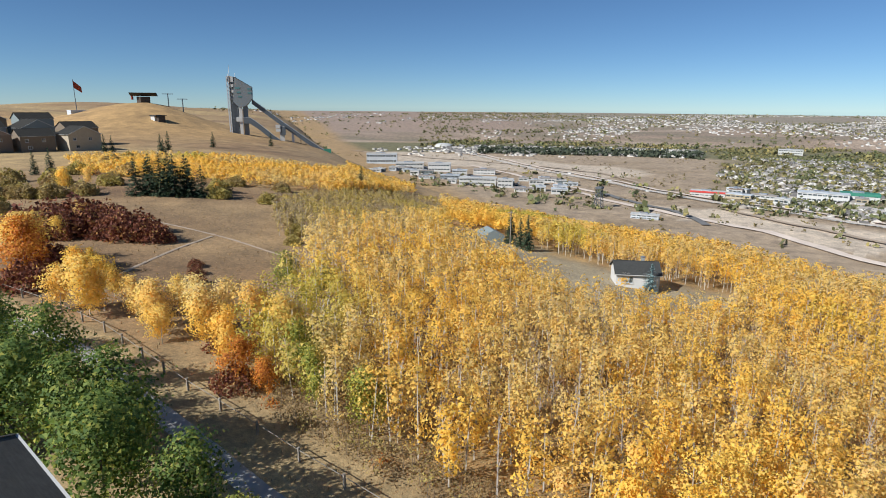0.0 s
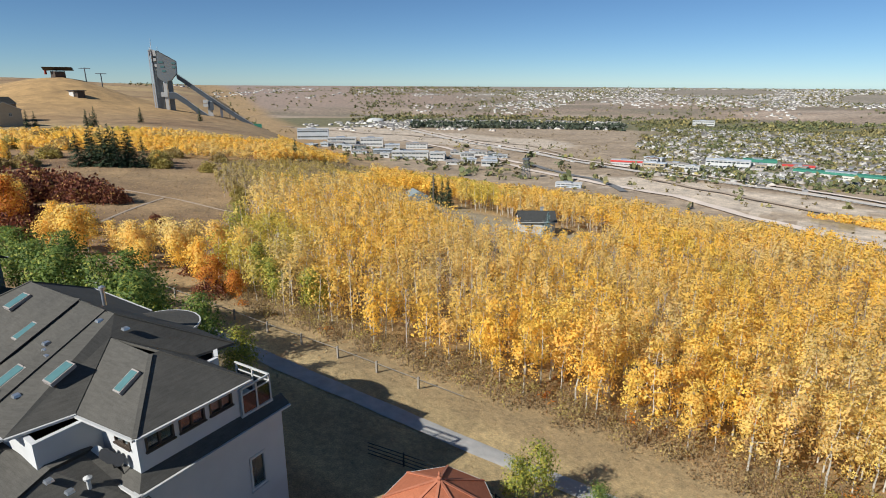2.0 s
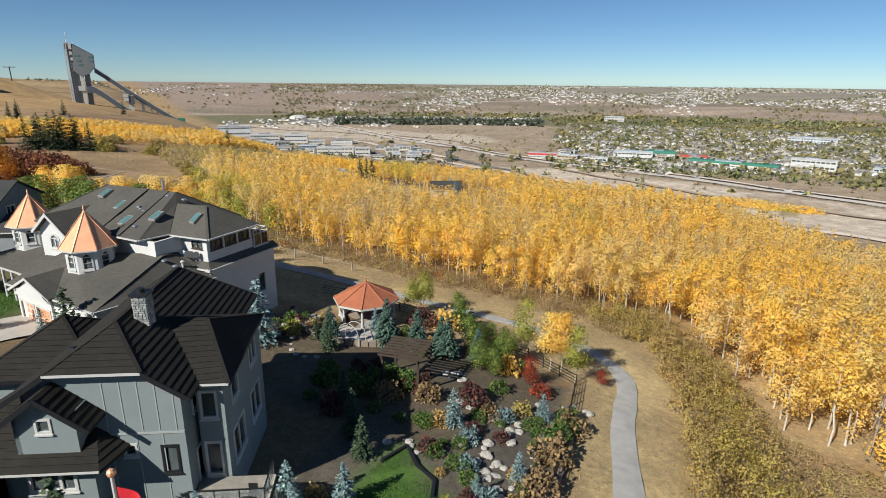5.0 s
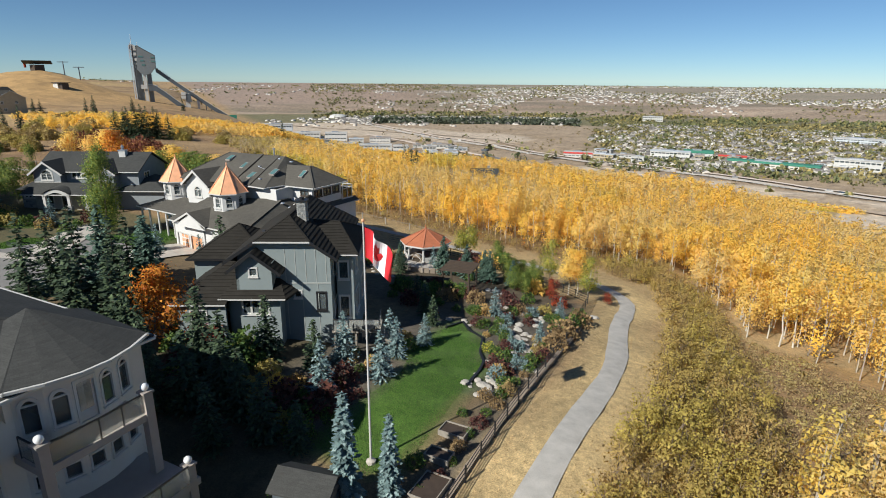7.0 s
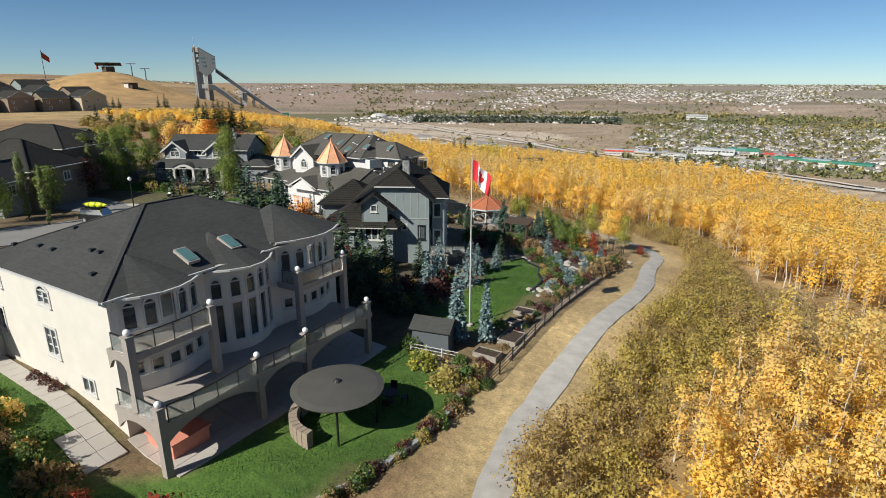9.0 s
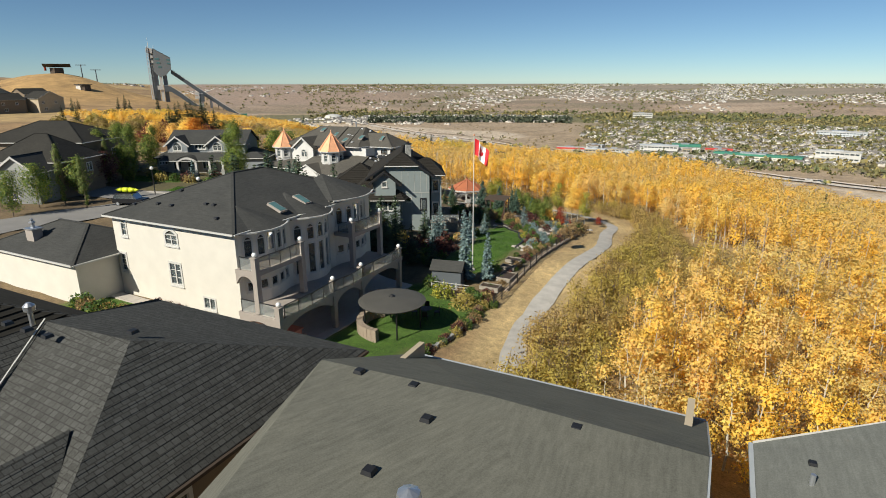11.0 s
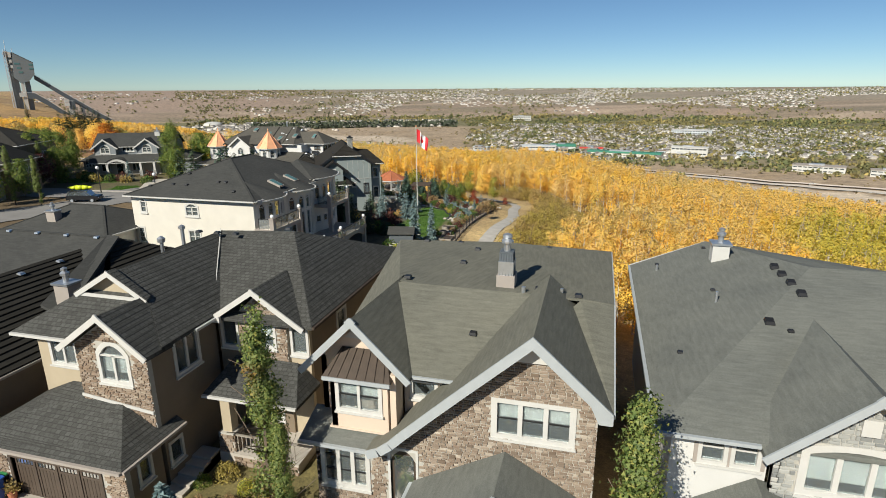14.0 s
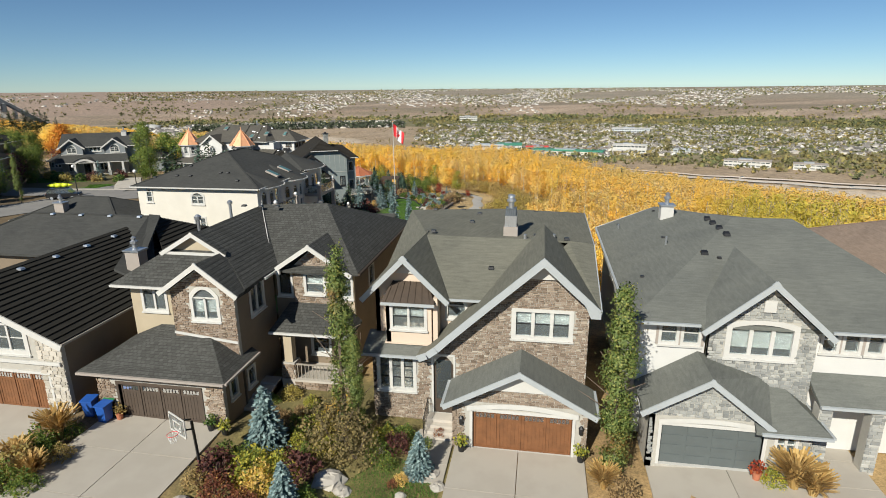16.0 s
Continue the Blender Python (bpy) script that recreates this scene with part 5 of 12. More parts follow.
    for i, ((xa, za), (xb, zb)) in enumerate(zip(tops, tops[1:])):
        yb = -79.5 if i < 2 else (-83.9)
        polys.append([(xa, y0, za), (xb, y0, zb), (xb, yb, zb), (xa, yb, za)])
    roof(h, polys, M["roof_olive"], 0.14)
    for k, ((xa, za), (xb, zb)) in enumerate(zip(tops, tops[1:])):
        y0 = -86.1 - 0.004 * (k % 2)
        d = Vector((xb - xa, 0, zb - za)).normalized()
        up = Vector((-d.z, 0, d.x))
        up = up if up.z > 0 else -up
        part("bargeboard", Geo().prism([Vector((xa, y0, za + 0.03)), Vector((xb, y0, zb + 0.03)), Vector((xb, y0, zb + 0.03)) - up * 0.34, Vector((xa, y0, za + 0.03)) - up * 0.34], (0, -0.08, 0)), T, h)
    part("bargeboard", Geo().prism([(41.75, -86.1, 9.62), (41.75, -86.1, 9.25), (41.3, -86.1, 9.25), (41.0, -86.1, 9.9)], (0, -0.06, 0)), T, h)
    # stone wall outline under the sweep
    X0 = 33.0
    out = [(0, zg - 0.5), (8.3, zg - 0.5), (8.3, 9.7), (6.05, 11.85), (3.6, 9.6), (2.2, 8.3), (1.3, 7.4), (0.75, 6.9), (0, 6.5)]
    ops = [W(4.72, 7.8, 2.72, 1.35, n=3, rows=1, bar=M["black_metal"], blind=0.6, fw=0.14, label="triple window with white frame"), W(0.62, zg + 0.55, 1.05, 3.35, arch=0.5, kind="door", mat=M["dark_brown"], trim=M["white_trim"], label="arched entrance with white surround")]
    f, _ = wall(h, (X0, -85.35), (41.3, -85.35), zg, 12, M["mortar"], ops, outline=out, style=st, butt=0)
    veneer(h, f, [(0.0, zg)] + out[1:], ops, M["stone_tan"], 3, row=(0.07, 0.13), wide=(0.12, 0.34), singles=140)
    part("gable_panel", Geo().prism([f.at(5.05, 10.85, 0.1), f.at(7.15, 10.85, 0.1), f.at(6.05, 11.75, 0.1)], f.out * 0.04), M["white_trim"], h)
    # lower front left with its roof and window
    wall(h, (30.3, -85.2), (33.0, -85.2), zg - 0.5, 6.5, M["mortar"], [W(0.35, zg + 1.75, 1.9, 1.95, n=3, rows=2, fw=0.13, bar=M["black_metal"], label="large window with white frame")], style=st, butt=0)
    lf = Face((30.3, -85.2), (33.0, -85.2))
    veneer(h, lf, [(0, zg), (2.7, zg), (2.7, 6.4), (0, 6.4)], [W(0.35, zg + 1.75, 1.9, 1.95)], M["stone_tan"], 4, row=(0.07, 0.13), wide=(0.12, 0.34))
    wall(h, (30.3, -84.2), (30.3, -85.2), zg - 0.5, 6.5, M["pink_stucco"], style=st)
    roof(h, [[(29.9, -85.75, 6.5), (33.2, -85.75, 6.5), (33.9, -84.1, 7.1), (29.9, -84.1, 7.1)]], M["roof_slate"])
    gutters(h, [((29.9, -85.75, 6.5), (33.2, -85.75, 6.5))], T)
    # main roof behind
    A, B = (29.75, -80.4, 11.5), (41.75, -80.4, 11.3)
    ridge = [(29.75, -72.6, 11.25), (36.0, -72.6, 11.5), (41.75, -72.6, 11.35)]
    front = [[(33.9, -84.6, 9.3), (36.9, -84.6, 9.3), (38.5, -80.4, 11.45), (32.3, -80.4, 11.5)], [(29.75, -79.5, 9.3), (32.35, -80.2, 11.5), ridge[0]], [(32.35, -80.2, 11.5), (33.2, -80.4, 11.5), ridge[1], ridge[0]], [(33.2, -80.4, 11.5), (40.6, -80.4, 11.42), ridge[1]], [(40.6, -80.4, 11.42), B, ridge[2], ridge[1]], [(41.75, -86.05, 9.62), (41.75, -80.4, 11.3), (40.4, -80.4, 11.35), (40.1, -80.6, 11.1)]]
    roof(h, front, M["roof_olive"], 0.1)
    part("gable_end", Geo().prism([(41.32, -85.4, 9.3), (41.32, -66.5, 8.6), (41.32, -72.6, 11.2), (41.32, -80.4, 11.15)], (-0.2, 0, 0)), M["beige_stucco"], h)
    part("gable_end", Geo().prism([(30.28, -84.2, 9.2), (30.28, -66.5, 8.6), (30.28, -72.6, 11.05), (30.28, -79.6, 9.6)], (0.2, 0, 0)), M["beige_stucco"], h)
    roof(h, [[ridge[0], ridge[1], ridge[2], (41.75, -66.1, 8.5), (29.75, -66.1, 8.5)]], M["roof_olive"])
    gutters(h, [((41.75, -66.1, 8.5), (29.75, -66.1, 8.5))], T)
    boards(h, [((41.78, -86.0, 9.6), (41.78, -80.4, 11.28)), ((41.78, -80.4, 11.28), (41.78, -72.6, 11.33)), ((41.78, -72.6, 11.33), (41.78, -66.1, 8.48))], T, 0.06, 0.2)
    # garage wing
    ops = [W(1.0, zg, 4.75, 2.1, kind="garage", mat=M["garage_wood"], n=4, carriage=True, label="brown wooden garage door with small top lights")]
    f, out = gable_wall(h, 34.9, 41.35, -87.3, zg - 0.5, 5.2, 6.9, M["mortar"], ops, st)
    veneer(h, f[0], [(0, zg), (6.45, zg), (6.45, 5.2), (3.22, 6.25), (0, 5.2)], [W(0.75, zg, 5.25, 2.5)], M["stone_tan"], 5, row=(0.07, 0.13), wide=(0.12, 0.34), singles=90)
    part("gable_panel", Geo().prism([f[0].at(1.5, 5.85, 0.07), f[0].at(4.95, 5.85, 0.07), f[0].at(3.22, 6.85, 0.07)], f[0].out * 0.05), M["white_trim"], h)
    g = Geo()
    for i in range(10):
        a, b = 0.72 + 0.53 * i, 0.72 + 0.53 * (i + 1)
        z1 = lambda u: zg + 2.18 + 0.28 * math.sin(math.pi * (u - 0.72) / 5.3)
        g.prism([f[0].at(a, z1(a) - 0.05, 0.06), f[0].at(b, z1(b) - 0.05, 0.06), f[0].at(b, z1(b) + 0.2, 0.06), f[0].at(a, z1(a) + 0.2, 0.06)], f[0].out * 0.05)
    part("arch_trim", g, M["white_trim"], h)
    wall(h, (41.35, -87.3), (41.35, -85.35), zg - 0.5, 5.2, M["beige_stucco"], style=st)
    wall(h, (34.9, -85.35), (34.9, -87.3), zg - 0.5, 5.2, M["beige_stucco"], style=st)
    gr = gable(34.9, 41.35, -87.3, -85.4, 5.2, 0.55, "y", 0.35, 0.6)
    gr = [[(x, min(y, -85.42), z) for x, y, z in p] for p in gr]
    roof(h, gr, M["roof_slate"])
    zz = min(p[2] for p in gr[0])
    zt = max(p[2] for p in gr[0])
    rake_trim(h, (34.5, -87.9, zz), (38.125, -87.9, zt + 0.03), (41.75, -87.9, zz), T, 0.25)
    gutters(h, [((41.7, -87.9, zz), (41.7, -85.5, zz)), ((34.55, -85.5, zz), (34.55, -87.9, zz))], T)
    wall_lamp(h, (35.35, -87.3, 4.1)), wall_lamp(h, (41.05, -87.3, 4.1))
    # steps and rail to the entrance
    for i in range(4):
        part("step", Geo().box(33.3, -87.0 + 0.32 * i, zg - 0.4, 34.8, -85.4, zg + 0.15 * (i + 1)), M["concrete"], h)
    g = Geo().tube((33.35, -86.95, zg + 0.1), (33.35, -86.95, zg + 1.1), 0.02).tube((33.35, -85.6, zg + 0.6), (33.35, -85.6, zg + 1.6), 0.02).tube((33.35, -86.95, zg + 1.1), (33.35, -85.6, zg + 1.6), 0.02)
    for i in range(1, 8):
        y = -86.95 + 0.17 * i
        g.tube((33.35, y, zg + 0.15 + 0.062 * i), (33.35, y, zg + 1.1 + 0.062 * i), 0.012, n=5)
    part("handrail", g, M["black_metal"], h)
    # chimney with its tapered upper shaft
    ch = part("chimney", Geo().box(36.75, -79.9, 10.9, 37.55, -79.1, 12.0), M["taupe_trim"], h, "square chimney with pale base and metal upper shaft")
    part("shaft", Geo().prism([(36.82, -79.85, 12.0), (37.48, -79.85, 12.0), (37.48, -79.15, 12.0), (36.82, -79.15, 12.0)], (0, 0, 0.62)), M["galv"], ch)
    g = Geo().lathe([(0.47, 12.0), (0.40, 13.0), (0.43, 13.0), (0.43, 13.05), (0.1, 13.06)], 37.15, -79.5, 4, 0.785)
    part("shoulder", g, M["steel_dark"], ch, "ribbed dark grey metal shroud")
    for i in range(5):
        o = -0.26 + 0.13 * i
        for sx, sy, tx, ty in ((o, -0.335, o * 0.85, -0.285), (o, 0.335, o * 0.85, 0.285), (-0.335, o, -0.285, o * 0.85), (0.335, o, 0.285, o * 0.85)):
            part("rib", Geo().tube((37.15 + sx, -79.5 + sy, 12.0), (37.15 + tx, -79.5 + ty, 13.0), 0.022, n=5), M["steel_dark"], ch)
    part("flue", Geo().lathe([(0.16, 13.0), (0.16, 13.4), (0.27, 13.42), (0.27, 13.5), (0.15, 13.62), (0.22, 13.66), (0.2, 13.78), (0.02, 13.85)], 37.15, -79.5, 10), M["galv"], ch)
    for x, y, z in ((34.8, -74.5, 11.5), (34.6, -77.0, 11.52), (32.7, -80.0, 11.6), (38.6, -80.0, 11.55), (40.3, -80.2, 11.45), (36.3, -82.6, 10.35)):
        roof_vent(h, x, y, z, s=0.7)
    for x in (31.5, 33.5, 36.0, 38.5):
        roof_vent(h, x, -72.9, 11.35, s=0.7)
    g = Geo().tube((39.6, -80.2, 11.3), (39.6, -80.2, 11.75), 0.07).tube((38.0, -80.25, 11.3), (38.0, -80.25, 11.7), 0.09)
    part("vent_pipe", g, M["galv"], h)
    return h


swept_gable_house()


# --- dark roofed stone house ---
def twin_gable_house():
    h = thing("house", (21, -80, 2.6), "brown stucco and stone house with white bargeboards", "house")
    st = {"trim": M["white_trim"]}
    zg = 2.6
    T = M["white_trim"]
    R = M["roof_dark"]
    # left wing
    ops = [W(0.75, 7.85, 1.4, 1.25, n=2, label="white framed window")]
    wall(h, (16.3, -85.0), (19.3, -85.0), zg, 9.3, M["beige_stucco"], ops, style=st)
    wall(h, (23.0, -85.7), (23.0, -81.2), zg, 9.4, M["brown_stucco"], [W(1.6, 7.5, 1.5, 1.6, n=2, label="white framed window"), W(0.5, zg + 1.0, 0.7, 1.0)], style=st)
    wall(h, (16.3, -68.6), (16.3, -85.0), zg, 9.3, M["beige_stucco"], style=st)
    ops = [W(1.25, 7.8, 1.45, 1.75, arch=0.55, n=2, blind=0.7, fw=0.13, label="arched window with white trim")]
    f, out = gable_wall(h, 19.3, 23.0, -85.7, 5.6, 9.4, 10.75, M["mortar"], ops, st, xa=21.25)
    veneer(h, f[0], out, ops, M["stone_brown"], 7, row=(0.07, 0.14), wide=(0.12, 0.36), singles=80)
    wall(h, (19.3, -85.0), (19.3, -85.7), 5.6, 9.4, M["mortar"], style=st)
    roof(h, [[(18.95, -86.2, 9.4), (21.3, -86.2, 11.05), (21.3, -83.0, 10.9), (18.95, -84.2, 9.3)], [(23.45, -86.2, 9.4), (23.45, -84.6, 9.35), (21.3, -83.0, 10.9), (21.3, -86.2, 11.05)]], R)
    rake_trim(h, (18.9, -86.2, 9.42), (21.3, -86.2, 11.1), (23.5, -86.2, 9.42), T, 0.25)
    # left wing's hip with a small gable at its head
    L = [[(15.6, -85.55, 9.45), (19.2, -85.55, 9.45), (21.3, -83.4, 10.95), (17.9, -83.4, 10.95)], [(15.6, -68.2, 9.45), (15.6, -85.55, 9.45), (17.9, -83.4, 10.95), (19.65, -83.4, 11.95), (19.85, -75.8, 11.99)], [(23.45, -85.3, 9.45), (23.45, -80.6, 9.5), (19.85, -76, 11.95), (19.65, -83.4, 11.95), (21.3, -83.4, 10.95)]]
    roof(h, L, R)
    part("gable_end", Geo().prism([(17.9, -83.42, 10.9), (21.35, -83.42, 10.9), (19.65, -83.42, 11.85)], (0, 0.15, 0)), M["beige_stucco"], h)
    rake_trim(h, (17.6, -83.75, 10.85), (19.65, -83.75, 12.05), (21.6, -83.75, 10.85), T, 0.22)
    boards(h, [((17.6, -83.75, 10.92), (21.6, -83.75, 10.92))], T, 0.06, 0.16)
    roof(h, [[(17.55, -83.8, 10.87), (19.65, -83.8, 12.07), (19.65, -83.3, 12.05), (17.7, -83.4, 10.93)], [(21.65, -83.8, 10.87), (21.5, -83.4, 10.93), (19.65, -83.3, 12.05), (19.65, -83.8, 12.07)]], R, 0.1)
    gutters(h, [((15.6, -85.55, 9.45), (18.9, -85.55, 9.45)), ((23.45, -83.2, 9.42), (23.45, -81.6, 9.42))], T)
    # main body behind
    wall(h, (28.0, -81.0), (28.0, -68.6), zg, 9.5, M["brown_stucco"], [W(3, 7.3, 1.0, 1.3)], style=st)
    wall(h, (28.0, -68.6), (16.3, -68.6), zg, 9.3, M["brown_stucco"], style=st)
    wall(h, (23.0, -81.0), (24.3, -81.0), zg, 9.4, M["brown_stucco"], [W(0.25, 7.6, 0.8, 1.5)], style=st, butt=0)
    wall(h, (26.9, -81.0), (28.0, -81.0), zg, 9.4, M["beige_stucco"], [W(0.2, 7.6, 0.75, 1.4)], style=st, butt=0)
    roof(h, [[(23.3, -81.6, 9.35), (28.5, -81.6, 9.35), (24.6, -75.8, 12.25), (19.85, -75.8, 12.0)], [(28.5, -81.6, 9.35), (28.5, -68.2, 9.35), (24.6, -75.8, 12.25)], [(28.5, -68.2, 9.35), (15.6, -68.2, 9.35), (19.85, -75.8, 12.0), (24.6, -75.8, 12.25)]], R)
    boards(h, [((23.3, -81.65, 9.5), (19.85, -75.8, 12.12))], M["white_trim"], 0.045, 0.02, "valley_flashing", -0.0)
    gutters(h, [((28.5, -81.6, 9.35), (28.5, -68.2, 9.35))], M["dark_brown"])
    # right stone gable
    ops = [W(0.75, 7.85, 1.15, 1.6, arch=0.45, rows=1, blind=0.6, fw=0.12, label="arched window with white trim")]
    f, out = gable_wall(h, 24.3, 26.9, -81.15, 6.0, 9.5, 10.65, M["mortar"], ops, st)
    veneer(h, f[0], out, ops, M["stone_brown"], 8, row=(0.07, 0.14), wide=(0.12, 0.36), singles=40)
    roof(h, [[(23.3, -81.75, 9.4), (25.6, -81.75, 10.95), (25.6, -78.6, 10.95), (23.3, -81.3, 9.4)], [(28.1, -81.75, 9.3), (28.1, -81.2, 9.3), (25.6, -78.6, 10.95), (25.6, -81.75, 10.95)]], R)
    rake_trim(h, (23.15, -81.75, 9.36), (25.6, -81.75, 11.0), (28.15, -81.75, 9.3), T, 0.25)
    part("gutter_box", Geo().box(23.1, -81.85, 9.15, 23.75, -81.7, 9.4), T, h)
    # porch
    roof(h, [[(23.5, -83.3, 6.15), (28.4, -83.3, 6.15), (27.4, -81.2, 7.2), (24.0, -81.2, 7.2)], [(28.4, -83.3, 6.15), (28.4, -81.0, 6.15), (27.4, -81.2, 7.2)], [(23.5, -81.0, 6.15), (23.5, -83.3, 6.15), (24.0, -81.2, 7.2)]], R)
    gutters(h, [((23.5, -83.3, 6.15), (28.4, -83.3, 6.15))], T)
    g = Geo().prism([(24.25, -83.15, zg + 1.6), (24.75, -83.15, zg + 1.6), (24.75, -82.65, zg + 1.6), (24.25, -82.65, zg + 1.6)], (0, 0, 2.0))
    post = part("porch_post", g, M["beige_stucco"], h)
    pf = [Face((24.1, -83.3), (24.9, -83.3)), Face((24.9, -83.3), (24.9, -82.5)), Face((24.9, -82.5), (24.1, -82.5)), Face((24.1, -82.5), (24.1, -83.3))]
    part("pier", Geo().box(24.1, -83.3, zg, 24.9, -82.5, zg + 1.6), M["mortar"], h)
    for k, ff in enumerate(pf[:2] + pf[3:]):
        veneer(h, ff, [(0, zg), (0.8, zg), (0.8, zg + 1.6), (0, zg + 1.6)], [], M["stone_brown"], 20 + k)
    wall(h, (24.3, -81.15), (26.9, -81.15), zg, 6.0, M["brown_stucco"], [W(0.9, zg + 1.3, 1.1, 2.0, label="white framed window")], style=st, butt=0)
    g = Geo().box(24.9, -83.2, zg + 1.45, 28.2, -83.1, zg + 1.52)
    for i in range(14):
        g.box(25.0 + 0.23 * i, -83.18, zg + 0.6, 25.04 + 0.23 * i, -83.14, zg + 1.45)
    part("porch_rail", g, M["old_wood"], h)
    part("porch_floor", Geo().box(24.1, -83.4, zg - 0.4, 28.3, -81.0, zg + 0.6), M["concrete"], h)
    ff = Face((24.9, -83.42), (28.3, -83.42))
    veneer(h, ff, [(0, zg - 0.3), (3.4, zg - 0.3), (3.4, zg + 0.6), (0, zg + 0.6)], [], M["stone_brown"], 31)
    for i in range(5):
        part("step", Geo().box(23.0, -86.0 + 0.5 * i, zg - 0.3, 24.0, -83.2, zg + 0.12 * (i + 1)), M["rock"], h)
    # garage wing
    ops = [W(1.3, zg, 4.75, 2.05, kind="garage", mat=M["garage_dark"], trim=M["garage_dark"], n=4, carriage=True, label="dark brown panelled garage door")]
    wf, _ = wall(h, (15.6, -87.7), (23.0, -87.7), zg - 0.5, 5.55, M["mortar"], ops, style=st, butt=0)
    veneer(h, wf, [(0, zg), (7.4, zg), (7.4, 5.5), (0, 5.5)], [W(1.2, zg, 4.95, 2.2)], M["stone_brown"], 9, row=(0.07, 0.14), wide=(0.12, 0.36), singles=60)
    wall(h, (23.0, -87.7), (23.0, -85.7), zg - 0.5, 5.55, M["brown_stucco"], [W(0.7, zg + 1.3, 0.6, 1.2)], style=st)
    wall(h, (15.6, -83), (15.6, -87.7), zg - 0.5, 5.55, M["brown_stucco"], style=st)
    wall(h, (16.3, -84.2), (15.6, -84.2), zg - 0.5, 5.55, M["brown_stucco"], style=st)
    G = [[(15.05, -88.25, 5.5), (23.45, -88.25, 5.5), (21.4, -85.75, 6.75), (18.0, -84.95, 7.0)], [(23.45, -88.25, 5.5), (23.45, -84.6, 5.5), (23.05, -84.6, 5.75), (23.05, -85.75, 5.75), (21.4, -85.75, 6.75)], [(15.05, -83, 5.5), (15.05, -88.25, 5.5), (18.0, -84.95, 7.0), (16.3, -83, 6.4)], [(18.0, -84.95, 7.0), (21.4, -85.75, 6.75), (19.3, -85.0, 7.0)]]
    roof(h, G, R)
    gutters(h, [((15.05, -88.25, 5.5), (23.45, -88.25, 5.5)), ((23.45, -88.25, 5.5), (23.45, -84.6, 5.5))], M["taupe_trim"])
    part("flashing", Geo().beam((19.3, -85.78, 6.95), (23.0, -85.78, 6.55), 0.05, 0.14), T, h)
    for x in (19.0, 20.2, 21.4):
        roof_vent(h, x, -76.6 + 0.0, 12.05, s=0.7)
    roof_vent(h, 24.0, -75.3, 12.2, s=0.7)
    part("vent_pipe", Geo().tube((18.2, -77.0, 11.0), (18.2, -77.0, 12.3), 0.1).lathe([(0.18, 12.3), (0.18, 12.45), (0.02, 12.55)], 18.2, -77.0, 8), M["galv"], h)
    return h


twin_gable_house()


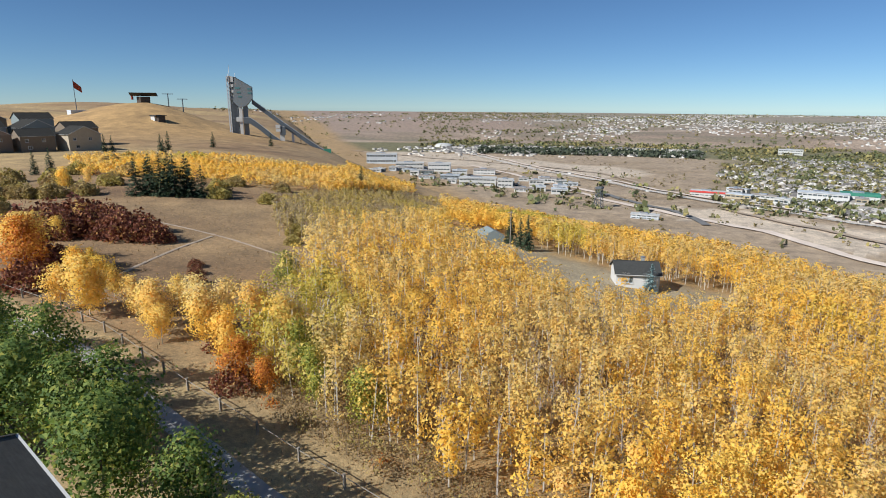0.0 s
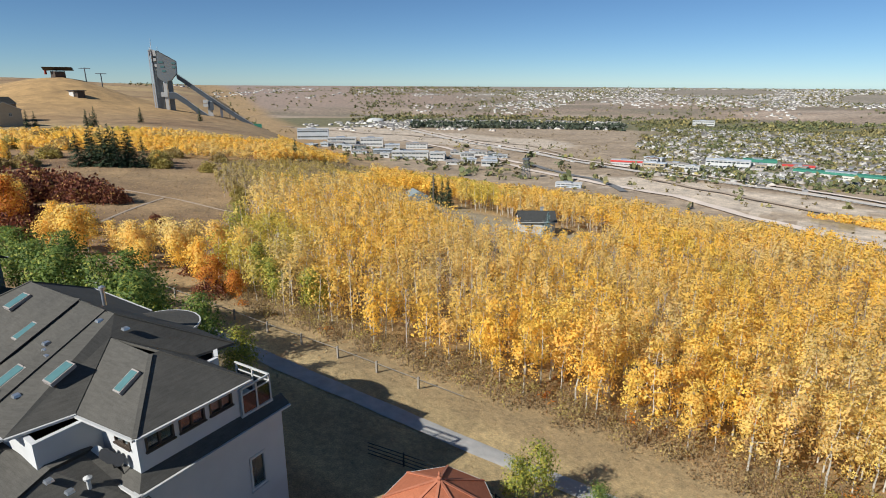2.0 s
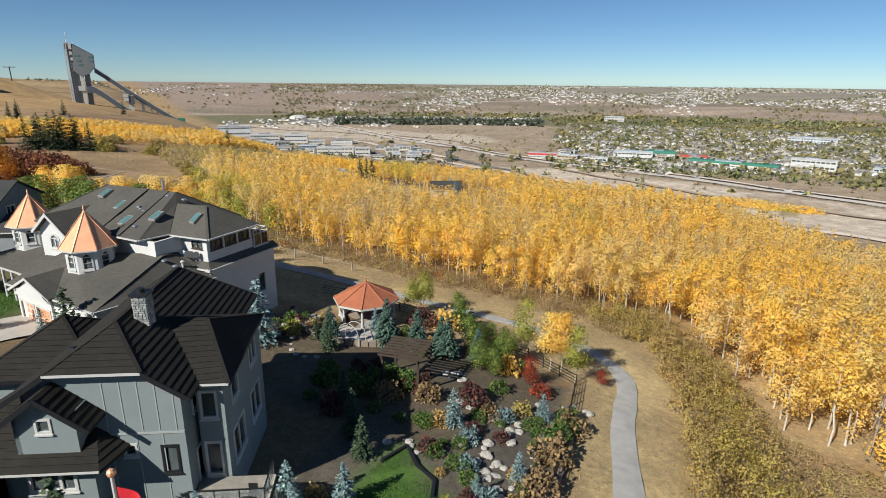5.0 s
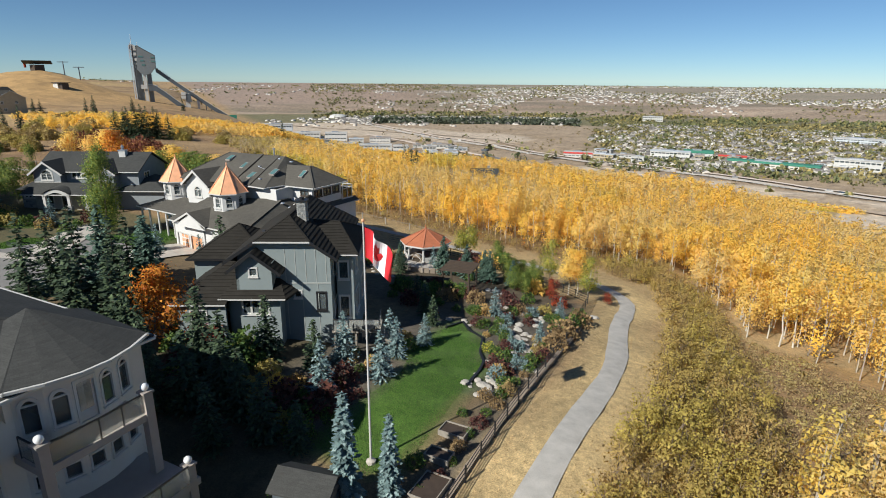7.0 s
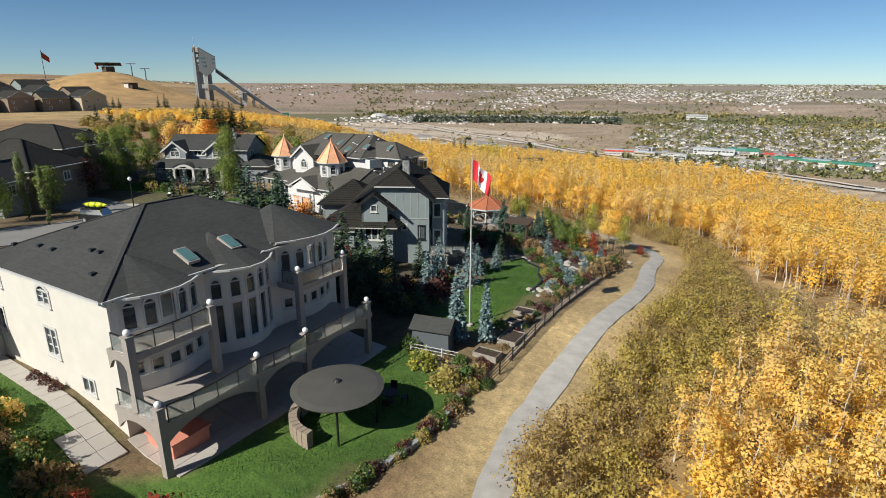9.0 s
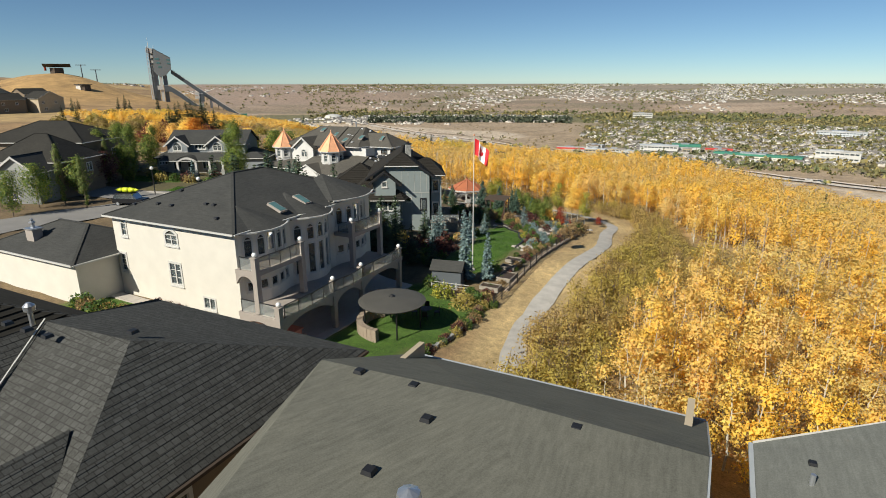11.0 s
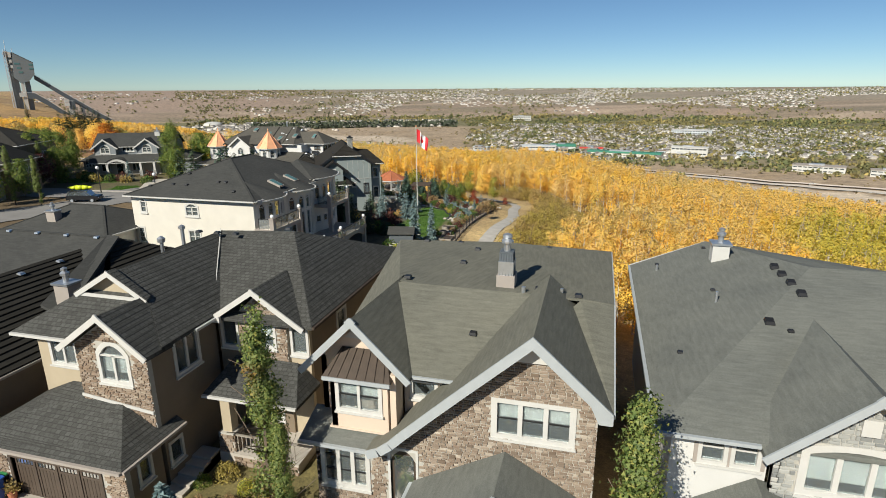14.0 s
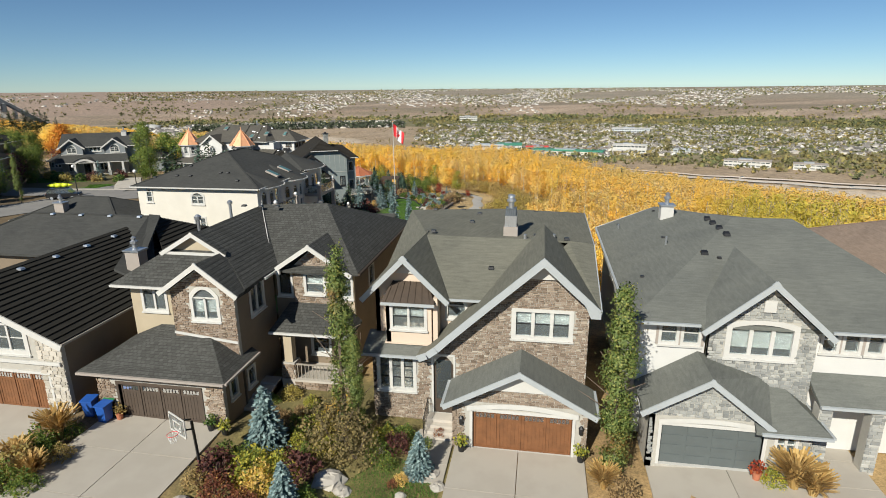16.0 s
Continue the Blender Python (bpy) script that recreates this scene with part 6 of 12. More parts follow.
# --- slate grey stone house ---
def slate_house():
    h = thing("house", (50, -78, 3.0), "white stucco and grey stone house with slate roof", "house")
    st = {"trim": M["white_trim"]}
    zg = 2.95
    T = M["grey_trim"]
    WS = M["white_stucco"]
    wall(h, (43.7, -85.3), (46.65, -85.3), zg, 9.1, WS, [W(0.95, 7.95, 0.7, 1.05, n=1, rows=1, blind=0.0), W(1.95, 7.95, 0.7, 1.05, rows=1)], style=st)
    for u in (0.72, 1.72, 2.72):
        f = Face((43.7, -85.3), (46.65, -85.3))
        g = Geo()
        f.box(g, u, u + 0.17, 7.85, 9.0, 0.0, 0.04)
        part("shutter", g, M["taupe_trim"], h)
    wall(h, (51.2, -85.3), (57.5, -85.3), zg, 9.1, WS, [W(0.45, 8.0, 0.6, 1.1, rows=1), W(1.35, 8.0, 0.6, 1.1, rows=1), W(2.3, 8.0, 0.6, 1.1, rows=1), W(4.6, 8.0, 0.9, 1.1, rows=1)], style=st, butt=0)
    f = Face((51.2, -85.3), (57.5, -85.3))
    for u in (1.14, 2.06):
        g = Geo()
        f.box(g, u, u + 0.13, 7.9, 9.05, 0.0, 0.04)
        part("shutter", g, M["taupe_trim"], h)
    wall(h, (43.7, -68.5), (43.7, -85.3), zg, 9.2, WS, [W(5, 7.4, 0.9, 1.3), W(11, 7.4, 0.9, 1.3)], style=st)
    wall(h, (57.5, -85.3), (57.5, -66), zg, 9.1, WS, style=st)
    wall(h, (57.5, -66), (43.7, -68.5), zg, 9.1, WS, style=st)
    ops = [W(0.85, 7.75, 2.75, 1.6, arch=0.22, n=3, rows=0, blind=0.75, fw=0.16, label="broad shallow-arched window with white trim")]
    f, out = gable_wall(h, 46.65, 51.2, -85.8, zg + 2.4, 9.1, 11.15, M["mortar"], ops, st)
    veneer(h, f[0], out, ops, M["stone_grey"], 13, row=(0.11, 0.19), wide=(0.13, 0.34), singles=120)
    part("vent_panel", Geo().box(48.75, -85.92, 9.95, 49.25, -85.84, 10.5), M["white_trim"], h)
    wall(h, (51.2, -85.8), (51.2, -85.3), zg + 2.4, 9.1, M["mortar"], style=st)
    wall(h, (46.65, -85.3), (46.65, -85.8), zg + 2.4, 9.1, M["mortar"], style=st)
    zz, zt = 9.05, 11.5
    roof(h, [[(46.25, -86.35, zz), (48.92, -86.35, zt), (48.92, -80.6, zt), (46.25, -84.9, zz)], [(51.6, -86.35, zz), (51.6, -84.9, zz), (48.92, -80.6, zt), (48.92, -86.35, zt)]], M["roof_slate"])
    rake_trim(h, (46.15, -86.35, zz), (48.92, -86.35, zt + 0.04), (51.7, -86.35, zz), T, 0.25)
    rh, rb, rc = (50.6, -74.5, 11.75), (47.4, -66.8, 10.75), (54.0, -74.5, 11.75)
    roof(h, [[(43.15, -85.85, 9.2), rh, rb, (43.1, -68.1, 9.3)], [(43.15, -85.85, 9.2), (58.0, -85.85, 9.2), rc, rh], [(58.0, -85.85, 9.2), (58.0, -65.5, 9.2), rc], [(58.0, -65.5, 9.2), (43.1, -68.1, 9.3), rb, rh, rc]], M["roof_slate"])
    gutters(h, [((43.15, -85.85, 9.2), (46.2, -85.85, 9.2)), ((51.7, -85.85, 9.2), (58.0, -85.85, 9.2)), ((43.1, -68.1, 9.3), (43.15, -85.85, 9.2))], T)
    boards(h, [((43.1, -68.1, 9.35), (47.4, -66.8, 10.75))], M["white_trim"], 0.06, 0.18)
    # garage wing with its gable and side hip
    gy = -87.7
    ops = [W(0.55, zg, 4.3, 2.05, kind="garage", mat=M["garage_grey"], trim=M["white_trim"], lights=False, n=4, rows=4, label="dark grey panelled garage door"), W(5.4, zg + 1.0, 0.75, 1.05, rows=1, n=2)]
    f = Face((44.0, gy), (50.8, gy))
    out = [(0, zg - 0.5), (6.8, zg - 0.5), (6.8, 5.35), (4.9, 5.35), (2.35, 7.3), (0, 5.9)]
    wall(h, (44.0, gy), (50.8, gy), zg, 7.3, M["mortar"], ops, outline=out, style=st, butt=0)
    veneer(h, f, [(0, zg), (6.8, zg)] + out[2:], [W(0.4, zg, 4.6, 2.4), ops[1]], M["stone_grey"], 14, row=(0.11, 0.19), wide=(0.13, 0.34), singles=90)
    g = Geo()
    for i in range(8):
        a, b = 0.4 + 0.575 * i, 0.4 + 0.575 * (i + 1)
        z1 = lambda u: zg + 2.1 + 0.2 * math.sin(math.pi * (u - 0.4) / 4.6)
        g.prism([f.at(a, z1(a), 0.05), f.at(b, z1(b), 0.05), f.at(b, z1(b) + 0.22, 0.05), f.at(a, z1(a) + 0.22, 0.05)], f.out * 0.05)
    part("arch_trim", g, M["white_trim"], h)
    wall(h, (50.8, gy), (50.8, -85.3), zg - 0.5, 5.35, M["mortar"], style=st)
    wall(h, (44.0, -85.3), (44.0, gy), zg - 0.5, 5.9, M["mortar"], style=st)
    top = (46.35, gy - 0.4, 7.6)
    roof(h, [[(43.6, gy - 0.4, 5.85), top, (46.35, -85.35, 7.6), (43.6, -85.35, 5.85)], [(48.95, gy - 0.4, 5.5), (49.6, -85.35, 6.5), (48.0, -85.35, 7.1), (46.35, -85.35, 7.6), top], [(48.3, gy - 0.55, 5.35), (51.3, gy - 0.55, 5.35), (50.2, -85.85, 6.2), (48.6, -85.85, 6.4)], [(51.3, gy - 0.55, 5.35), (51.3, -84.5, 5.35), (50.2, -85.85, 6.2)]], M["roof_slate"])
    rake_trim(h, (43.5, gy - 0.4, 5.8), top, (49.1, gy - 0.4, 5.45), T, 0.25)
    gutters(h, [((48.5, gy - 0.55, 5.35), (51.3, gy - 0.55, 5.35)), ((51.3, gy - 0.55, 5.35), (51.3, -84.6, 5.35))], T)
    # porch on the far side
    roof(h, [[(51.2, -87.0, 6.15), (58.0, -87.0, 6.15), (58.0, -85.3, 6.9), (51.2, -85.3, 6.9)]], M["roof_slate"])
    gutters(h, [((51.2, -87.0, 6.15), (58.0, -87.0, 6.15))], T)
    for x in (51.5, 53.6):
        part("pier", Geo().box(x - 0.28, -86.95, zg - 0.3, x + 0.28, -86.4, 6.0), M["mortar"], h)
        ff = Face((x - 0.28, -86.95), (x + 0.28, -86.95))
        veneer(h, ff, [(0, zg), (0.56, zg), (0.56, 6.0), (0, 6.0)], [], M["stone_grey"], int(x * 3))
    # chimney and roof vents
    ch = chimney(h, 47.5, -70.5, 10.6, 11.6, 0.85, 0.8, M["white_trim"])
    for x, y, z in ((49.36, -73.7, 11.4), (49.4, -74.8, 11.38), (49.45, -76.0, 11.37), (49.6, -77.0, 11.24), (47.85, -79.3, 10.7), (49.8, -80.8, 10.38)):
        roof_vent(h, x, y, z, s=0.85, pitch=(0.0, 0.2))
    for x, y, z in ((46.5, -75.0, 10.42), (48.5, -79.8, 10.6), (44.4, -80.8, 9.66), (44.5, -69.3, 9.8), (47.1, -68.2, 10.68)):
        roof_vent(h, x, y, z, s=0.5)
    part("vent_pipe", Geo().tube((44.4, -70.2, 9.6), (44.4, -70.2, 10.05), 0.07).tube((46.4, -76.4, 10.3), (46.4, -76.4, 10.85), 0.06), M["galv"], h)
    return h


slate_house()
# --- cream house with curved balconies ---
def globe_post(parent, x, y, z0, z1, w=0.42, mat=None):
    p = part("column", Geo().box(x - w / 2, y - w / 2, z0, x + w / 2, y + w / 2, z1), mat or M["taupe_trim"], parent)
    part("column_cap", Geo().box(x - w / 2 - 0.06, y - w / 2 - 0.06, z1, x + w / 2 + 0.06, y + w / 2 + 0.06, z1 + 0.1), mat or M["taupe_trim"], p)
    part("globe_lamp", Geo().ball((x, y, z1 + 0.28), 0.19, 12), M["lamp_globe"], p, "white globe lamp", smooth=True)
    return p


def glass_rail(parent, pts, z):
    """Metal rail with glass infill along a line."""
    for (xa, ya), (xb, yb) in zip(pts, pts[1:]):
        part("top_rail", Geo().beam((xa, ya, z + 1.0), (xb, yb, z + 1.0), 0.07, 0.06), M["black_metal"], parent)
        n = max(1, round(math.hypot(xb - xa, yb - ya) / 1.4))
        for i in range(n):
            a, b = i / n, (i + 1) / n
            p, q = (xa + (xb - xa) * a, ya + (yb - ya) * a), (xa + (xb - xa) * b, ya + (yb - ya) * b)
            part("baluster", Geo().beam((*p, z), (*p, z + 1.0), 0.05, 0.05), M["black_metal"], parent)
            gl = part("glass_panel", Geo().beam((p[0], p[1], z + 0.5), (q[0], q[1], z + 0.5), 0.02, 0.86), M["rail_glass"], parent)
            gl.visible_shadow = False


def bow(x, y0, y1, out, n=5):
    """Corners of a bowed wall bulging east, from south to north."""
    return [(x + out * math.sin(math.pi * (i / n) * 0.8 + 0.314) - out * math.sin(0.314), y0 + (y1 - y0) * i / n) for i in range(n + 1)]


def balcony_house():
    h = thing("house", (3, -48, 0.8), "cream stucco house with curved balconies and charcoal roof", "house")
    st = {"trim": M["white_trim"]}
    # T is a taupe with the garden side's shade in its colour
    C, T = M["cream"], M["taupe_trim"]
    zg, ze = 0.6, 9.75
    ops = [W(6.35, 7.95, 1.35, 1.15, arch=0.35, n=2, rows=1, fw=0.13, label="arched white window"), W(6.4, 4.6, 1.25, 1.8, n=2, rows=2, fw=0.13), W(9.9, 3.1, 1.2, 0.9, n=2), W(1.1, 8.05, 0.55, 1.3, arch=0.25, rows=1, fw=0.13), W(0.1 + 0.3, 4.9, 0.65, 1.5, rows=2, fw=0.13)]
    wall(h, (-4.2, -57.4), (9.7, -57.4), zg - 1, ze, C, ops, style=st)
    wall(h, (-4.2, -40), (-4.2, -57.4), zg - 1, ze, C, style=st)
    wall(h, (9.7, -39.8), (-4.2, -40), zg - 1, ze, C, style=st)
    wall(h, (9.7, -57.4), (9.7, -39.8), zg - 1, 3.7, C, [W(2, 1.0, 2.2, 2.1, n=2), W(7, 1.0, 2.4, 2.1, n=2), W(12, 1.0, 2.2, 2.1, n=2)], style=st)
    # bowed fronts on the garden side
    segs = [(9.7, -57.15)] + bow(9.7, -56.9, -52.0, 1.1) + [(9.7, -51.7)]
    mid = bow(9.7, -51.5, -46.4, 1.6)
    far = [(9.7, -46.1)] + bow(9.7, -45.6, -40.5, 1.1) + [(9.7, -39.8)]
    for k, pts in enumerate((segs, mid, far)):
        for i, (p, q) in enumerate(zip(pts, pts[1:])):
            ln = math.hypot(q[0] - p[0], q[1] - p[1])
            if ln < 0.06:
                continue
            u = (ln - 0.62) / 2
            o = []
            if ln > 0.8:
                if k == 1:
                    o = [W(u, 4.5, 0.62, 2.7, fw=0.08, sill=False), W(u, 7.5, 0.62, 1.35, arch=0.3, fw=0.08, sill=False)]
                elif i == 3:
                    o = [W(u - 0.1, 7.3, 0.8, 2.0, arch=0.2, kind="door", mat=M["white_trim"]), W(u, 4.9, 0.62, 0.7, fw=0.07)]
                else:
                    o = [W(u, 7.6, 0.62, 1.6, arch=0.28, fw=0.08), W(u, 4.9, 0.62, 0.7, fw=0.07)]
            wall(h, p, q, 3.7, 9.95 if k == 2 else ze, C, o, style=st, butt=0)
    wall(h, (9.7, -51.7), (9.7, -51.5), 3.7, ze, C, butt=0)
    wall(h, (9.7, -46.4), (9.7, -46.1), 3.7, ze, C, [], butt=0)
    # roof
    R = M["roof_char"]
    polys = hip(-4.2, 9.7, -57.4, -39.8, ze, 0.40, 0.45)
    roof(h, polys, R)
    hip_caps(h, polys, R)
    gutters(h, eave_lines(polys), M["white_trim"])
    for y0, y1, o, z, rise in ((-57.2, -51.9, 1.5, 9.62, 1.35), (-51.6, -46.3, 2.1, 9.55, 1.5), (-46.0, -39.6, 1.5, 10.0, 1.75)):
        pts = [(10.05, y0)] + bow(10.05, y0 + 0.1, y1 - 0.1, o) + [(10.05, y1)]
        apex = (7.2 if rise < 1.7 else 6.4, (y0 + y1) / 2, z + rise)
        back = [(apex[0] - 1, y0 + 0.6, z + rise * 0.72), (apex[0] - 1, y1 - 0.6, z + rise * 0.72)]
        for p, q in zip(pts, pts[1:]):
            roof(h, [[(*p, z), (*q, z), apex]], R)
            if math.hypot(q[0] - p[0], q[1] - p[1]) > 0.06:
                gutters(h, [((*p, z), (*q, z))], M["white_trim"])
        roof(h, [[(5.2, y0, z + (0.05 if rise < 1.7 else 0.0) + 0.3), (*pts[0], z), apex], [(*pts[-1], z), (5.2, y1, z + 0.3), apex]], R)
    part("cheek_wall", Geo().prism([(6.0, -46.0, 9.9), (10.0, -46.0, 8.6), (10.0, -46.0, 9.95), (6.0, -46.0, 10.2)], (0, 0.15, 0)), C, h)
    skylight(h, (8.9, -51.9, 10.42), (0, 1, 0), (-1, 0, 0.42), 0.8, 1.5)
    skylight(h, (8.8, -48.7, 10.46), (0, 1, 0), (-1, 0, 0.42), 0.8, 1.5)
    for x, y, z in ((-2.8, -56.1, 10.43), (-0.4, -55.7, 10.6), (1.2, -55.7, 10.6), (4.4, -55.0, 10.88), (5.25, -55.0, 10.88), (0.1, -53.7, 11.4), (7.1, -56.5, 10.3), (1.8, -50, 12.4), (1.8, -48.6, 12.4), (1.8, -47.2, 12.4), (1.8, -45.8, 12.4)):
        roof_vent(h, x, y, z, s=0.8)
    # upper balconies
    for ya, yb in ((-57.9, -52.7), (-46.0, -41.2)):
        part("balcony_floor", Geo().box(9.95, ya, 6.75, 12.0, yb, 7.1), T, h, "upper balcony slab with rendered edge")
        globe_post(h, 11.8, ya + 0.2, 3.9, 8.1), globe_post(h, 11.85, yb - 0.1, 3.9, 8.1)
        glass_rail(h, [(10.4, ya + 0.1), (11.7, ya + 0.1)], 7.1)
        glass_rail(h, [(11.9, ya + 0.4), (12.0, (ya + yb) / 2), (11.9, yb - 0.3)], 7.1)
    # lower balcony
    part("balcony_floor", Geo().box(9.95, -58.0, 3.45, 13.95, -40.6, 3.8), T, h, "lower balcony slab with rendered edge")
    ys = [-57.8, -51.45, -47.4, -41.0]
    for y in ys:
        globe_post(h, 13.75, y, zg - 0.8, 4.65)
    edge = [(14.0, -57.5), (14.15, -54.6), (14.0, -51.7), (14.35, -49.4), (14.0, -47.6), (14.1, -44.2), (14.0, -41.2)]
    glass_rail(h, edge, 3.8)
    glass_rail(h, [(10.2, -57.85), (13.5, -57.85)], 3.8)
    for ya, yb in zip(ys, ys[1:]):
        # arched beams between the columns
        f = Face((13.85, ya + 0.2), (13.85, yb - 0.2))
        k = 10
        low = [(f.length * i / k, 3.45 - 0.15 - 0.75 * abs(2 * i / k - 1) ** 2.5) for i in range(k + 1)]
        g = Geo()
        slab(g, f, low + [(f.length, 3.5), (0, 3.5)], [], -0.25, 0)
        part("arch", g, T, h)
    f = Face((10.0, -57.98), (13.6, -57.98))
    k = 10
    g = Geo()
    slab(g, f, [(f.length * i / k, 3.45 - 0.15 - 0.9 * abs(2 * i / k - 1) ** 2.5) for i in range(k + 1)] + [(f.length, 3.5), (0, 3.5)], [], -0.2, 0)
    part("arch", g, T, h)
    f = Face((9.95, -57.88), (11.7, -57.88))
    g = Geo()
    slab(g, f, [(f.length * i / k, 6.75 - 0.1 - 0.7 * abs(2 * i / k - 1) ** 2.5) for i in range(k + 1)] + [(f.length, 6.8), (0, 6.8)], [], -0.2, 0)
    part("arch", g, T, h)
    return h


balcony_house()


# --- black roofed grey house, turned a little to the street ---
def clipped_gable_house():
    h = thing("house", (0, 0, 0), "grey stucco house with black roof and clipped gable", "house")
    st = {"trim": M["white_trim"]}
    S, L, R = M["grey_stucco"], M["grey_stucco_light"], M["roof_black"]
    zg = 1.6
    wall(h, (-8.2, 0), (0, 0), zg - 3, 9.0, S, [W(6.9, 3.9, 0.75, 1.5, trim=M["black_metal"]), W(4.9, 5.0, 0.55, 0.55)], outline=[(0, zg - 3), (8.2, zg - 3), (8.2, 8.75), (6.4, 9.75), (1.9, 9.75), (0, 8.7)], style=st, butt=0)
    f = Face((-8.2, 0), (0, 0))
    for u in (4.2, 5.1, 6.0, 6.9, 7.8):
        g = Geo()
        f.box(g, u - 0.03, u + 0.03, 6.35, 9.2, 0.0, 0.025)
        part("batten", g, L, h)
    for u in (4.2, 5.6, 7.0):
        g = Geo()
        f.box(g, u - 0.03, u + 0.03, zg, 6.2, 0.0, 0.025)
        part("batten", g, L, h)
    g = Geo()
    f.box(g, 3.2, 8.2, 6.2, 6.3, 0.0, 0.05)
    part("band", g, L, h)
    wall(h, (0, 0), (0, 13.5), zg - 3, 8.6, S, [W(1.2, 2.2, 1.8, 2.1, n=2), W(1.4, 6.6, 1.2, 1.4), W(6.0, 2.4, 2.0, 2.0, n=3), W(6.4, 6.6, 1.4, 1.5, n=2)], style=st)
    wall(h, (0, 13.5), (-8.2, 13.5), zg - 3, 8.6, S, style=st)
    wall(h, (-8.2, 13.5), (-8.2, 0), zg - 3, 8.6, S, style=st)
    # clipped gable roof
    rz, re = 11.45, 9.95
    mr = [[(-6.5, -0.55, re), (-1.6, -0.55, re), (-4.05, 2.4, rz)], [(-1.6, -0.55, re), (0.75, -0.55, 8.45), (0.75, 14.0, 8.45), (-4.05, 11.6, rz), (-4.05, 2.4, rz)], [(-9.3, -0.55, 8.2), (-6.5, -0.55, re), (-4.05, 2.4, rz), (-4.05, 11.6, rz), (-9.3, 14.0, 8.2)], [(0.75, 14.0, 8.45), (-9.3, 14.0, 8.2), (-4.05, 11.6, rz)]]
    roof(h, mr, R)
    hip_caps(h, mr, R)
    boards(h, [((-6.5, -0.58, re), (-1.6, -0.58, re))], M["white_trim"], 0.08, 0.12, "gutter", 0.05)
    boards(h, [((-1.6, -0.58, re), (0.75, -0.58, 8.45)), ((-9.3, -0.58, 8.2), (-6.5, -0.58, re))], M["black_metal"], 0.06, 0.26)
    # hipped wing towards the garden
    wg = [[(0.75, 0.84, 8.45), (2.35, 0.84, 8.45), (0.0, 5.2, 10.3), (-2.5, 5.2, 10.48)], [(2.35, 0.84, 8.45), (2.05, 10.3, 8.45), (0.0, 5.2, 10.3)], [(2.05, 10.3, 8.45), (0.75, 10.3, 8.45), (-2.5, 5.2, 10.48), (0.0, 5.2, 10.3)]]
    roof(h, wg, R)
    hip_caps(h, wg, R)
    boards(h, [((0.7, 0.8, 8.47), (2.35, 0.8, 8.47))], M["white_trim"], 0.08, 0.1, "gutter", 0.05)
    boards(h, [((2.4, 0.84, 8.45), (2.1, 10.3, 8.45))], M["black_metal"], 0.08, 0.12, "gutter", 0.05)
    wall(h, (0.02, 1.35), (1.8, 1.35), zg - 3, 8.4, S, [W(0.5, 2.6, 0.8, 2.0), W(0.5, 6.2, 0.8, 1.5)], style=st)
    wall(h, (1.8, 1.35), (1.8, 9.8), zg - 3, 8.4, S, [W(1.0, 2.6, 2.2, 2.0, n=2), W(5.0, 2.6, 2.2, 2.0, n=2), W(1.4, 6.3, 1.2, 1.5), W(5.4, 6.3, 1.6, 1.5, n=2)], style=st)
    wall(h, (1.8, 9.8), (0.02, 9.8), zg - 3, 8.4, S, style=st)
    # dormer and lower front
    wall(h, (-8.0, -1.2), (-4.9, -1.2), 5.9, 8.3, S, [W(1.2, 7.3, 0.62, 0.62)], outline=[(0, 5.9), (3.1, 5.9), (3.1, 8.2), (1.55, 9.2), (0, 8.2)], style=st, butt=0)
    wall(h, (-4.9, -1.2), (-4.9, 0.1), 5.9, 8.3, S), wall(h, (-8.0, 0.1), (-8.0, -1.2), 5.9, 8.3, S)
    roof(h, [[(-8.7, -1.7, 7.75), (-6.45, -1.7, 9.35), (-6.45, 1.2, 9.35), (-8.7, 1.2, 7.75)], [(-4.0, -1.7, 7.55), (-4.0, 0.0, 7.55), (-6.45, 1.0, 9.35), (-6.45, -1.7, 9.35)]], R)
    boards(h, [((-8.7, -1.72, 7.75), (-6.45, -1.72, 9.35)), ((-6.45, -1.72, 9.35), (-4.0, -1.72, 7.55))], M["black_metal"], 0.06, 0.26)
    wall(h, (-8.8, -1.4), (-4.3, -1.4), zg - 3, 5.7, S, [W(1.2, 4.1, 2.3, 1.35, n=3, fw=0.1)], style=st, butt=0)
    wall(h, (-4.3, -1.4), (-4.3, 0.0), zg - 3, 5.7, S), wall(h, (-8.8, 1.0), (-8.8, -1.4), zg - 3, 5.7, S)
    roof(h, [[(-9.4, -2.1, 5.6), (-3.6, -2.1, 5.6), (-4.6, 0.0, 6.7), (-8.2, 0.0, 6.7)], [(-3.6, -2.1, 5.6), (-3.0, 0.0, 5.6), (-4.6, 0.0, 6.7)], [(-13.5, -2.6, 5.3), (-8.6, -2.6, 5.3), (-8.2, 1.8, 7.6), (-9.6, 1.8, 7.6)], [(-13.5, 6, 5.3), (-13.5, -2.6, 5.3), (-9.6, 1.8, 7.6), (-9.6, 6, 7.6)]], R)
    boards(h, [((-9.4, -2.13, 5.62), (-3.6, -2.13, 5.62)), ((-13.5, -2.63, 5.32), (-8.6, -2.63, 5.32))], M["white_trim"], 0.08, 0.1, "gutter", 0.05)
    # garage wing towards the street
    wall(h, (-13, -2.2), (-8.8, -2.2), zg - 3, 5.3, S, [W(1.2, 3.6, 1.3, 1.1, n=2)], style=st, butt=0)
    wall(h, (-13, 6), (-13, -2.2), zg - 3, 5.3, S)
    W3 = hip(-14.5, -7.5, 5.5, 12.5, 6.9, 0.6, 0.5)
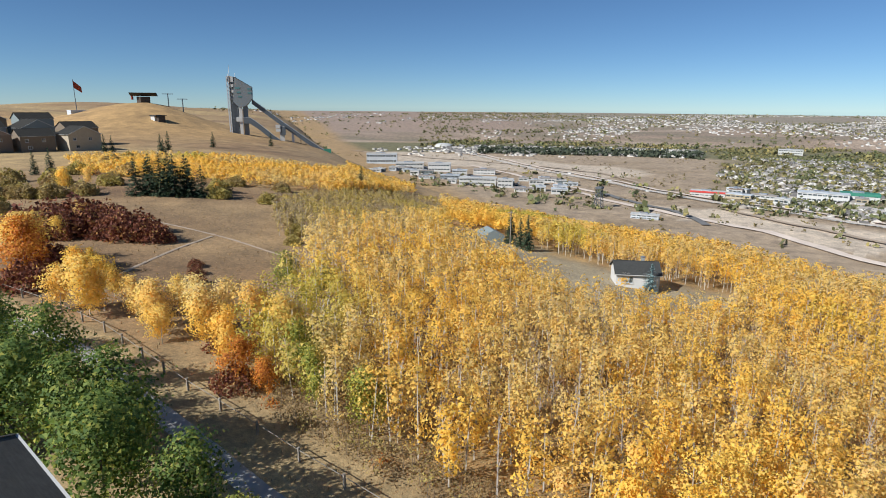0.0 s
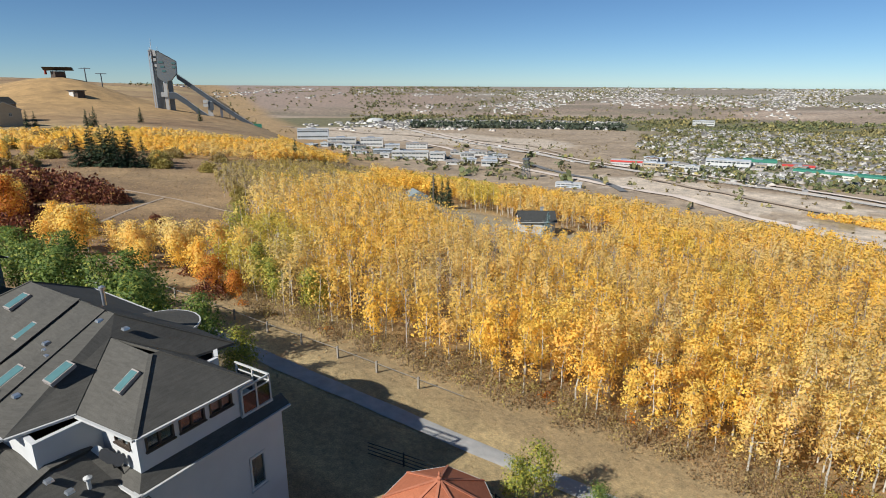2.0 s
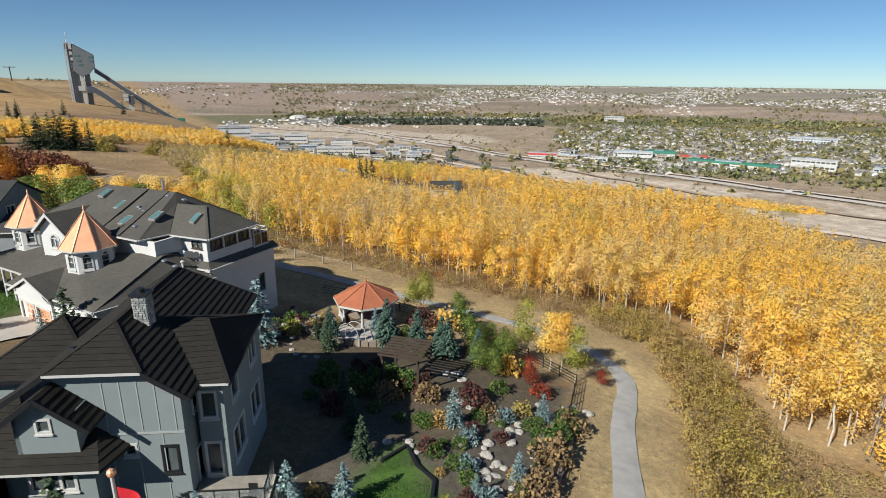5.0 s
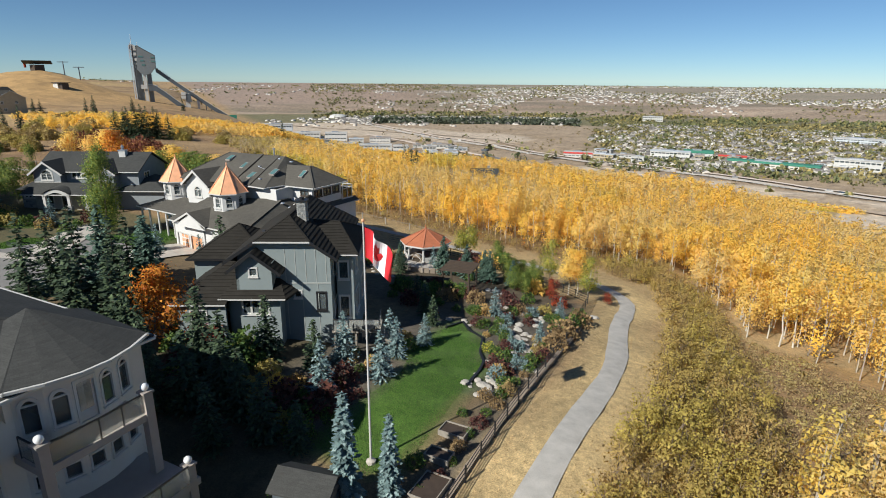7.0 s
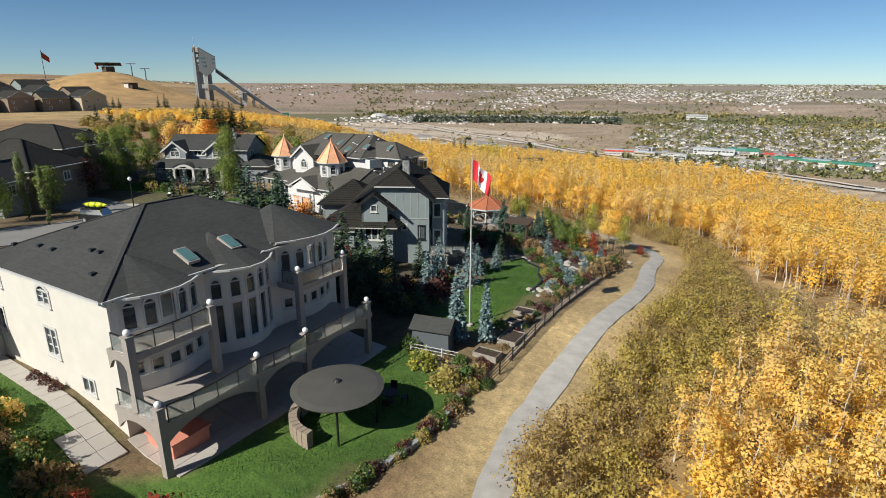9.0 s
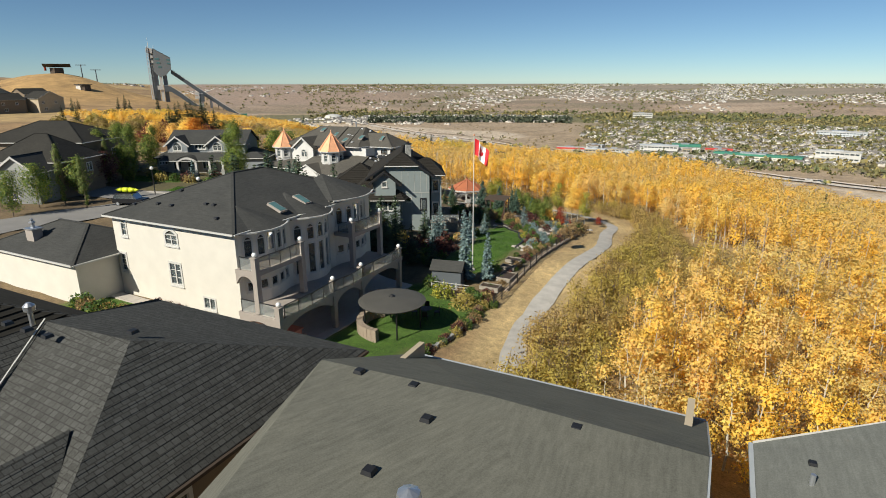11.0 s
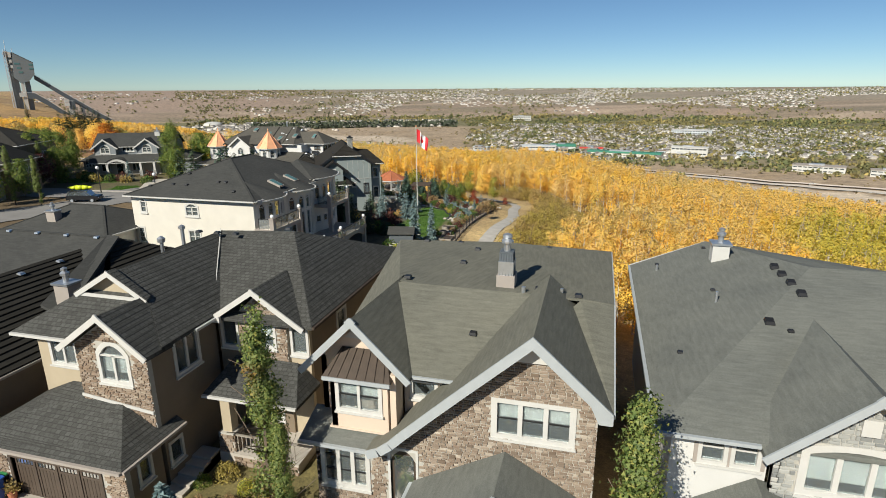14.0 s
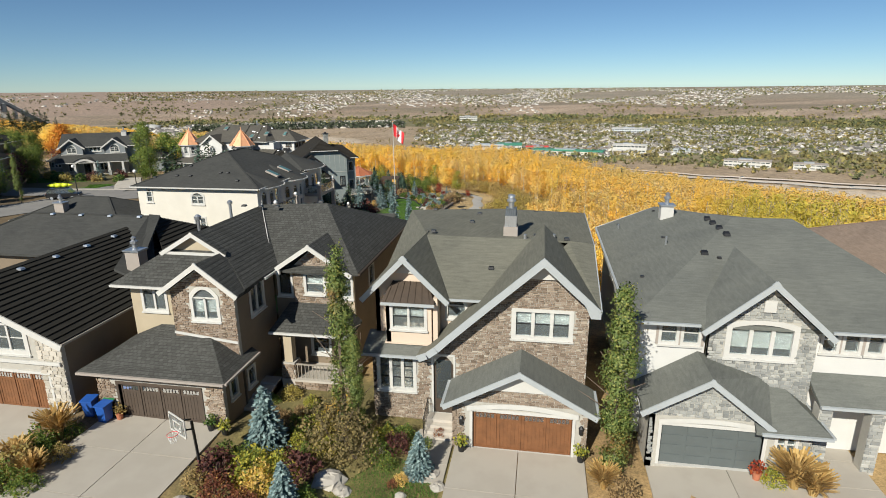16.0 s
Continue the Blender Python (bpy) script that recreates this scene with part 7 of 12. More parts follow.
    shell(h, [(-14.5, 5.5), (-7.5, 5.5), (-7.5, 12.5), (-14.5, 12.5)], zg - 3, 6.9, S)
    roof(h, W3, R)
    gutters(h, eave_lines(W3), M["black_metal"])
    hip_caps(h, W3, R)
    ch = part("chimney", Geo().box(-3.5, 3.5, 10.3, -2.7, 4.3, 12.4), M["mortar"], h, "grey stone chimney")
    for a, b in (((-3.5, 3.5), (-2.7, 3.5)), ((-2.7, 3.5), (-2.7, 4.3)), ((-3.5, 4.3), (-3.5, 3.5))):
        veneer(ch, Face(a, b), [(0, 10.4), (0.8, 10.4), (0.8, 12.4), (0, 12.4)], [], M["stone_grey"], 44, wide=(0.15, 0.35))
    part("cap", Geo().box(-3.62, 3.38, 12.4, -2.58, 4.42, 12.52).lathe([(0.22, 12.52), (0.22, 12.75)], -3.1, 3.9, 10), M["black_metal"], ch)
    for x, y, z in ((-6.2, 1.8, 10.2), (-2.8, 0.9, 10.55), (-1.0, 5.4, 9.75), (-0.2, 7.6, 9.1)):
        roof_vent(h, x, y, z, s=0.8)
    # deck at the garden corner
    part("deck", Geo().box(0.1, -1.2, 2.25, 4.4, 1.3, 2.4), M["old_wood"], h, "raised timber deck")
    for x in (0.3, 2.2, 4.2):
        part("deck_post", Geo().box(x - 0.08, -1.1, -2, x + 0.08, -0.94, 2.25), M["old_wood"], h)
    glass_rail(h, [(0.2, -1.1), (4.3, -1.1), (4.3, 1.2)], 2.4)
    for i in range(4):
        part("step", Geo().box(4.45 + 0.3 * i, -0.8, 1.3 - 0.2 * i, 4.75 + 0.3 * i, 0.6, 2.05 - 0.3 * i), M["old_wood"], h)
    h.matrix_basis = pose(7.05, -21.71, 0.29, 0, 0, 28.5) @ Matrix.Diagonal((0.891, 0.939, 0.962, 1))
    return h


clipped_gable_house()


# --- white house with copper turrets ---
def turret(h, cx, cy, z0, z1, top, r):
    n = 8
    pts = [(cx + r * math.cos(6.28319 * (i + 0.5) / n), cy + r * math.sin(6.28319 * (i + 0.5) / n)) for i in range(n)]
    for i in range(n):
        p, q = pts[i], pts[(i + 1) % n]
        ln = math.hypot(q[0] - p[0], q[1] - p[1])
        mx, my = (p[0] + q[0]) / 2 - cx, (p[1] + q[1]) / 2 - cy
        o = [W((ln - 0.68) / 2, z1 - 1.75, 0.68, 1.35, arch=0.28, rows=1, fw=0.1)] if (mx - my > -0.4 * r) else []
        wall(h, p, q, z0, z1, M["white_stucco"], o, style={"trim": M["white_trim"]}, butt=0, th=0.15)
    R = r + 0.45
    ring = [Vector((cx + R * math.cos(6.28319 * (i + 0.5) / n), cy + R * math.sin(6.28319 * (i + 0.5) / n), z1 - 0.05)) for i in range(n)]
    for i in range(n):
        part("turret_roof_panel", Geo().prism([ring[i], ring[(i + 1) % n], Vector((cx, cy, top))], (0, 0, -0.08)), M["copper"], h, "copper roof panel")
        part("turret_seam", Geo().beam(ring[i] + Z * 0.03, Vector((cx, cy, top + 0.03)), 0.09, 0.07), M["copper"], h)
        part("gutter", Geo().beam(ring[i] - Z * 0.05, ring[(i + 1) % n] - Z * 0.05, 0.1, 0.12), M["white_trim"], h)
    part("finial", Geo().lathe([(0.12, top - 0.1), (0.05, top + 0.12), (0.1, top + 0.2), (0.01, top + 0.5)], cx, cy, 8), M["copper"], h)


def turret_house():
    h = thing("house", (-20, 2, 1.4), "white stucco house with grey roofs and two copper turrets", "house")
    st = {"trim": M["white_trim"]}
    S, R = M["white_stucco"], M["roof_grey"]
    zg = 1.2
    # garden-side box room over the lower storey
    dk = {"trim": M["dark_brown"], "fw": 0.06, "n": 2}
    wall(h, (-13.6, -2.7), (-10.6, -2.7), 6.6, 9.35, S, [W(1.25, 8.3, 1.15, 0.55, **dk)], style=st)
    wall(h, (-10.6, -2.7), (-10.6, 3.0), 6.6, 9.35, S, [W(0.45, 8.1, 1.35, 0.8, **dk), W(2.2, 8.1, 1.35, 0.8, **dk), W(3.95, 8.1, 1.3, 0.8, **dk)], style=st)
    wall(h, (-10.6, 3.0), (-13.6, 3.0), 6.6, 9.35, S), wall(h, (-13.6, 3.0), (-13.6, -2.7), 6.6, 9.35, S)
    bx = [[(-14.25, -3.4, 9.45), (-10.0, -3.05, 9.4), (-13.1, 0.0, 11.45), (-16.9, 0.1, 11.4)], [(-10.0, -3.05, 9.4), (-9.85, 3.4, 9.4), (-13.1, 0.5, 11.45), (-13.1, 0.0, 11.45)], [(-9.85, 3.4, 9.4), (-14.6, 3.4, 9.45), (-16.9, 0.1, 11.4), (-13.1, 0.5, 11.45)]]
    roof(h, bx, R)
    gutters(h, [((-14.25, -3.4, 9.45), (-10.0, -3.05, 9.4)), ((-10.0, -3.05, 9.4), (-9.85, 3.4, 9.4))], M["white_trim"])
    hip_caps(h, bx, R)
    skylight(h, (-12.9, -1.45, 10.62), (1, 0, 0), (0, 1, 0.6), 0.6, 1.3)
    # lower storey
    shell(h, [(-13.2, -2.9), (-10.35, -2.9), (-10.35, 5.7), (-13.2, 5.7)], zg - 3, 6.5, S, {1: [W(6.1, 2.2, 0.9, 2.0)]}, st)
    roof(h, [[(-13.6, -3.3, 6.6), (-9.9, -3.3, 6.6), (-10.6, -2.7, 7.1), (-13.6, -2.7, 7.1)], [(-9.9, -3.3, 6.6), (-9.95, 6.0, 6.5), (-10.6, 6.0, 7.0), (-10.6, -2.7, 7.1)]], R)
    gutters(h, [((-13.0, -3.3, 6.6), (-9.9, -3.3, 6.6)), ((-9.9, -3.3, 6.6), (-9.95, 6.0, 6.5))], M["white_trim"])
    part("gutter_end", Geo().box(-10.35, -3.45, 6.4, -9.8, -3.2, 6.62), M["white_trim"], h)
    # railed balcony behind the box room
    part("balcony_floor", Geo().box(-13.6, 3.02, 6.9, -10.45, 5.25, 7.05), M["white_trim"], h)
    for x, y in ((-10.5, 3.15), (-10.5, 4.15), (-10.5, 5.13), (-11.9, 5.13), (-13.3, 5.13)):
        part("post", Geo().box(x - 0.05, y - 0.05, 7.05, x + 0.05, y + 0.05, 8.65), M["white_trim"], h)
    for a, b in (((-10.5, 3.15), (-10.5, 5.13)), ((-10.5, 5.13), (-13.4, 5.13))):
        part("top_rail", Geo().beam((*a, 8.65), (*b, 8.65), 0.1, 0.1), M["white_trim"], h)
        part("mid_rail", Geo().beam((*a, 8.25), (*b, 8.25), 0.06, 0.06), M["white_trim"], h)
        gl = part("glass_panel", Geo().beam((*a, 7.65), (*b, 7.65), 0.02, 1.1), M["dark_glass"], h)
        gl.visible_shadow = False
    # main roof: a long hip with stepped front planes
    shell(h, [(-31, -4.5), (-13.6, -5.6), (-13.6, 4.2), (-15.6, 5.6), (-31, 6.0)], zg - 1, 9.3, S, {}, st)
    mn = [[(-31.6, -5.0, 9.35), (-20.9, -5.7, 9.5), (-20.9, 1.2, 12.2), (-28.0, 1.2, 12.2)], [(-14.7, 6.2, 9.15), (-31.6, 6.6, 9.35), (-28.0, 1.2, 12.2), (-17.9, 1.0, 12.28)], [(-31.6, 6.6, 9.35), (-31.6, -5.0, 9.35), (-28.0, 1.2, 12.2)], [(-14.7, 6.2, 9.15), (-17.9, 1.0, 12.28), (-16.9, 0.1, 11.45), (-14.6, 3.4, 9.5)]]
    ap = [(-21.0 + 2.6 * math.cos(t), 5.2 + 2.6 * math.sin(t)) for t in [0.25 + 0.3 * i for i in range(9)]]
    for p, q in zip(ap, ap[1:]):
        roof(h, [[(p[0], p[1], 9.25), (q[0], q[1], 9.25), (-21.2, 4.0, 10.4)]], R, 0.1)
        part("gutter", Geo().beam((p[0], p[1], 9.2), (q[0], q[1], 9.2), 0.12, 0.12), M["white_trim"], h)
        wall(h, (-21.0 + (p[0] + 21.0) * 0.85, 5.2 + (p[1] - 5.2) * 0.85), (-21.0 + (q[0] + 21.0) * 0.85, 5.2 + (q[1] - 5.2) * 0.85), zg - 1, 9.1, S, style=st, butt=0, th=0.12)
    gutters(h, [((-23.6, 6.35, 9.3), (-31.6, 6.6, 9.35))], M["white_trim"])
    roof(h, mn, R)
    hip_caps(h, mn, R)
    pl = [[(-20.9, -5.9, 9.5), (-17.8, -6.1, 9.55), (-19.2, 0.9, 12.22), (-20.9, 1.2, 12.2)], [(-17.8, -6.1, 9.55), (-14.85, -6.15, 9.5), (-16.9, 0.1, 11.45), (-17.9, 1.0, 12.28), (-19.2, 0.9, 12.22)], [(-14.85, -6.15, 9.5), (-14.25, -3.4, 9.5), (-16.9, 0.1, 11.45)]]
    roof(h, pl, R)
    gutters(h, [((-20.9, -5.9, 9.5), (-17.8, -6.1, 9.55)), ((-17.8, -6.1, 9.55), (-14.85, -6.15, 9.5)), ((-14.85, -6.15, 9.5), (-14.25, -3.4, 9.5))], M["white_trim"])
    part("ridge_band", Geo().beam((-17.8, -6.15, 9.64), (-19.2, 0.9, 12.3), 0.9, 0.06), R, h)
    part("ridge_band", Geo().beam((-20.9, -5.95, 9.6), (-22.2, 1.1, 12.28), 0.8, 0.06), R, h)
    for c in ((-16.2, -2.9, 10.8), (-18.9, -4.0, 10.35), (-22.5, -1.6, 11.0), (-26.4, -0.3, 11.6)):
        skylight(h, c, (1, 0, 0), (-0.1, 1, 0.38), 0.8, 1.4)
    for x, y, z in ((-19.6, -1.9, 11.15), (-19.0, -2.2, 11.05), (-18.4, -2.4, 10.95), (-18.2, 0.3, 11.98), (-16.8, 0.9, 11.6), (-17.0, -4.6, 10.15)):
        roof_vent(h, x, y, z, M["galv"], 0.8)
    part("vent_pipe", Geo().tube((-20.6, 1.9, 11.9), (-20.6, 1.9, 12.9), 0.12).lathe([(0.2, 12.9), (0.2, 13.05), (0.03, 13.15)], -20.6, 1.9, 8), M["galv"], h)
    # turrets, gable between them, porch and garages
    turret(h, -19.2, -7.6, 4.0, 9.0, 12.0, 1.95)
    turret(h, -32.6, -4.2, 4.0, 8.8, 11.7, 1.9)
    f, out = gable_wall(h, -28.6, -24.6, -6.0, zg, 9.0, 10.5, S, [W(1.4, 7.3, 1.2, 1.3, n=2, arch=0.4)], st)
    roof(h, [[(-29.0, -6.5, 8.85), (-26.6, -6.5, 10.75), (-26.6, -1.5, 10.75), (-29.0, -3, 8.85)], [(-24.2, -6.5, 8.85), (-24.2, -3, 8.85), (-26.6, -1.5, 10.75), (-26.6, -6.5, 10.75)]], R)
    rake_trim(h, (-29.1, -6.5, 8.85), (-26.6, -6.5, 10.8), (-24.1, -6.5, 8.85), M["white_trim"], 0.25)
    pr = [[(-36.2, -8.2, 5.5), (-28.5, -8.9, 5.5), (-28.8, -5.0, 6.6), (-33.0, -5.0, 6.6)], [(-36.2, -2.0, 5.5), (-36.2, -8.2, 5.5), (-33.0, -5.0, 6.6), (-33.0, -2.0, 6.6)], [(-28.5, -8.9, 5.5), (-22.5, -9.8, 5.5), (-23.0, -6.0, 6.7), (-28.8, -5.0, 6.6)]]
    roof(h, pr, R)
    gutters(h, eave_lines(pr), M["white_trim"])
    for x, y in ((-35.8, -7.8), (-34.0, -8.0), (-32.0, -8.2), (-30.2, -8.4), (-28.7, -8.5)):
        part("porch_column", Geo().lathe([(0.2, zg), (0.2, zg + 0.3), (0.14, zg + 0.4), (0.13, 5.1), (0.2, 5.25), (0.2, 5.4)], x, y, 10), M["white_trim"], h, smooth=False)
    part("porch_floor", Geo().box(-36, -8.4, zg - 0.5, -28.3, -5, zg + 0.35), M["concrete"], h)
    wall(h, (-34.5, -5.0), (-28.6, -5.0), zg, 5.8, S, [W(0.6, 2.4, 0.9, 2.2), W(2.4, 1.7, 1.3, 2.9, kind="door", mat=M["white_trim"]), W(4.4, 2.4, 0.9, 2.2)], style=st, butt=0)
    wall(h, (-25.8, -10.6), (-19.8, -11.4), zg - 1, 5.2, S, [W(0.5, zg + 0.3, 2.3, 2.3, kind="garage", mat=M["copper"], n=2, rows=4, lights=False, label="peach panelled garage door"), W(3.3, zg + 0.3, 2.3, 2.3, kind="garage", mat=M["copper"], n=2, rows=4, lights=False, label="peach panelled garage door")], style=st, butt=0)
    shell(h, [(-25.8, -10.5), (-13.2, -12.0), (-10.75, -2.9), (-25.8, -5.0)], zg - 3, 5.3, S, {0: [W(7.6, 2.6, 0.8, 1.4), ], 1: [W(4.6, 2.9, 1.7, 1.7, n=2)]}, st)
    lw = [[(-26.4, -11.0, 5.4), (-12.6, -12.6, 5.6), (-13.1, -5.3, 8.08), (-14.7, -5.3, 8.08), (-23.5, -7.2, 7.7)], [(-12.6, -12.6, 5.6), (-10.0, -2.6, 5.75), (-13.3, -3.3, 7.9), (-13.1, -5.3, 8.08)], [(-26.4, -4.5, 5.4), (-26.4, -11.0, 5.4), (-23.5, -7.2, 7.7)], [(-23.5, -7.2, 7.7), (-14.7, -5.3, 8.08), (-14.6, -3.6, 7.6), (-23.5, -5.0, 7.3)], [(-14.7, -5.3, 8.08), (-13.1, -5.3, 8.08), (-13.3, -3.3, 7.9), (-14.6, -3.3, 7.7)]]
    roof(h, lw, R)
    gutters(h, [((-26.4, -11.0, 5.4), (-12.6, -12.6, 5.6)), ((-12.6, -12.6, 5.6), (-10.0, -2.6, 5.75))], M["white_trim"])
    gx = [[(-24.0, -11.9, 5.6), (-21.2, -12.2, 7.0), (-21.2, -8.2, 7.0), (-24.0, -9.5, 5.6)], [(-18.4, -12.5, 5.6), (-18.4, -9.5, 5.6), (-21.2, -8.2, 7.0), (-21.2, -12.2, 7.0)]]
    roof(h, gx, R)
    part("gable_end", Geo().prism([(-23.8, -11.9, 5.15), (-18.6, -12.3, 5.15), (-21.2, -12.1, 6.85)], (0, 0.2, 0)), S, h)
    rake_trim(h, (-24.1, -12.1, 5.6), (-21.2, -12.25, 7.05), (-18.3, -12.4, 5.6), M["white_trim"], 0.2)
    # dishes and pipes on the low roof
    for x, y, mt in ((-13.0, -3.3, "white_trim"), (-12.5, -3.2, "black_metal"), (-12.1, -3.2, "black_metal"), (-11.6, -3.1, "black_metal")):
        c, n = Vector((x, y, 7.75)), Vector((0.45, -0.8, 0.35)).normalized()
        part("satellite_dish", Geo().tube(c, c + n * 0.06, 0.16, 0.32, 12).tube((x, y + 0.1, 6.9), c, 0.03), M[mt], h, "satellite dish on a short mast")
    part("vent_pipe", Geo().tube((-11.9, -4.4, 6.6), (-11.9, -4.4, 7.4), 0.1).lathe([(0.18, 7.4), (0.2, 7.5), (0.03, 7.6)], -11.9, -4.4, 8), M["white_trim"], h)
    roof_vent(h, -12.7, -5.6, 7.75, M["galv"], 0.8), roof_vent(h, -11.9, -5.2, 7.25, M["galv"], 0.8)
    return h


turret_house()


# --- blue grey house across the street ---
def street_house():
    h = thing("house", (0, 0, 0), "blue-grey sided house with white trim and stone base", "house")
    st = {"trim": M["white_trim"]}
    S, R = M["blue_siding"], M["roof_char"]
    zg = 2.4
    for xc in (0.0, 8.0):
        f, out = gable_wall(h, xc - 2.0, xc + 2.0, 0, 5.5, 8.3, 9.6, S, [W(1.2, 7.0, 1.6, 1.5, arch=0.6, n=2, rows=1, fw=0.14)], st)
        g = Geo()
        f[0].box(g, 0, 4.0, 6.6, 6.72, 0, 0.05)
        part("band", g, M["white_trim"], h)
        roof(h, [[(xc - 2.5, -0.5, 7.95), (xc, -0.5, 9.8), (xc, 5.0, 9.8), (xc - 2.5, 5.0, 7.95)], [(xc + 2.5, -0.5, 7.95), (xc + 2.5, 5.0, 7.95), (xc, 5.0, 9.8), (xc, -0.5, 9.8)]], R)
        rake_trim(h, (xc - 2.6, -0.5, 7.9), (xc, -0.5, 9.85), (xc + 2.6, -0.5, 7.9), M["white_trim"], 0.26)
        wall(h, (xc + 2.0, 0), (xc + 2.0, 1.5), 5.5, 8.2, S), wall(h, (xc - 2.0, 1.5), (xc - 2.0, 0), 5.5, 8.2, S)
    wall(h, (2.0, 1.4), (6.0, 1.4), 5.5, 8.3, S, [W(0.9, 7.1, 2.2, 0.8, n=3)], style=st, butt=0)
    shell(h, [(-2.4, 1.5), (13, 1.5), (13, 10.5), (-2.4, 10.5)], zg - 1, 8.2, S, {1: [W(2, 6.4, 1.5, 1.3, n=2), W(5.5, 3.4, 1.5, 1.5, n=2)]}, st)
    mr = gable(-2.4, 13, 1.5, 10.5, 8.2, 0.5, "x", 0.5, 0.4)
    roof(h, mr, R)
    gutters(h, eave_lines(mr), M["white_trim"])
    for x in (-2.41, 12.76):
        part("gable_end", Geo().prism([(x, 1.5, 8.2), (x, 10.5, 8.2), (x, 6.0, 10.4)], (0.24, 0, 0)), S, h)
    # porch roof with arched entrance
    pr = [[(-2.8, -2.4, 5.2), (10.8, -2.4, 5.2), (10.2, 0.0, 6.6), (-2.2, 0.0, 6.6)]]
    roof(h, pr, R)
    gutters(h, eave_lines(pr), M["white_trim"])
    f = Face((0.6, -2.6), (4.4, -2.6))
    k = 10
    g = Geo()
    slab(g, f, [(0, 5.0)] + [(3.8 * i / k, 4.75 + 0.75 * math.sin(math.pi * i / k)) for i in range(k + 1)] + [(3.8, 5.0)] + [(3.8 * i / k, 5.25 + 0.75 * math.sin(math.pi * i / k)) for i in range(k, -1, -1)], [], -0.3, 0)
    part("arch", g, M["white_trim"], h)
    for i in range(k):
        a, b = i / k, (i + 1) / k
        part("arch_roof", Geo().prism([(0.5 + 4 * a, -2.75, 5.3 + 0.78 * math.sin(math.pi * a)), (0.5 + 4 * b, -2.75, 5.3 + 0.78 * math.sin(math.pi * b)), (0.5 + 4 * b, -0.9, 5.5 + 0.78 * math.sin(math.pi * b)), (0.5 + 4 * a, -0.9, 5.5 + 0.78 * math.sin(math.pi * a))], (0, 0, 0.08)), R, h)
    for x in (0.7, 4.3, 7.0, 9.6):
        part("porch_column", Geo().prism([(x - 0.2, -2.6, zg + 1.1), (x + 0.2, -2.6, zg + 1.1), (x + 0.2, -2.2, zg + 1.1), (x - 0.2, -2.2, zg + 1.1)], (0, 0, 1.7)), M["white_trim"], h)
        part("pier", Geo().box(x - 0.32, -2.7, zg - 0.5, x + 0.32, -2.1, zg + 1.1), M["stone_grey"], h)
    wall(h, (-2.2, -0.2), (10.2, -0.2), zg - 1, 5.9, M["mortar"], [W(1.2, zg + 0.9, 1.5, 1.4, n=2), W(4.0, zg + 0.1, 1.2, 2.2, kind="door"), W(7.0, zg + 0.9, 2.0, 1.4, n=3)], style=st, butt=0)
    wall(h, (-4.6, 0.4), (-2.0, 0.4), zg - 1, 5.6, M["mortar"], [W(0.4, zg + 1.8, 1.7, 1.0, n=3)], style=st, butt=0)
    veneer(h, Face((-4.6, 0.4), (-2.0, 0.4)), [(0, zg - 0.5), (2.6, zg - 0.5), (2.6, zg + 1.6), (0, zg + 1.6)], [], M["stone_grey"], 51, row=(0.2, 0.35), wide=(0.3, 0.7))
    wall(h, (-4.6, 8), (-4.6, 0.4), zg - 1, 5.6, S)
    roof(h, [[(-5.1, -0.1, 5.5), (-2.0, -0.1, 5.5), (-2.2, 3, 6.6), (-3.4, 3, 6.6)], [(-5.1, 8, 5.5), (-5.1, -0.1, 5.5), (-3.4, 3, 6.6), (-3.4, 8, 6.6)]], R)
    # side wing towards the neighbour
    shell(h, [(10.2, 0.5), (17, 0.5), (17, 9), (10.2, 9)], zg - 1, 5.4, S, {}, st)
    w2 = hip(10.2, 17, 0.5, 9, 5.4, 0.45, 0.5)
    roof(h, w2, R)
    gutters(h, eave_lines(w2), M["white_trim"])
    chimney(h, 9.3, 5.0, 9.3, 10.9, 1.0, 0.8, M["white_trim"])
    h.matrix_basis = pose(-58.0, -7.3, 0, 0, 0, 28)
    return h


street_house()


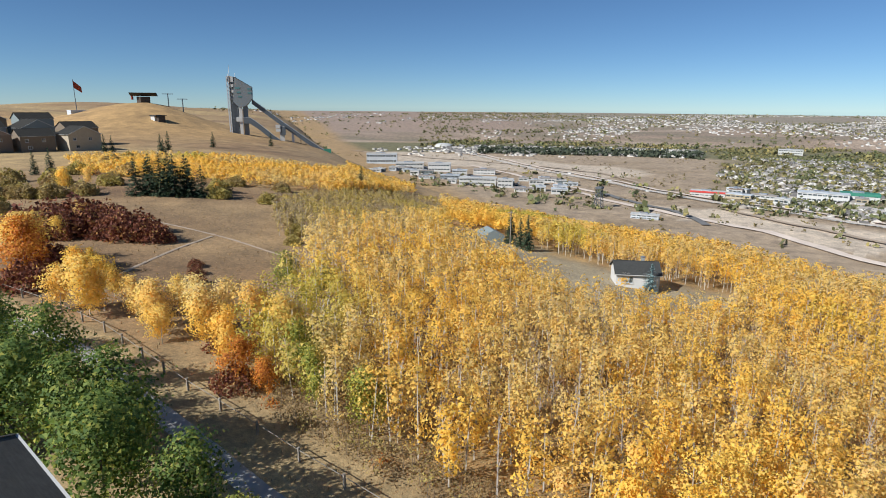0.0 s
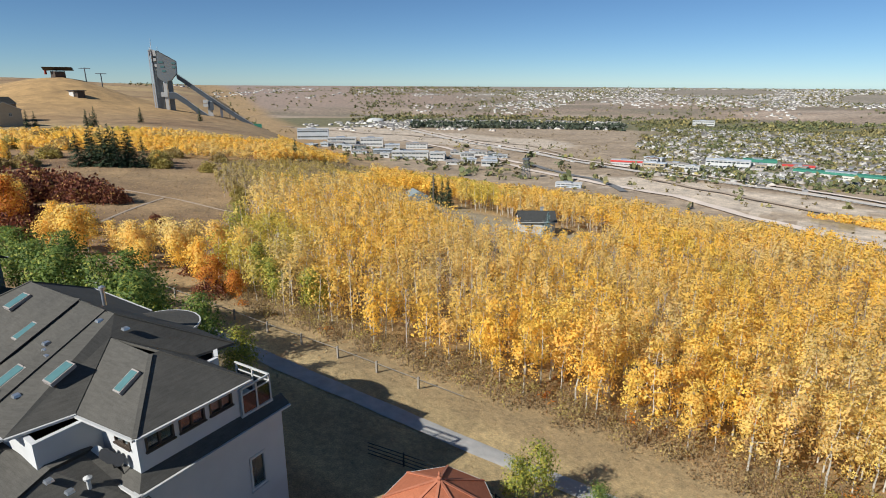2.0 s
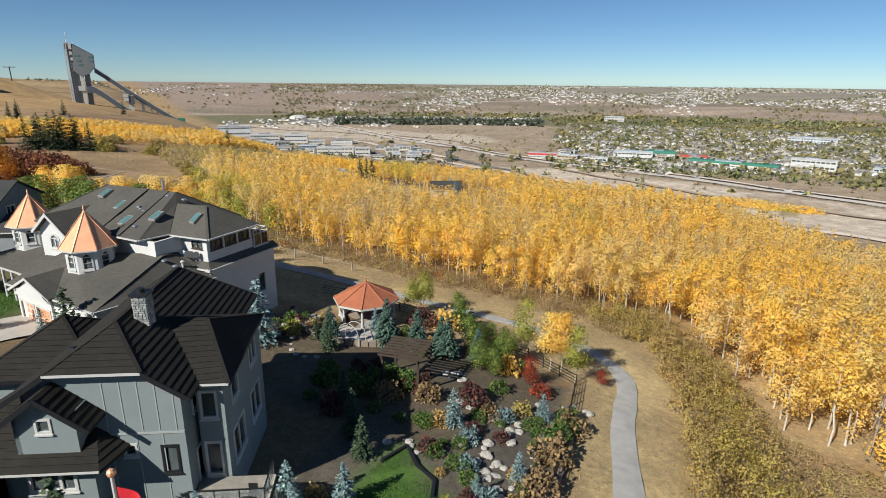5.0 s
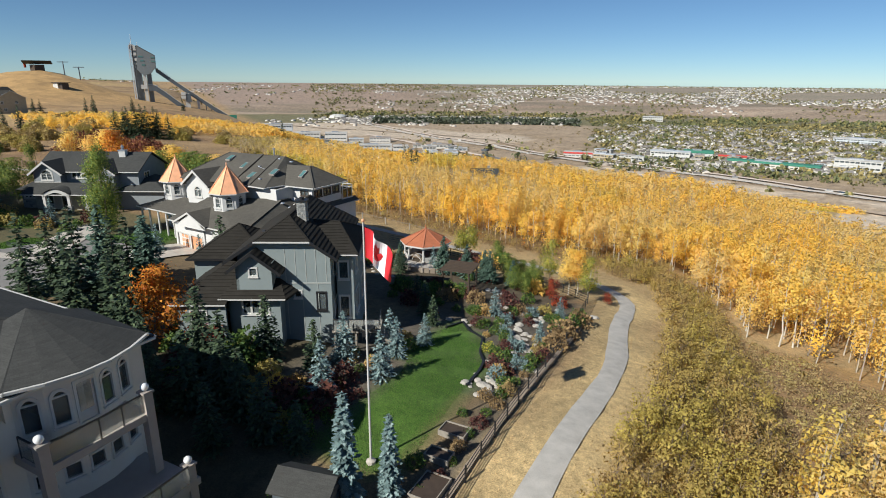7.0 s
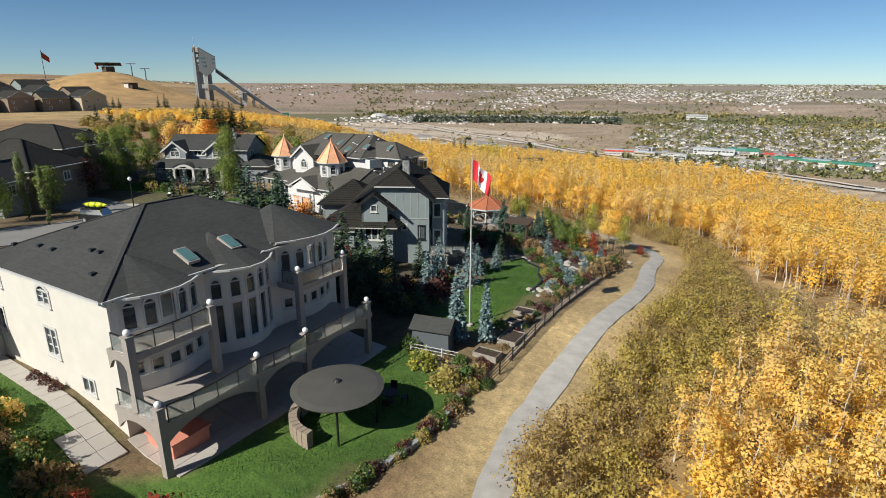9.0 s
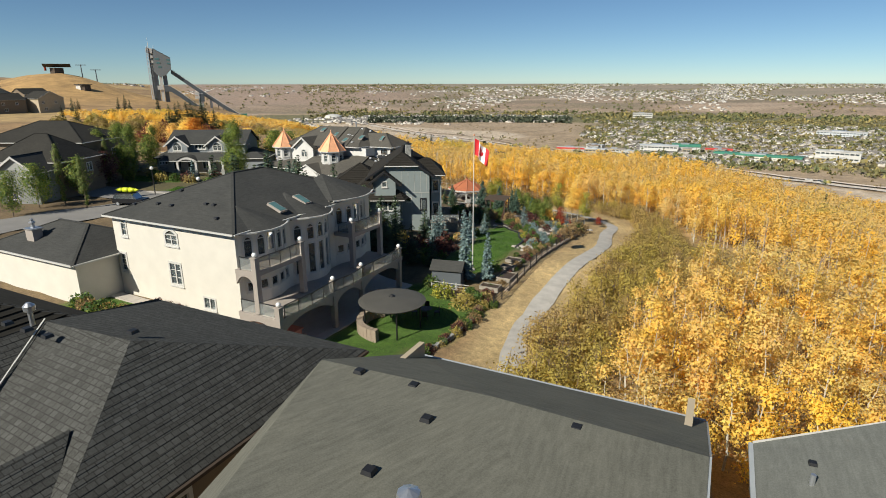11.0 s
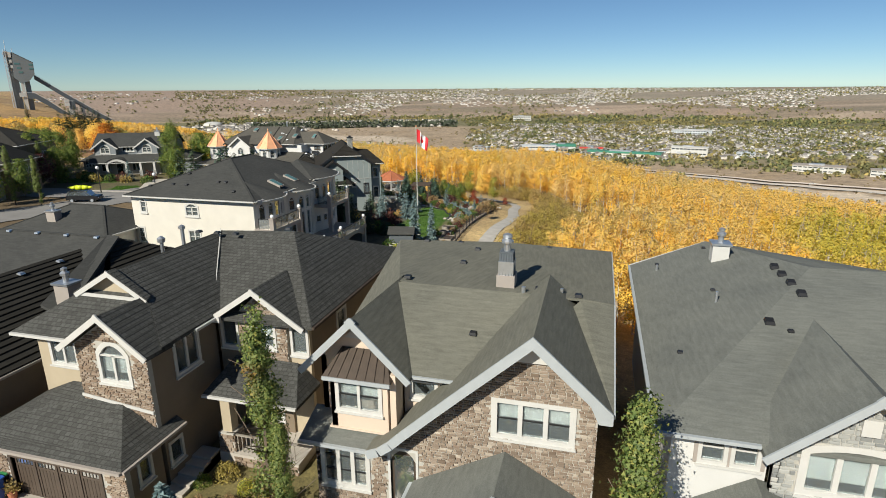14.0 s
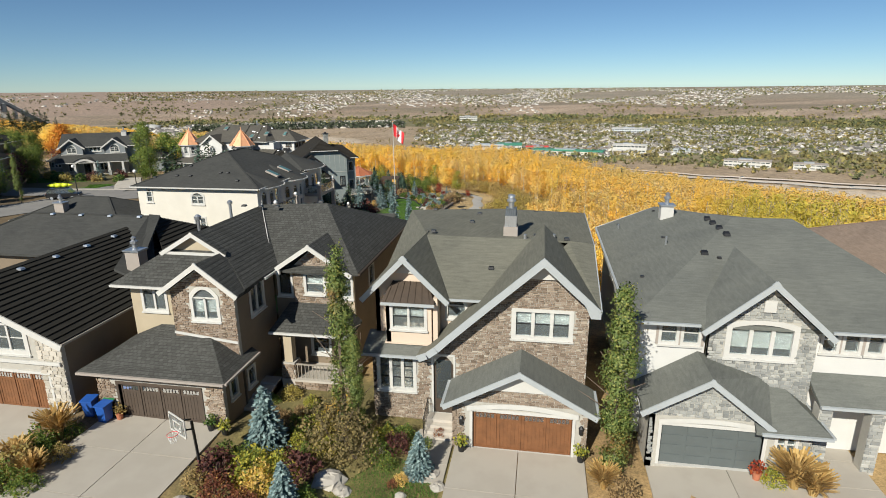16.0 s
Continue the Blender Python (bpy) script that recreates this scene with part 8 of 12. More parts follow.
# --- plainer houses further off ---
def plain_house(x, y, z, w, d, e, turn, label, wmat, rmat, pitch=0.5, gab=None, trim="white_trim", cat="house", win=True):
    h = thing("house", (0, 0, 0), label, cat)
    st = {"trim": M[trim]}
    ops = {}
    if win:
        ops = {0: [W(w * 0.14, e * 0.62, 1.3, 1.2, n=2), W(w * 0.62, e * 0.62, 1.3, 1.2, n=2), W(w * 0.2, 1.1, 1.6, 1.3, n=2)], 1: [W(d * 0.2, e * 0.62, 1.2, 1.2, n=2), W(d * 0.6, e * 0.62, 1.2, 1.2, n=2)]}
    shell(h, [(-w / 2, -d / 2), (w / 2, -d / 2), (w / 2, d / 2), (-w / 2, d / 2)], -2, e, M[wmat], ops, st)
    if gab:
        p = gable(-w / 2, w / 2, -d / 2, d / 2, e, pitch, gab, 0.45, 0.4)
        if gab == "y":
            for yy in (-d / 2, d / 2 - 0.24):
                part("gable_end", Geo().prism([(-w / 2, yy, e), (w / 2, yy, e), (0, yy, e + w / 2 * pitch)], (0, 0.24, 0)), M[wmat], h)
            zz = e - 0.45 * pitch + 0.16
            rake_trim(h, (-w / 2 - 0.45, -d / 2 - 0.4, zz), (0, -d / 2 - 0.4, zz + (w / 2 + 0.45) * pitch), (w / 2 + 0.45, -d / 2 - 0.4, zz), M[trim], 0.26)
        else:
            for xx in (-w / 2, w / 2 - 0.24):
                part("gable_end", Geo().prism([(xx, -d / 2, e), (xx, d / 2, e), (xx, 0, e + d / 2 * pitch)], (0.24, 0, 0)), M[wmat], h)
    else:
        p = hip(-w / 2, w / 2, -d / 2, d / 2, e, pitch, 0.5)
    roof(h, p, M[rmat])
    gutters(h, eave_lines(p), M[trim])
    hip_caps(h, p, M[rmat])
    h.matrix_basis = pose(x, y, z, 0, 0, turn)
    return h


# the cream house's garage block
gar = plain_house(-10.3, -57.0, 2.2, 12, 8, 4.3, 0, "cream stucco garage wing with charcoal hipped roof", "cream", "roof_char", 0.42, win=False)
for vx in (-2.4, -1.4, -0.4, 0.6):
    roof_vent(gar, -10.3 + vx, -56.8, 8.2, s=0.7)
chimney(gar, -11.9, -59.6, 6.9, 8.1, 1.1, 0.8, M["taupe_trim"])


# black tiled house beside the twin gables
def tiled_house():
    h = thing("house", (9, -80, 2.8), "pale stone house with black tiled roof and white trim", "house")
    st = {"trim": M["white_trim"]}
    zg, R = 2.8, M["roof_tile"]
    ridge = 9.95
    rf = [[(14.7, -88.6, 7.2), (14.7, -73.0, 7.2), (8.6, -73.0, ridge), (8.6, -88.6, ridge)], [(2.6, -73.0, 7.2), (2.6, -88.6, 7.2), (8.6, -88.6, ridge), (8.6, -73.0, ridge)]]
    roof(h, rf, R)
    f, out = gable_wall(h, 3.0, 14.1, -88.0, zg - 0.5, 7.1, 9.7, M["mortar"], [W(7.0, 6.3, 2.0, 1.9, arch=0.4, n=2, rows=1, fw=0.2), W(5.3, zg, 4.7, 2.2, kind="garage", mat=M["garage_wood"], n=4, carriage=True, label="brown wooden garage door")], st)
    veneer(h, f[0], [(9.6, zg), (11.1, zg), (11.1, 7.1), (9.6, 7.9)], [], M["stone_cream"], 61, row=(0.15, 0.28), wide=(0.2, 0.5))
    rake_trim(h, (2.5, -88.6, 7.15), (8.6, -88.6, ridge + 0.05), (14.8, -88.6, 7.15), M["white_trim"], 0.34)
    boards(h, [((8.0, -88.12, 5.75), (14.0, -88.12, 5.75))], M["white_trim"], 0.1, 0.2, "band", 0)
    wall(h, (14.1, -88.0), (14.1, -73.5), zg - 0.5, 7.1, M["brown_stucco"], style=st)
    wall(h, (14.1, -73.5), (3.0, -73.5), zg - 0.5, 7.1, M["brown_stucco"], style=st)
    wall(h, (3.0, -73.5), (3.0, -88.0), zg - 0.5, 7.1, M["brown_stucco"], style=st)
    gutters(h, [((14.7, -88.6, 7.2), (14.7, -73.0, 7.2))], M["taupe_trim"])
    for y in (-84.8, -82.3, -79.8, -77.3):
        roof_vent(h, 9.2, y, 9.75, M["galv"], 0.75)
    # raised back part with slate slopes; the south one paler, sunlight put into colour
    zb, zr = 8.5, 10.5
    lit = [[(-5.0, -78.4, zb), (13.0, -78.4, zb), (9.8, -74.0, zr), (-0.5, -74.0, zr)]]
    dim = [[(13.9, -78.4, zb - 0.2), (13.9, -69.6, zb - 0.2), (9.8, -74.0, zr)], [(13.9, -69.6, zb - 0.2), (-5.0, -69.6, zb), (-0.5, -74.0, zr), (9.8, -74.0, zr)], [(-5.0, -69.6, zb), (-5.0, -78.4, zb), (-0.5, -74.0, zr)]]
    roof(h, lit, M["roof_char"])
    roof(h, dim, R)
    shell(h, [(-4.5, -77.9), (13.4, -77.9), (13.4, -70.1), (-4.5, -70.1)], zg - 0.5, 8.3, M["brown_stucco"], {}, st)
    hip_caps(h, lit + dim, M["roof_char"])
    part("roof_saddle", Geo().prism([(12.5, -81.6, 8.75), (13.9, -81.6, 8.2), (10.6, -74.0, 10.45), (9.7, -74.0, 10.5)], (0, 0, 0.16)), M["roof_char"], h)
    for x in (1.5, 4.0, 6.5, 9.0):
        roof_vent(h, x, -74.2, zr - 0.05, M["galv"], 0.7)
    part("flue_pipe", Geo().tube((13.0, -73.0, 8.6), (13.0, -73.0, 10.1), 0.12).lathe([(0.24, 10.1), (0.26, 10.35), (0.1, 10.5)], 13.0, -73.0, 10), M["galv"], h)
    ch = chimney(h, 13.5, -80.7, 7.4, 9.9, 0.95, 0.8, M["taupe_trim"])
    return h


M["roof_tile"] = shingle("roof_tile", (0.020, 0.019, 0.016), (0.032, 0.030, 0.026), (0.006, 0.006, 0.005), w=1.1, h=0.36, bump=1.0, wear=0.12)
M["stone_cream"] = island_mat("stone_cream", [(0.0, (0.34, 0.31, 0.26)), (0.5, (0.45, 0.41, 0.355)), (1.0, (0.55, 0.51, 0.45))], bump=0.4)
tiled_house()
plain_house(67, -72, 2.4, 13, 18, 6.0, 0, "house with weathered brown shingle roof", "beige_stucco", "roof_brown", 0.45)
# across the street to the west
plain_house(-67, -25, 2.6, 18, 13, 8.0, 24, "dark brown two-storey house with charcoal roof", "brown_stucco", "roof_coal", 0.45)
plain_house(-57, -33, 2.6, 12, 10, 6.2, 24, "brown stone house with steep charcoal roof", "brown_stucco", "roof_coal", 0.7)
plain_house(-52.5, -37.5, 2.6, 6, 7, 5.2, 24, "stone gabled house front with arched entrance", "stone_grey", "roof_char", 0.7, "y")
plain_house(-80, -17, 2.8, 14, 10, 6.4, 24, "dark roofed house with pale gable", "cream", "roof_char", 0.5, "x")
# terrace of houses below the ski hill
for i, (x, y, t, w, e, wm, lab) in enumerate(((-318, 114, 20, 15, 7.6, "beige_stucco", "tan house with white gable trim on the hill street"), (-322, 96, 14, 14, 7.0, "brown_stucco", "dark brown house on the hill street"), (-325, 79, 24, 14, 7.4, "stone_brown", "russet brick house on the hill street"), (-328, 62, 20, 14, 7.0, "blue_siding", "blue-grey house on the hill street"), (-331, 45, 18, 14, 7.0, "brown_stucco", "brown house with dark roof on the hill street"), (-352, 126, 20, 16, 9.0, "brown_stucco", "dark roofed house behind the hill street"), (-356, 106, 26, 16, 9.4, "grey_stucco", "grey house behind the hill street"), (-360, 86, 20, 16, 9.6, "blue_siding", "slate blue house behind the hill street"), (-365, 66, 20, 16, 9.2, "brown_stucco", "brown house behind the hill street"), (-392, 118, 16, 17, 12.5, "grey_stucco", "grey house high on the hill street"), (-396, 96, 22, 17, 12.5, "brown_stucco", "dark house high on the hill street"))):
    plain_house(x, y, ground_z(x, y) + 0.3, w, 13, e, 75 + t, lab, wm, "roof_coal", 0.5, "x" if i % 2 else "y")
# ---- ski jump tower and hill ----
def ski_tower():
    h = thing("ski_jump_tower", (0, 0, 0), "grey steel-clad ski jump tower with twin inrun ramps", "tower")
    G1, G2, D, Wt = M["tower_grey"], M["tower_light"], M["steel_dark"], M["white_trim"]
    # local: x runs along the ramps (downhill), y across
    part("lift_shaft", Geo().box(-11.6, -3, -6, -6.6, 3.5, 47.2), G1, h)
    # open stair tower: posts and landings
    for x in (-13.4, -11.9):
        for y in (-4.4, -2.0):
            part("stair_post", Geo().box(x - 0.22, y - 0.22, -6, x + 0.22, y + 0.22, 47.6), G2, h)
    for i in range(17):
        part("stair_landing", Geo().box(-13.3, -4.3, -1 + 2.9 * i, -12.0, -2.1, -0.75 + 2.9 * i), G2, h)
        part("stair_flight", Geo().beam((-13.3, -3.2, -1 + 2.9 * i), (-12.0, -3.2, 1.9 + 2.9 * i), 0.8, 0.25), G2, h)
    head = [(-7.6, 47.3), (4.8, 39.8), (4.5, 31.0), (0.3, 25.9), (-5.1, 23.9), (-9.6, 28.5)]
    part("head", Geo().prism([(x, -4.6, z) for x, z in head], (0, 9.4, 0)), G1, h, "angular grey clad tower head")
    part("roof_edge", Geo().beam((-7.7, -4.7, 47.3), (4.9, -4.7, 39.8), 0.4, 0.4), D, h)
    for z, x0, x1 in ((38.2, -7.6, -4.0), (35.0, -6.4, -3.6), (31.8, -5.6, -3.0), (37.6, 1.6, 4.3), (34.6, 1.6, 4.3)):
        part("window_band", Geo().box(x0, -4.75, z, x1, -4.61, z + 1.3), M["skylight"], h)
    for x, z, q in ((-9.4, 43.4, 4.0), (-9.6, 39.6, 2.2), (-9.2, 35.4, 2.2), (-8.4, 30.8, 2.8)):
        part("balcony", Geo().box(x - 0.9, -4.4, z, x + 0.9, -3.02, z + q), Wt, h, "white balcony panel")
    part("lift_head", Geo().box(-12.9, -4.2, 43.5, -10.2, -3.02, 47.9), M["taupe_trim"], h)
    part("leg", Geo().box(-5.8, -4.2, -6, -3.5, -1.5, 24.4), Wt, h, "white concrete leg")
    part("leg", Geo().box(-3.0, -2.5, -6, 0.4, 3, 25.6), G1, h)
    part("box_room", Geo().box(-8.2, -5.0, 13.5, -3.6, -2.2, 16.9), Wt, h, "white start room")

    def ramp_run(pts, w, dep, y0):
        for (xa, za), (xb, zb) in zip(pts, pts[1:]):
            part("inrun", Geo().prism([(xa, y0 - w / 2, za), (xb, y0 - w / 2, zb), (xb, y0 - w / 2, zb - dep), (xa, y0 - w / 2, za - dep)], (0, w, 0)), D, h)
            part("ramp_rail", Geo().beam((xa, y0 - w / 2, za + 0.5), (xb, y0 - w / 2, zb + 0.5), 0.25, 0.25), G2, h)
    ramp_run([(3.9, 30.6), (25, 14.2), (45.5, -0.9), (58, -9.5), (72, -17.6), (90, -26)], 5.5, 3.6, 1.5)
    ramp_run([(-3.0, 16.4), (2.0, 16.3), (9, 11.2), (19.2, 2.4), (30, -5.5)], 5.0, 4.4, -2.4)
    part("pier", Geo().box(24.0, -2, -14, 27.6, 1.5, 10.0), Wt, h)
    part("pier", Geo().box(33.0, -1, -16, 35.0, 2.5, 4.4), Wt, h)
    part("judges_box", Geo().box(21.0, -4.4, 8.6, 24.6, -1.8, 11.0), Wt, h, "white judges' box")
    part("judges_box", Geo().box(21.0, -4.4, 5.6, 24.6, -1.8, 8.0), Wt, h, "white judges' box")
    part("box_frame", Geo().box(24.6, -4.0, 3.0, 28.5, -1.8, 9.5), D, h)
    for i in range(9):
        x = 40 + 4 * i
        z = 3.2 - 0.74 * (x - 40) - 2.6
        part("trestle", Geo().beam((x, 1.5, z), (x, 1.5, z - 9), 0.5, 0.5, Vector((1, 0, 0))), D, h)
    part("green_cover", Geo().box(58, -2.5, -12.5, 64, -1.4, -8.5), M["roof_green"], h, "green netting cover")
    part("antenna", Geo().tube((-11.4, -2, 47), (-11.2, -2, 56), 0.28, 0.12).tube((-7.6, 0, 46), (-7.2, 0, 50.4), 0.2, 0.15).tube((-12.6, 1, 47), (-12.6, 1, 49.5), 0.3), G2, h)
    h.matrix_basis = pose(-405, 268, 0, 0, 0, 52)
    return h


ski_tower()

# hilltop lift station, hut, pylons and flag
st_ = thing("lift_station", (-507, 237, ground_z(-507, 237)), "dark chairlift station on the hilltop", "building")
zt = ground_z(-507, 237)
part("roof", Geo().prism([(-514, 229, zt + 5), (-500, 245, zt + 5), (-498, 243, zt + 7.5), (-512, 227, zt + 7.5)], (2.5, -2, 0.3)), M["black_metal"], st_)
part("body", Geo().box(-511, 232, zt - 1, -504, 240, zt + 4.5), M["dark_brown"], st_)
part("red_wall", Geo().box(-513.6, 228.6, zt + 2, -512.4, 230, zt + 6), M["leaf_red"], st_)
for dx, dy in ((8, 16), (13, 26)):
    x, y = -507 + dx, 237 + dy
    z = ground_z(x, y)
    py = thing("lift_pylon", (x, y, z), "steel chairlift pylon on the hill", "pylon", "lift pylons")
    part("mast", Geo().tube((x, y, z - 1), (x, y, z + 11), 0.5, 0.4), M["steel_dark"], py)
    part("crossarm", Geo().beam((x - 3, y - 3, z + 10.5), (x + 3, y + 3, z + 10.5), 0.6, 0.6), M["steel_dark"], py)
x, y = -432, 209.4
z = ground_z(x, y)
hut = thing("hill_hut", (x, y, z), "small white hut with dark lean-to", "hut")
part("body", Geo().box(x - 4, y - 3, z - 3, x + 2, y + 3, z + 3.4), M["white_trim"], hut)
part("roof", Geo().box(x - 4.5, y - 4, z + 3.4, x + 7, y + 4, z + 3.9), M["black_metal"], hut)
part("shed", Geo().box(x + 2, y - 2, z - 3, x + 6, y + 3, z + 3.3), M["dark_brown"], hut)
x, y = -527, 190.7
z = ground_z(x, y)
fp = thing("flagpole", (x, y, z), "tall flagpole with red and white flag on the ridge", "flagpole")
part("pole", Geo().tube((x, y, z - 1), (x, y, z + 26), 0.35, 0.2), M["steel_dark"], fp)
part("flag", Geo().prism([(x, y, z + 25), (x + 2, y + 5, z + 20), (x + 2, y + 5, z + 15.5), (x, y, z + 19.5)], (0.1, -0.1, 0)), M["leaf_red"], fp)
part("base_hut", Geo().box(x - 4, y - 6, z - 2, x + 4, y + 8, z + 2), M["tower_light"], fp)

# ---- valley ----
def polar(az, d):
    """Places on the plan by bearing (degrees left of +y) and distance from the houses."""
    a = np.radians(az)
    return 35 - np.sin(a) * d, -55 + np.cos(a) * d


vr = np.random.default_rng(77)


def far_houses(n, az0, az1, d0, d1, size, keep, name, label, mats):
    """A quarter of small houses with gabled roofs: walls in one mesh, roofs in another."""
    az, d = vr.uniform(az0, az1, n), np.sqrt(vr.uniform(d0 ** 2, d1 ** 2, n))
    k = keep(az, d)
    az, d = az[k], d[k]
    x, y = polar(az, d)
    # lined up along streets
    row = 38.0
    ang = 0.35
    u, v = x * math.cos(ang) + y * math.sin(ang), -x * math.sin(ang) + y * math.cos(ang)
    v = np.round(v / row) * row + vr.choice([-9, 9], len(v)) + vr.normal(0, 1.5, len(v))
    x, y = u * math.cos(ang) - v * math.sin(ang), u * math.sin(ang) + v * math.cos(ang)
    z = height(x, y)
    m = len(x)
    w, l, h = vr.uniform(0.7, 1.3, m) * size, vr.uniform(0.9, 1.7, m) * size, vr.uniform(0.5, 0.95, m) * size * 0.75
    a = ang + vr.choice([0, math.pi / 2], m) + vr.normal(0, 0.06, m)
    c, s = np.cos(a), np.sin(a)

    def P(px, py, pz):
        return np.stack([x + px * c - py * s, y + px * s + py * c, z + pz], -1)
    o = [P(-w, -l, -2 + 0 * h), P(w, -l, -2 + 0 * h), P(w, l, -2 + 0 * h), P(-w, l, -2 + 0 * h), P(-w, -l, h), P(w, -l, h), P(w, l, h), P(-w, l, h), P(0 * w, -l, h + w * 0.55), P(0 * w, l, h + w * 0.55)]
    V = np.stack(o, 1).reshape(-1, 3)
    b = np.arange(m)[:, None] * 10
    wq = np.concatenate([b + np.array(q) for q in ((0, 1, 5, 4), (1, 2, 6, 5), (2, 3, 7, 6), (3, 0, 4, 7))])
    rq = np.concatenate([b + np.array(q) for q in ((5, 6, 9, 8), (7, 4, 8, 9))])
    gt = np.concatenate([b + np.array(q) for q in ((4, 5, 8), (6, 7, 9))])
    root = thing(name, (0, 0, 0), label, "suburb", kind="stuff")
    part("walls", tri_mesh("walls", V, wq, mats[0]), None, root)
    part("roofs", tri_mesh("roofs", V, rq, mats[1]), None, root)
    part("gables", tri_mesh("gables", V, gt, mats[0]), None, root)


def far_trees(n, az0, az1, d0, d1, size, keep, name, label, mat, clump=1.0):
    """Distant tree crowns: ragged little tufts of leaf faces."""
    az, d = vr.uniform(az0, az1, n), np.sqrt(vr.uniform(d0 ** 2, d1 ** 2, n))
    k = keep(az, d)
    x, y = polar(az[k], d[k])
    z = height(x, y)
    m, q = len(x), 7
    sz = size * vr.uniform(0.6, 1.4, m)
    dirs = vr.normal(size=(m, q, 3))
    dirs[..., 2] = np.abs(dirs[..., 2]) * 1.2 + 0.25
    pts = np.stack([x, y, z], -1)[:, None] + dirs * sz[:, None, None] * 0.55
    big = np.repeat(sz, q) * 0.62
    P = pts.reshape(-1, 3)
    C = cards(vr, P, 1.0)
    C = P[:, None] + (C - P[:, None]) * big[:, None, None]
    whole_ = new(name, quads_mesh(name, C, mat))
    tagged(whole_, label, "woodland", kind="stuff")


M["far_wall"] = island_mat("far_wall", [(0.0, (0.34, 0.30, 0.26)), (0.35, (0.52, 0.48, 0.43)), (0.7, (0.66, 0.63, 0.58)), (0.9, (0.82, 0.80, 0.76)), (1.0, (0.44, 0.34, 0.26))])
M["far_roof"] = island_mat("far_roof", [(0.0, (0.13, 0.12, 0.11)), (0.4, (0.20, 0.185, 0.17)), (0.8, (0.29, 0.265, 0.24)), (1.0, (0.46, 0.43, 0.40))])
M["far_tree"] = island_mat("far_tree", [(0.0, (0.075, 0.09, 0.04)), (0.5, (0.12, 0.135, 0.055)), (0.85, (0.19, 0.185, 0.07)), (1.0, (0.34, 0.28, 0.09))], big=0.006, big_stops=[(0.0, (0.12, 0.11, 0.055)), (0.6, (0.22, 0.185, 0.075)), (1.0, (0.38, 0.29, 0.10))])
M["far_spruce"] = island_mat("far_spruce", [(0.0, (0.03, 0.045, 0.03)), (1.0, (0.08, 0.09, 0.05))])
M["gravel_pale"] = plain("gravel_pale", (0.66, 0.55, 0.46), 0.95, var=0.16, scale=0.03, fine=0.5, bump=0)
M["gravel_brown"] = plain("gravel_brown", (0.40, 0.31, 0.23), 0.95, var=0.2, scale=0.03, fine=0.4, bump=0)
M["road_far"] = plain("road_far", (0.56, 0.49, 0.42), 0.9, var=0.1, scale=0.05, fine=0.5, bump=0)
HM = (M["far_wall"], M["far_roof"])
edge = lambda az, d: 5.0 * np.sin(d * 0.011) + 3 * np.sin(d * 0.031)
far_houses(2300, -36, 13, 830, 1750, 4.3, lambda az, d: (az < 11.5 + edge(az, d) * 0.4) & (d > 830 + 10 * np.maximum(0, -az)), "valley_town", "riverside town of small pale houses among trees", HM)
far_houses(420, 14, 38, 1650, 1950, 6.0, lambda az, d: np.sin(az * 0.9) + np.sin(d * 0.02) > -0.9, "valley_village", "row of pale houses on the valley floor", HM)
far_houses(7500, -36, 24, 2650, 4750, 5.0, lambda az, d: np.sin(az * 0.35 + d * 0.0021) + 0.8 * np.sin(az * 0.13 - d * 0.0037) > -0.35, "far_suburb", "hazy suburbs on the far plateau", HM)
far_houses(420, 26, 56, 2900, 4300, 5.0, lambda az, d: np.sin(az * 0.5 + d * 0.004) > 0.25, "far_suburb", "scattered houses on the far slopes", HM)
far_houses(1700, 0, 34, 2350, 3600, 4.6, lambda az, d: np.sin(az * 0.55 + 1.2) + 0.9 * np.sin(d * 0.006 + az * 0.2) > 0.25, "far_suburb", "pale housing estates on the valley sides", HM)
far_houses(260, 26, 44, 1560, 1900, 4.6, lambda az, d: np.sin(az * 1.3) + np.sin(d * 0.03) > -0.2, "valley_village", "scattered pale houses by the river", HM)
far_trees(7600, -36, 13, 820, 1850, 3.5, lambda az, d: az < 12.5 + edge(az, d) * 0.3, "town_trees", "green and yellowing trees between the houses", M["far_tree"])
far_trees(3600, -36, 40, 1850, 2250, 5.0, lambda az, d: np.sin(az * 0.7 + d * 0.01) > -0.7, "river_trees", "yellow-brown riverside trees", M["far_tree"])
far_trees(1900, 12, 40, 1640, 1800, 5.5, lambda az, d: (az > 14) & (az < 34), "shelter_belt", "dark belt of trees on the valley floor", M["far_spruce"])
far_trees(8000, -36, 40, 2300, 4800, 4.6, lambda az, d: np.sin(az * 0.35 + d * 0.0021) + 0.8 * np.sin(az * 0.13 - d * 0.0037) > -0.5, "plateau_trees", "dull green trees on the far plateau", M["far_tree"])
far_trees(260, 12, 30, 760, 1150, 5.0, lambda az, d: np.sin(az * 2.0) + np.sin(d * 0.05) > 0.7, "roadside_trees", "trees beside the valley road", M["far_tree"])

# roads and worked ground on the valley floor
highway = [(-900, 1280), (-560, 1030), (-352, 924), (-258, 851), (-191, 822), (-88, 796), (7, 750), (90, 705), (160, 668), (320, 600), (560, 520), (900, 430)]
strip("highway", highway, 13, M["road_far"], "grey two-lane highway along the valley", "road", lift=1.6, step=25)
strip("highway", [(x + 8, y + 20) for x, y in highway], 9, M["gravel_pale"], "pale parallel carriageway with barrier", "road", lift=1.7, step=25)
strip("road_barrier", [(x - 4, y - 11) for x, y in highway], 2.2, M["blind"], "white concrete barrier line along the highway", "barrier", lift=2.2, step=25)
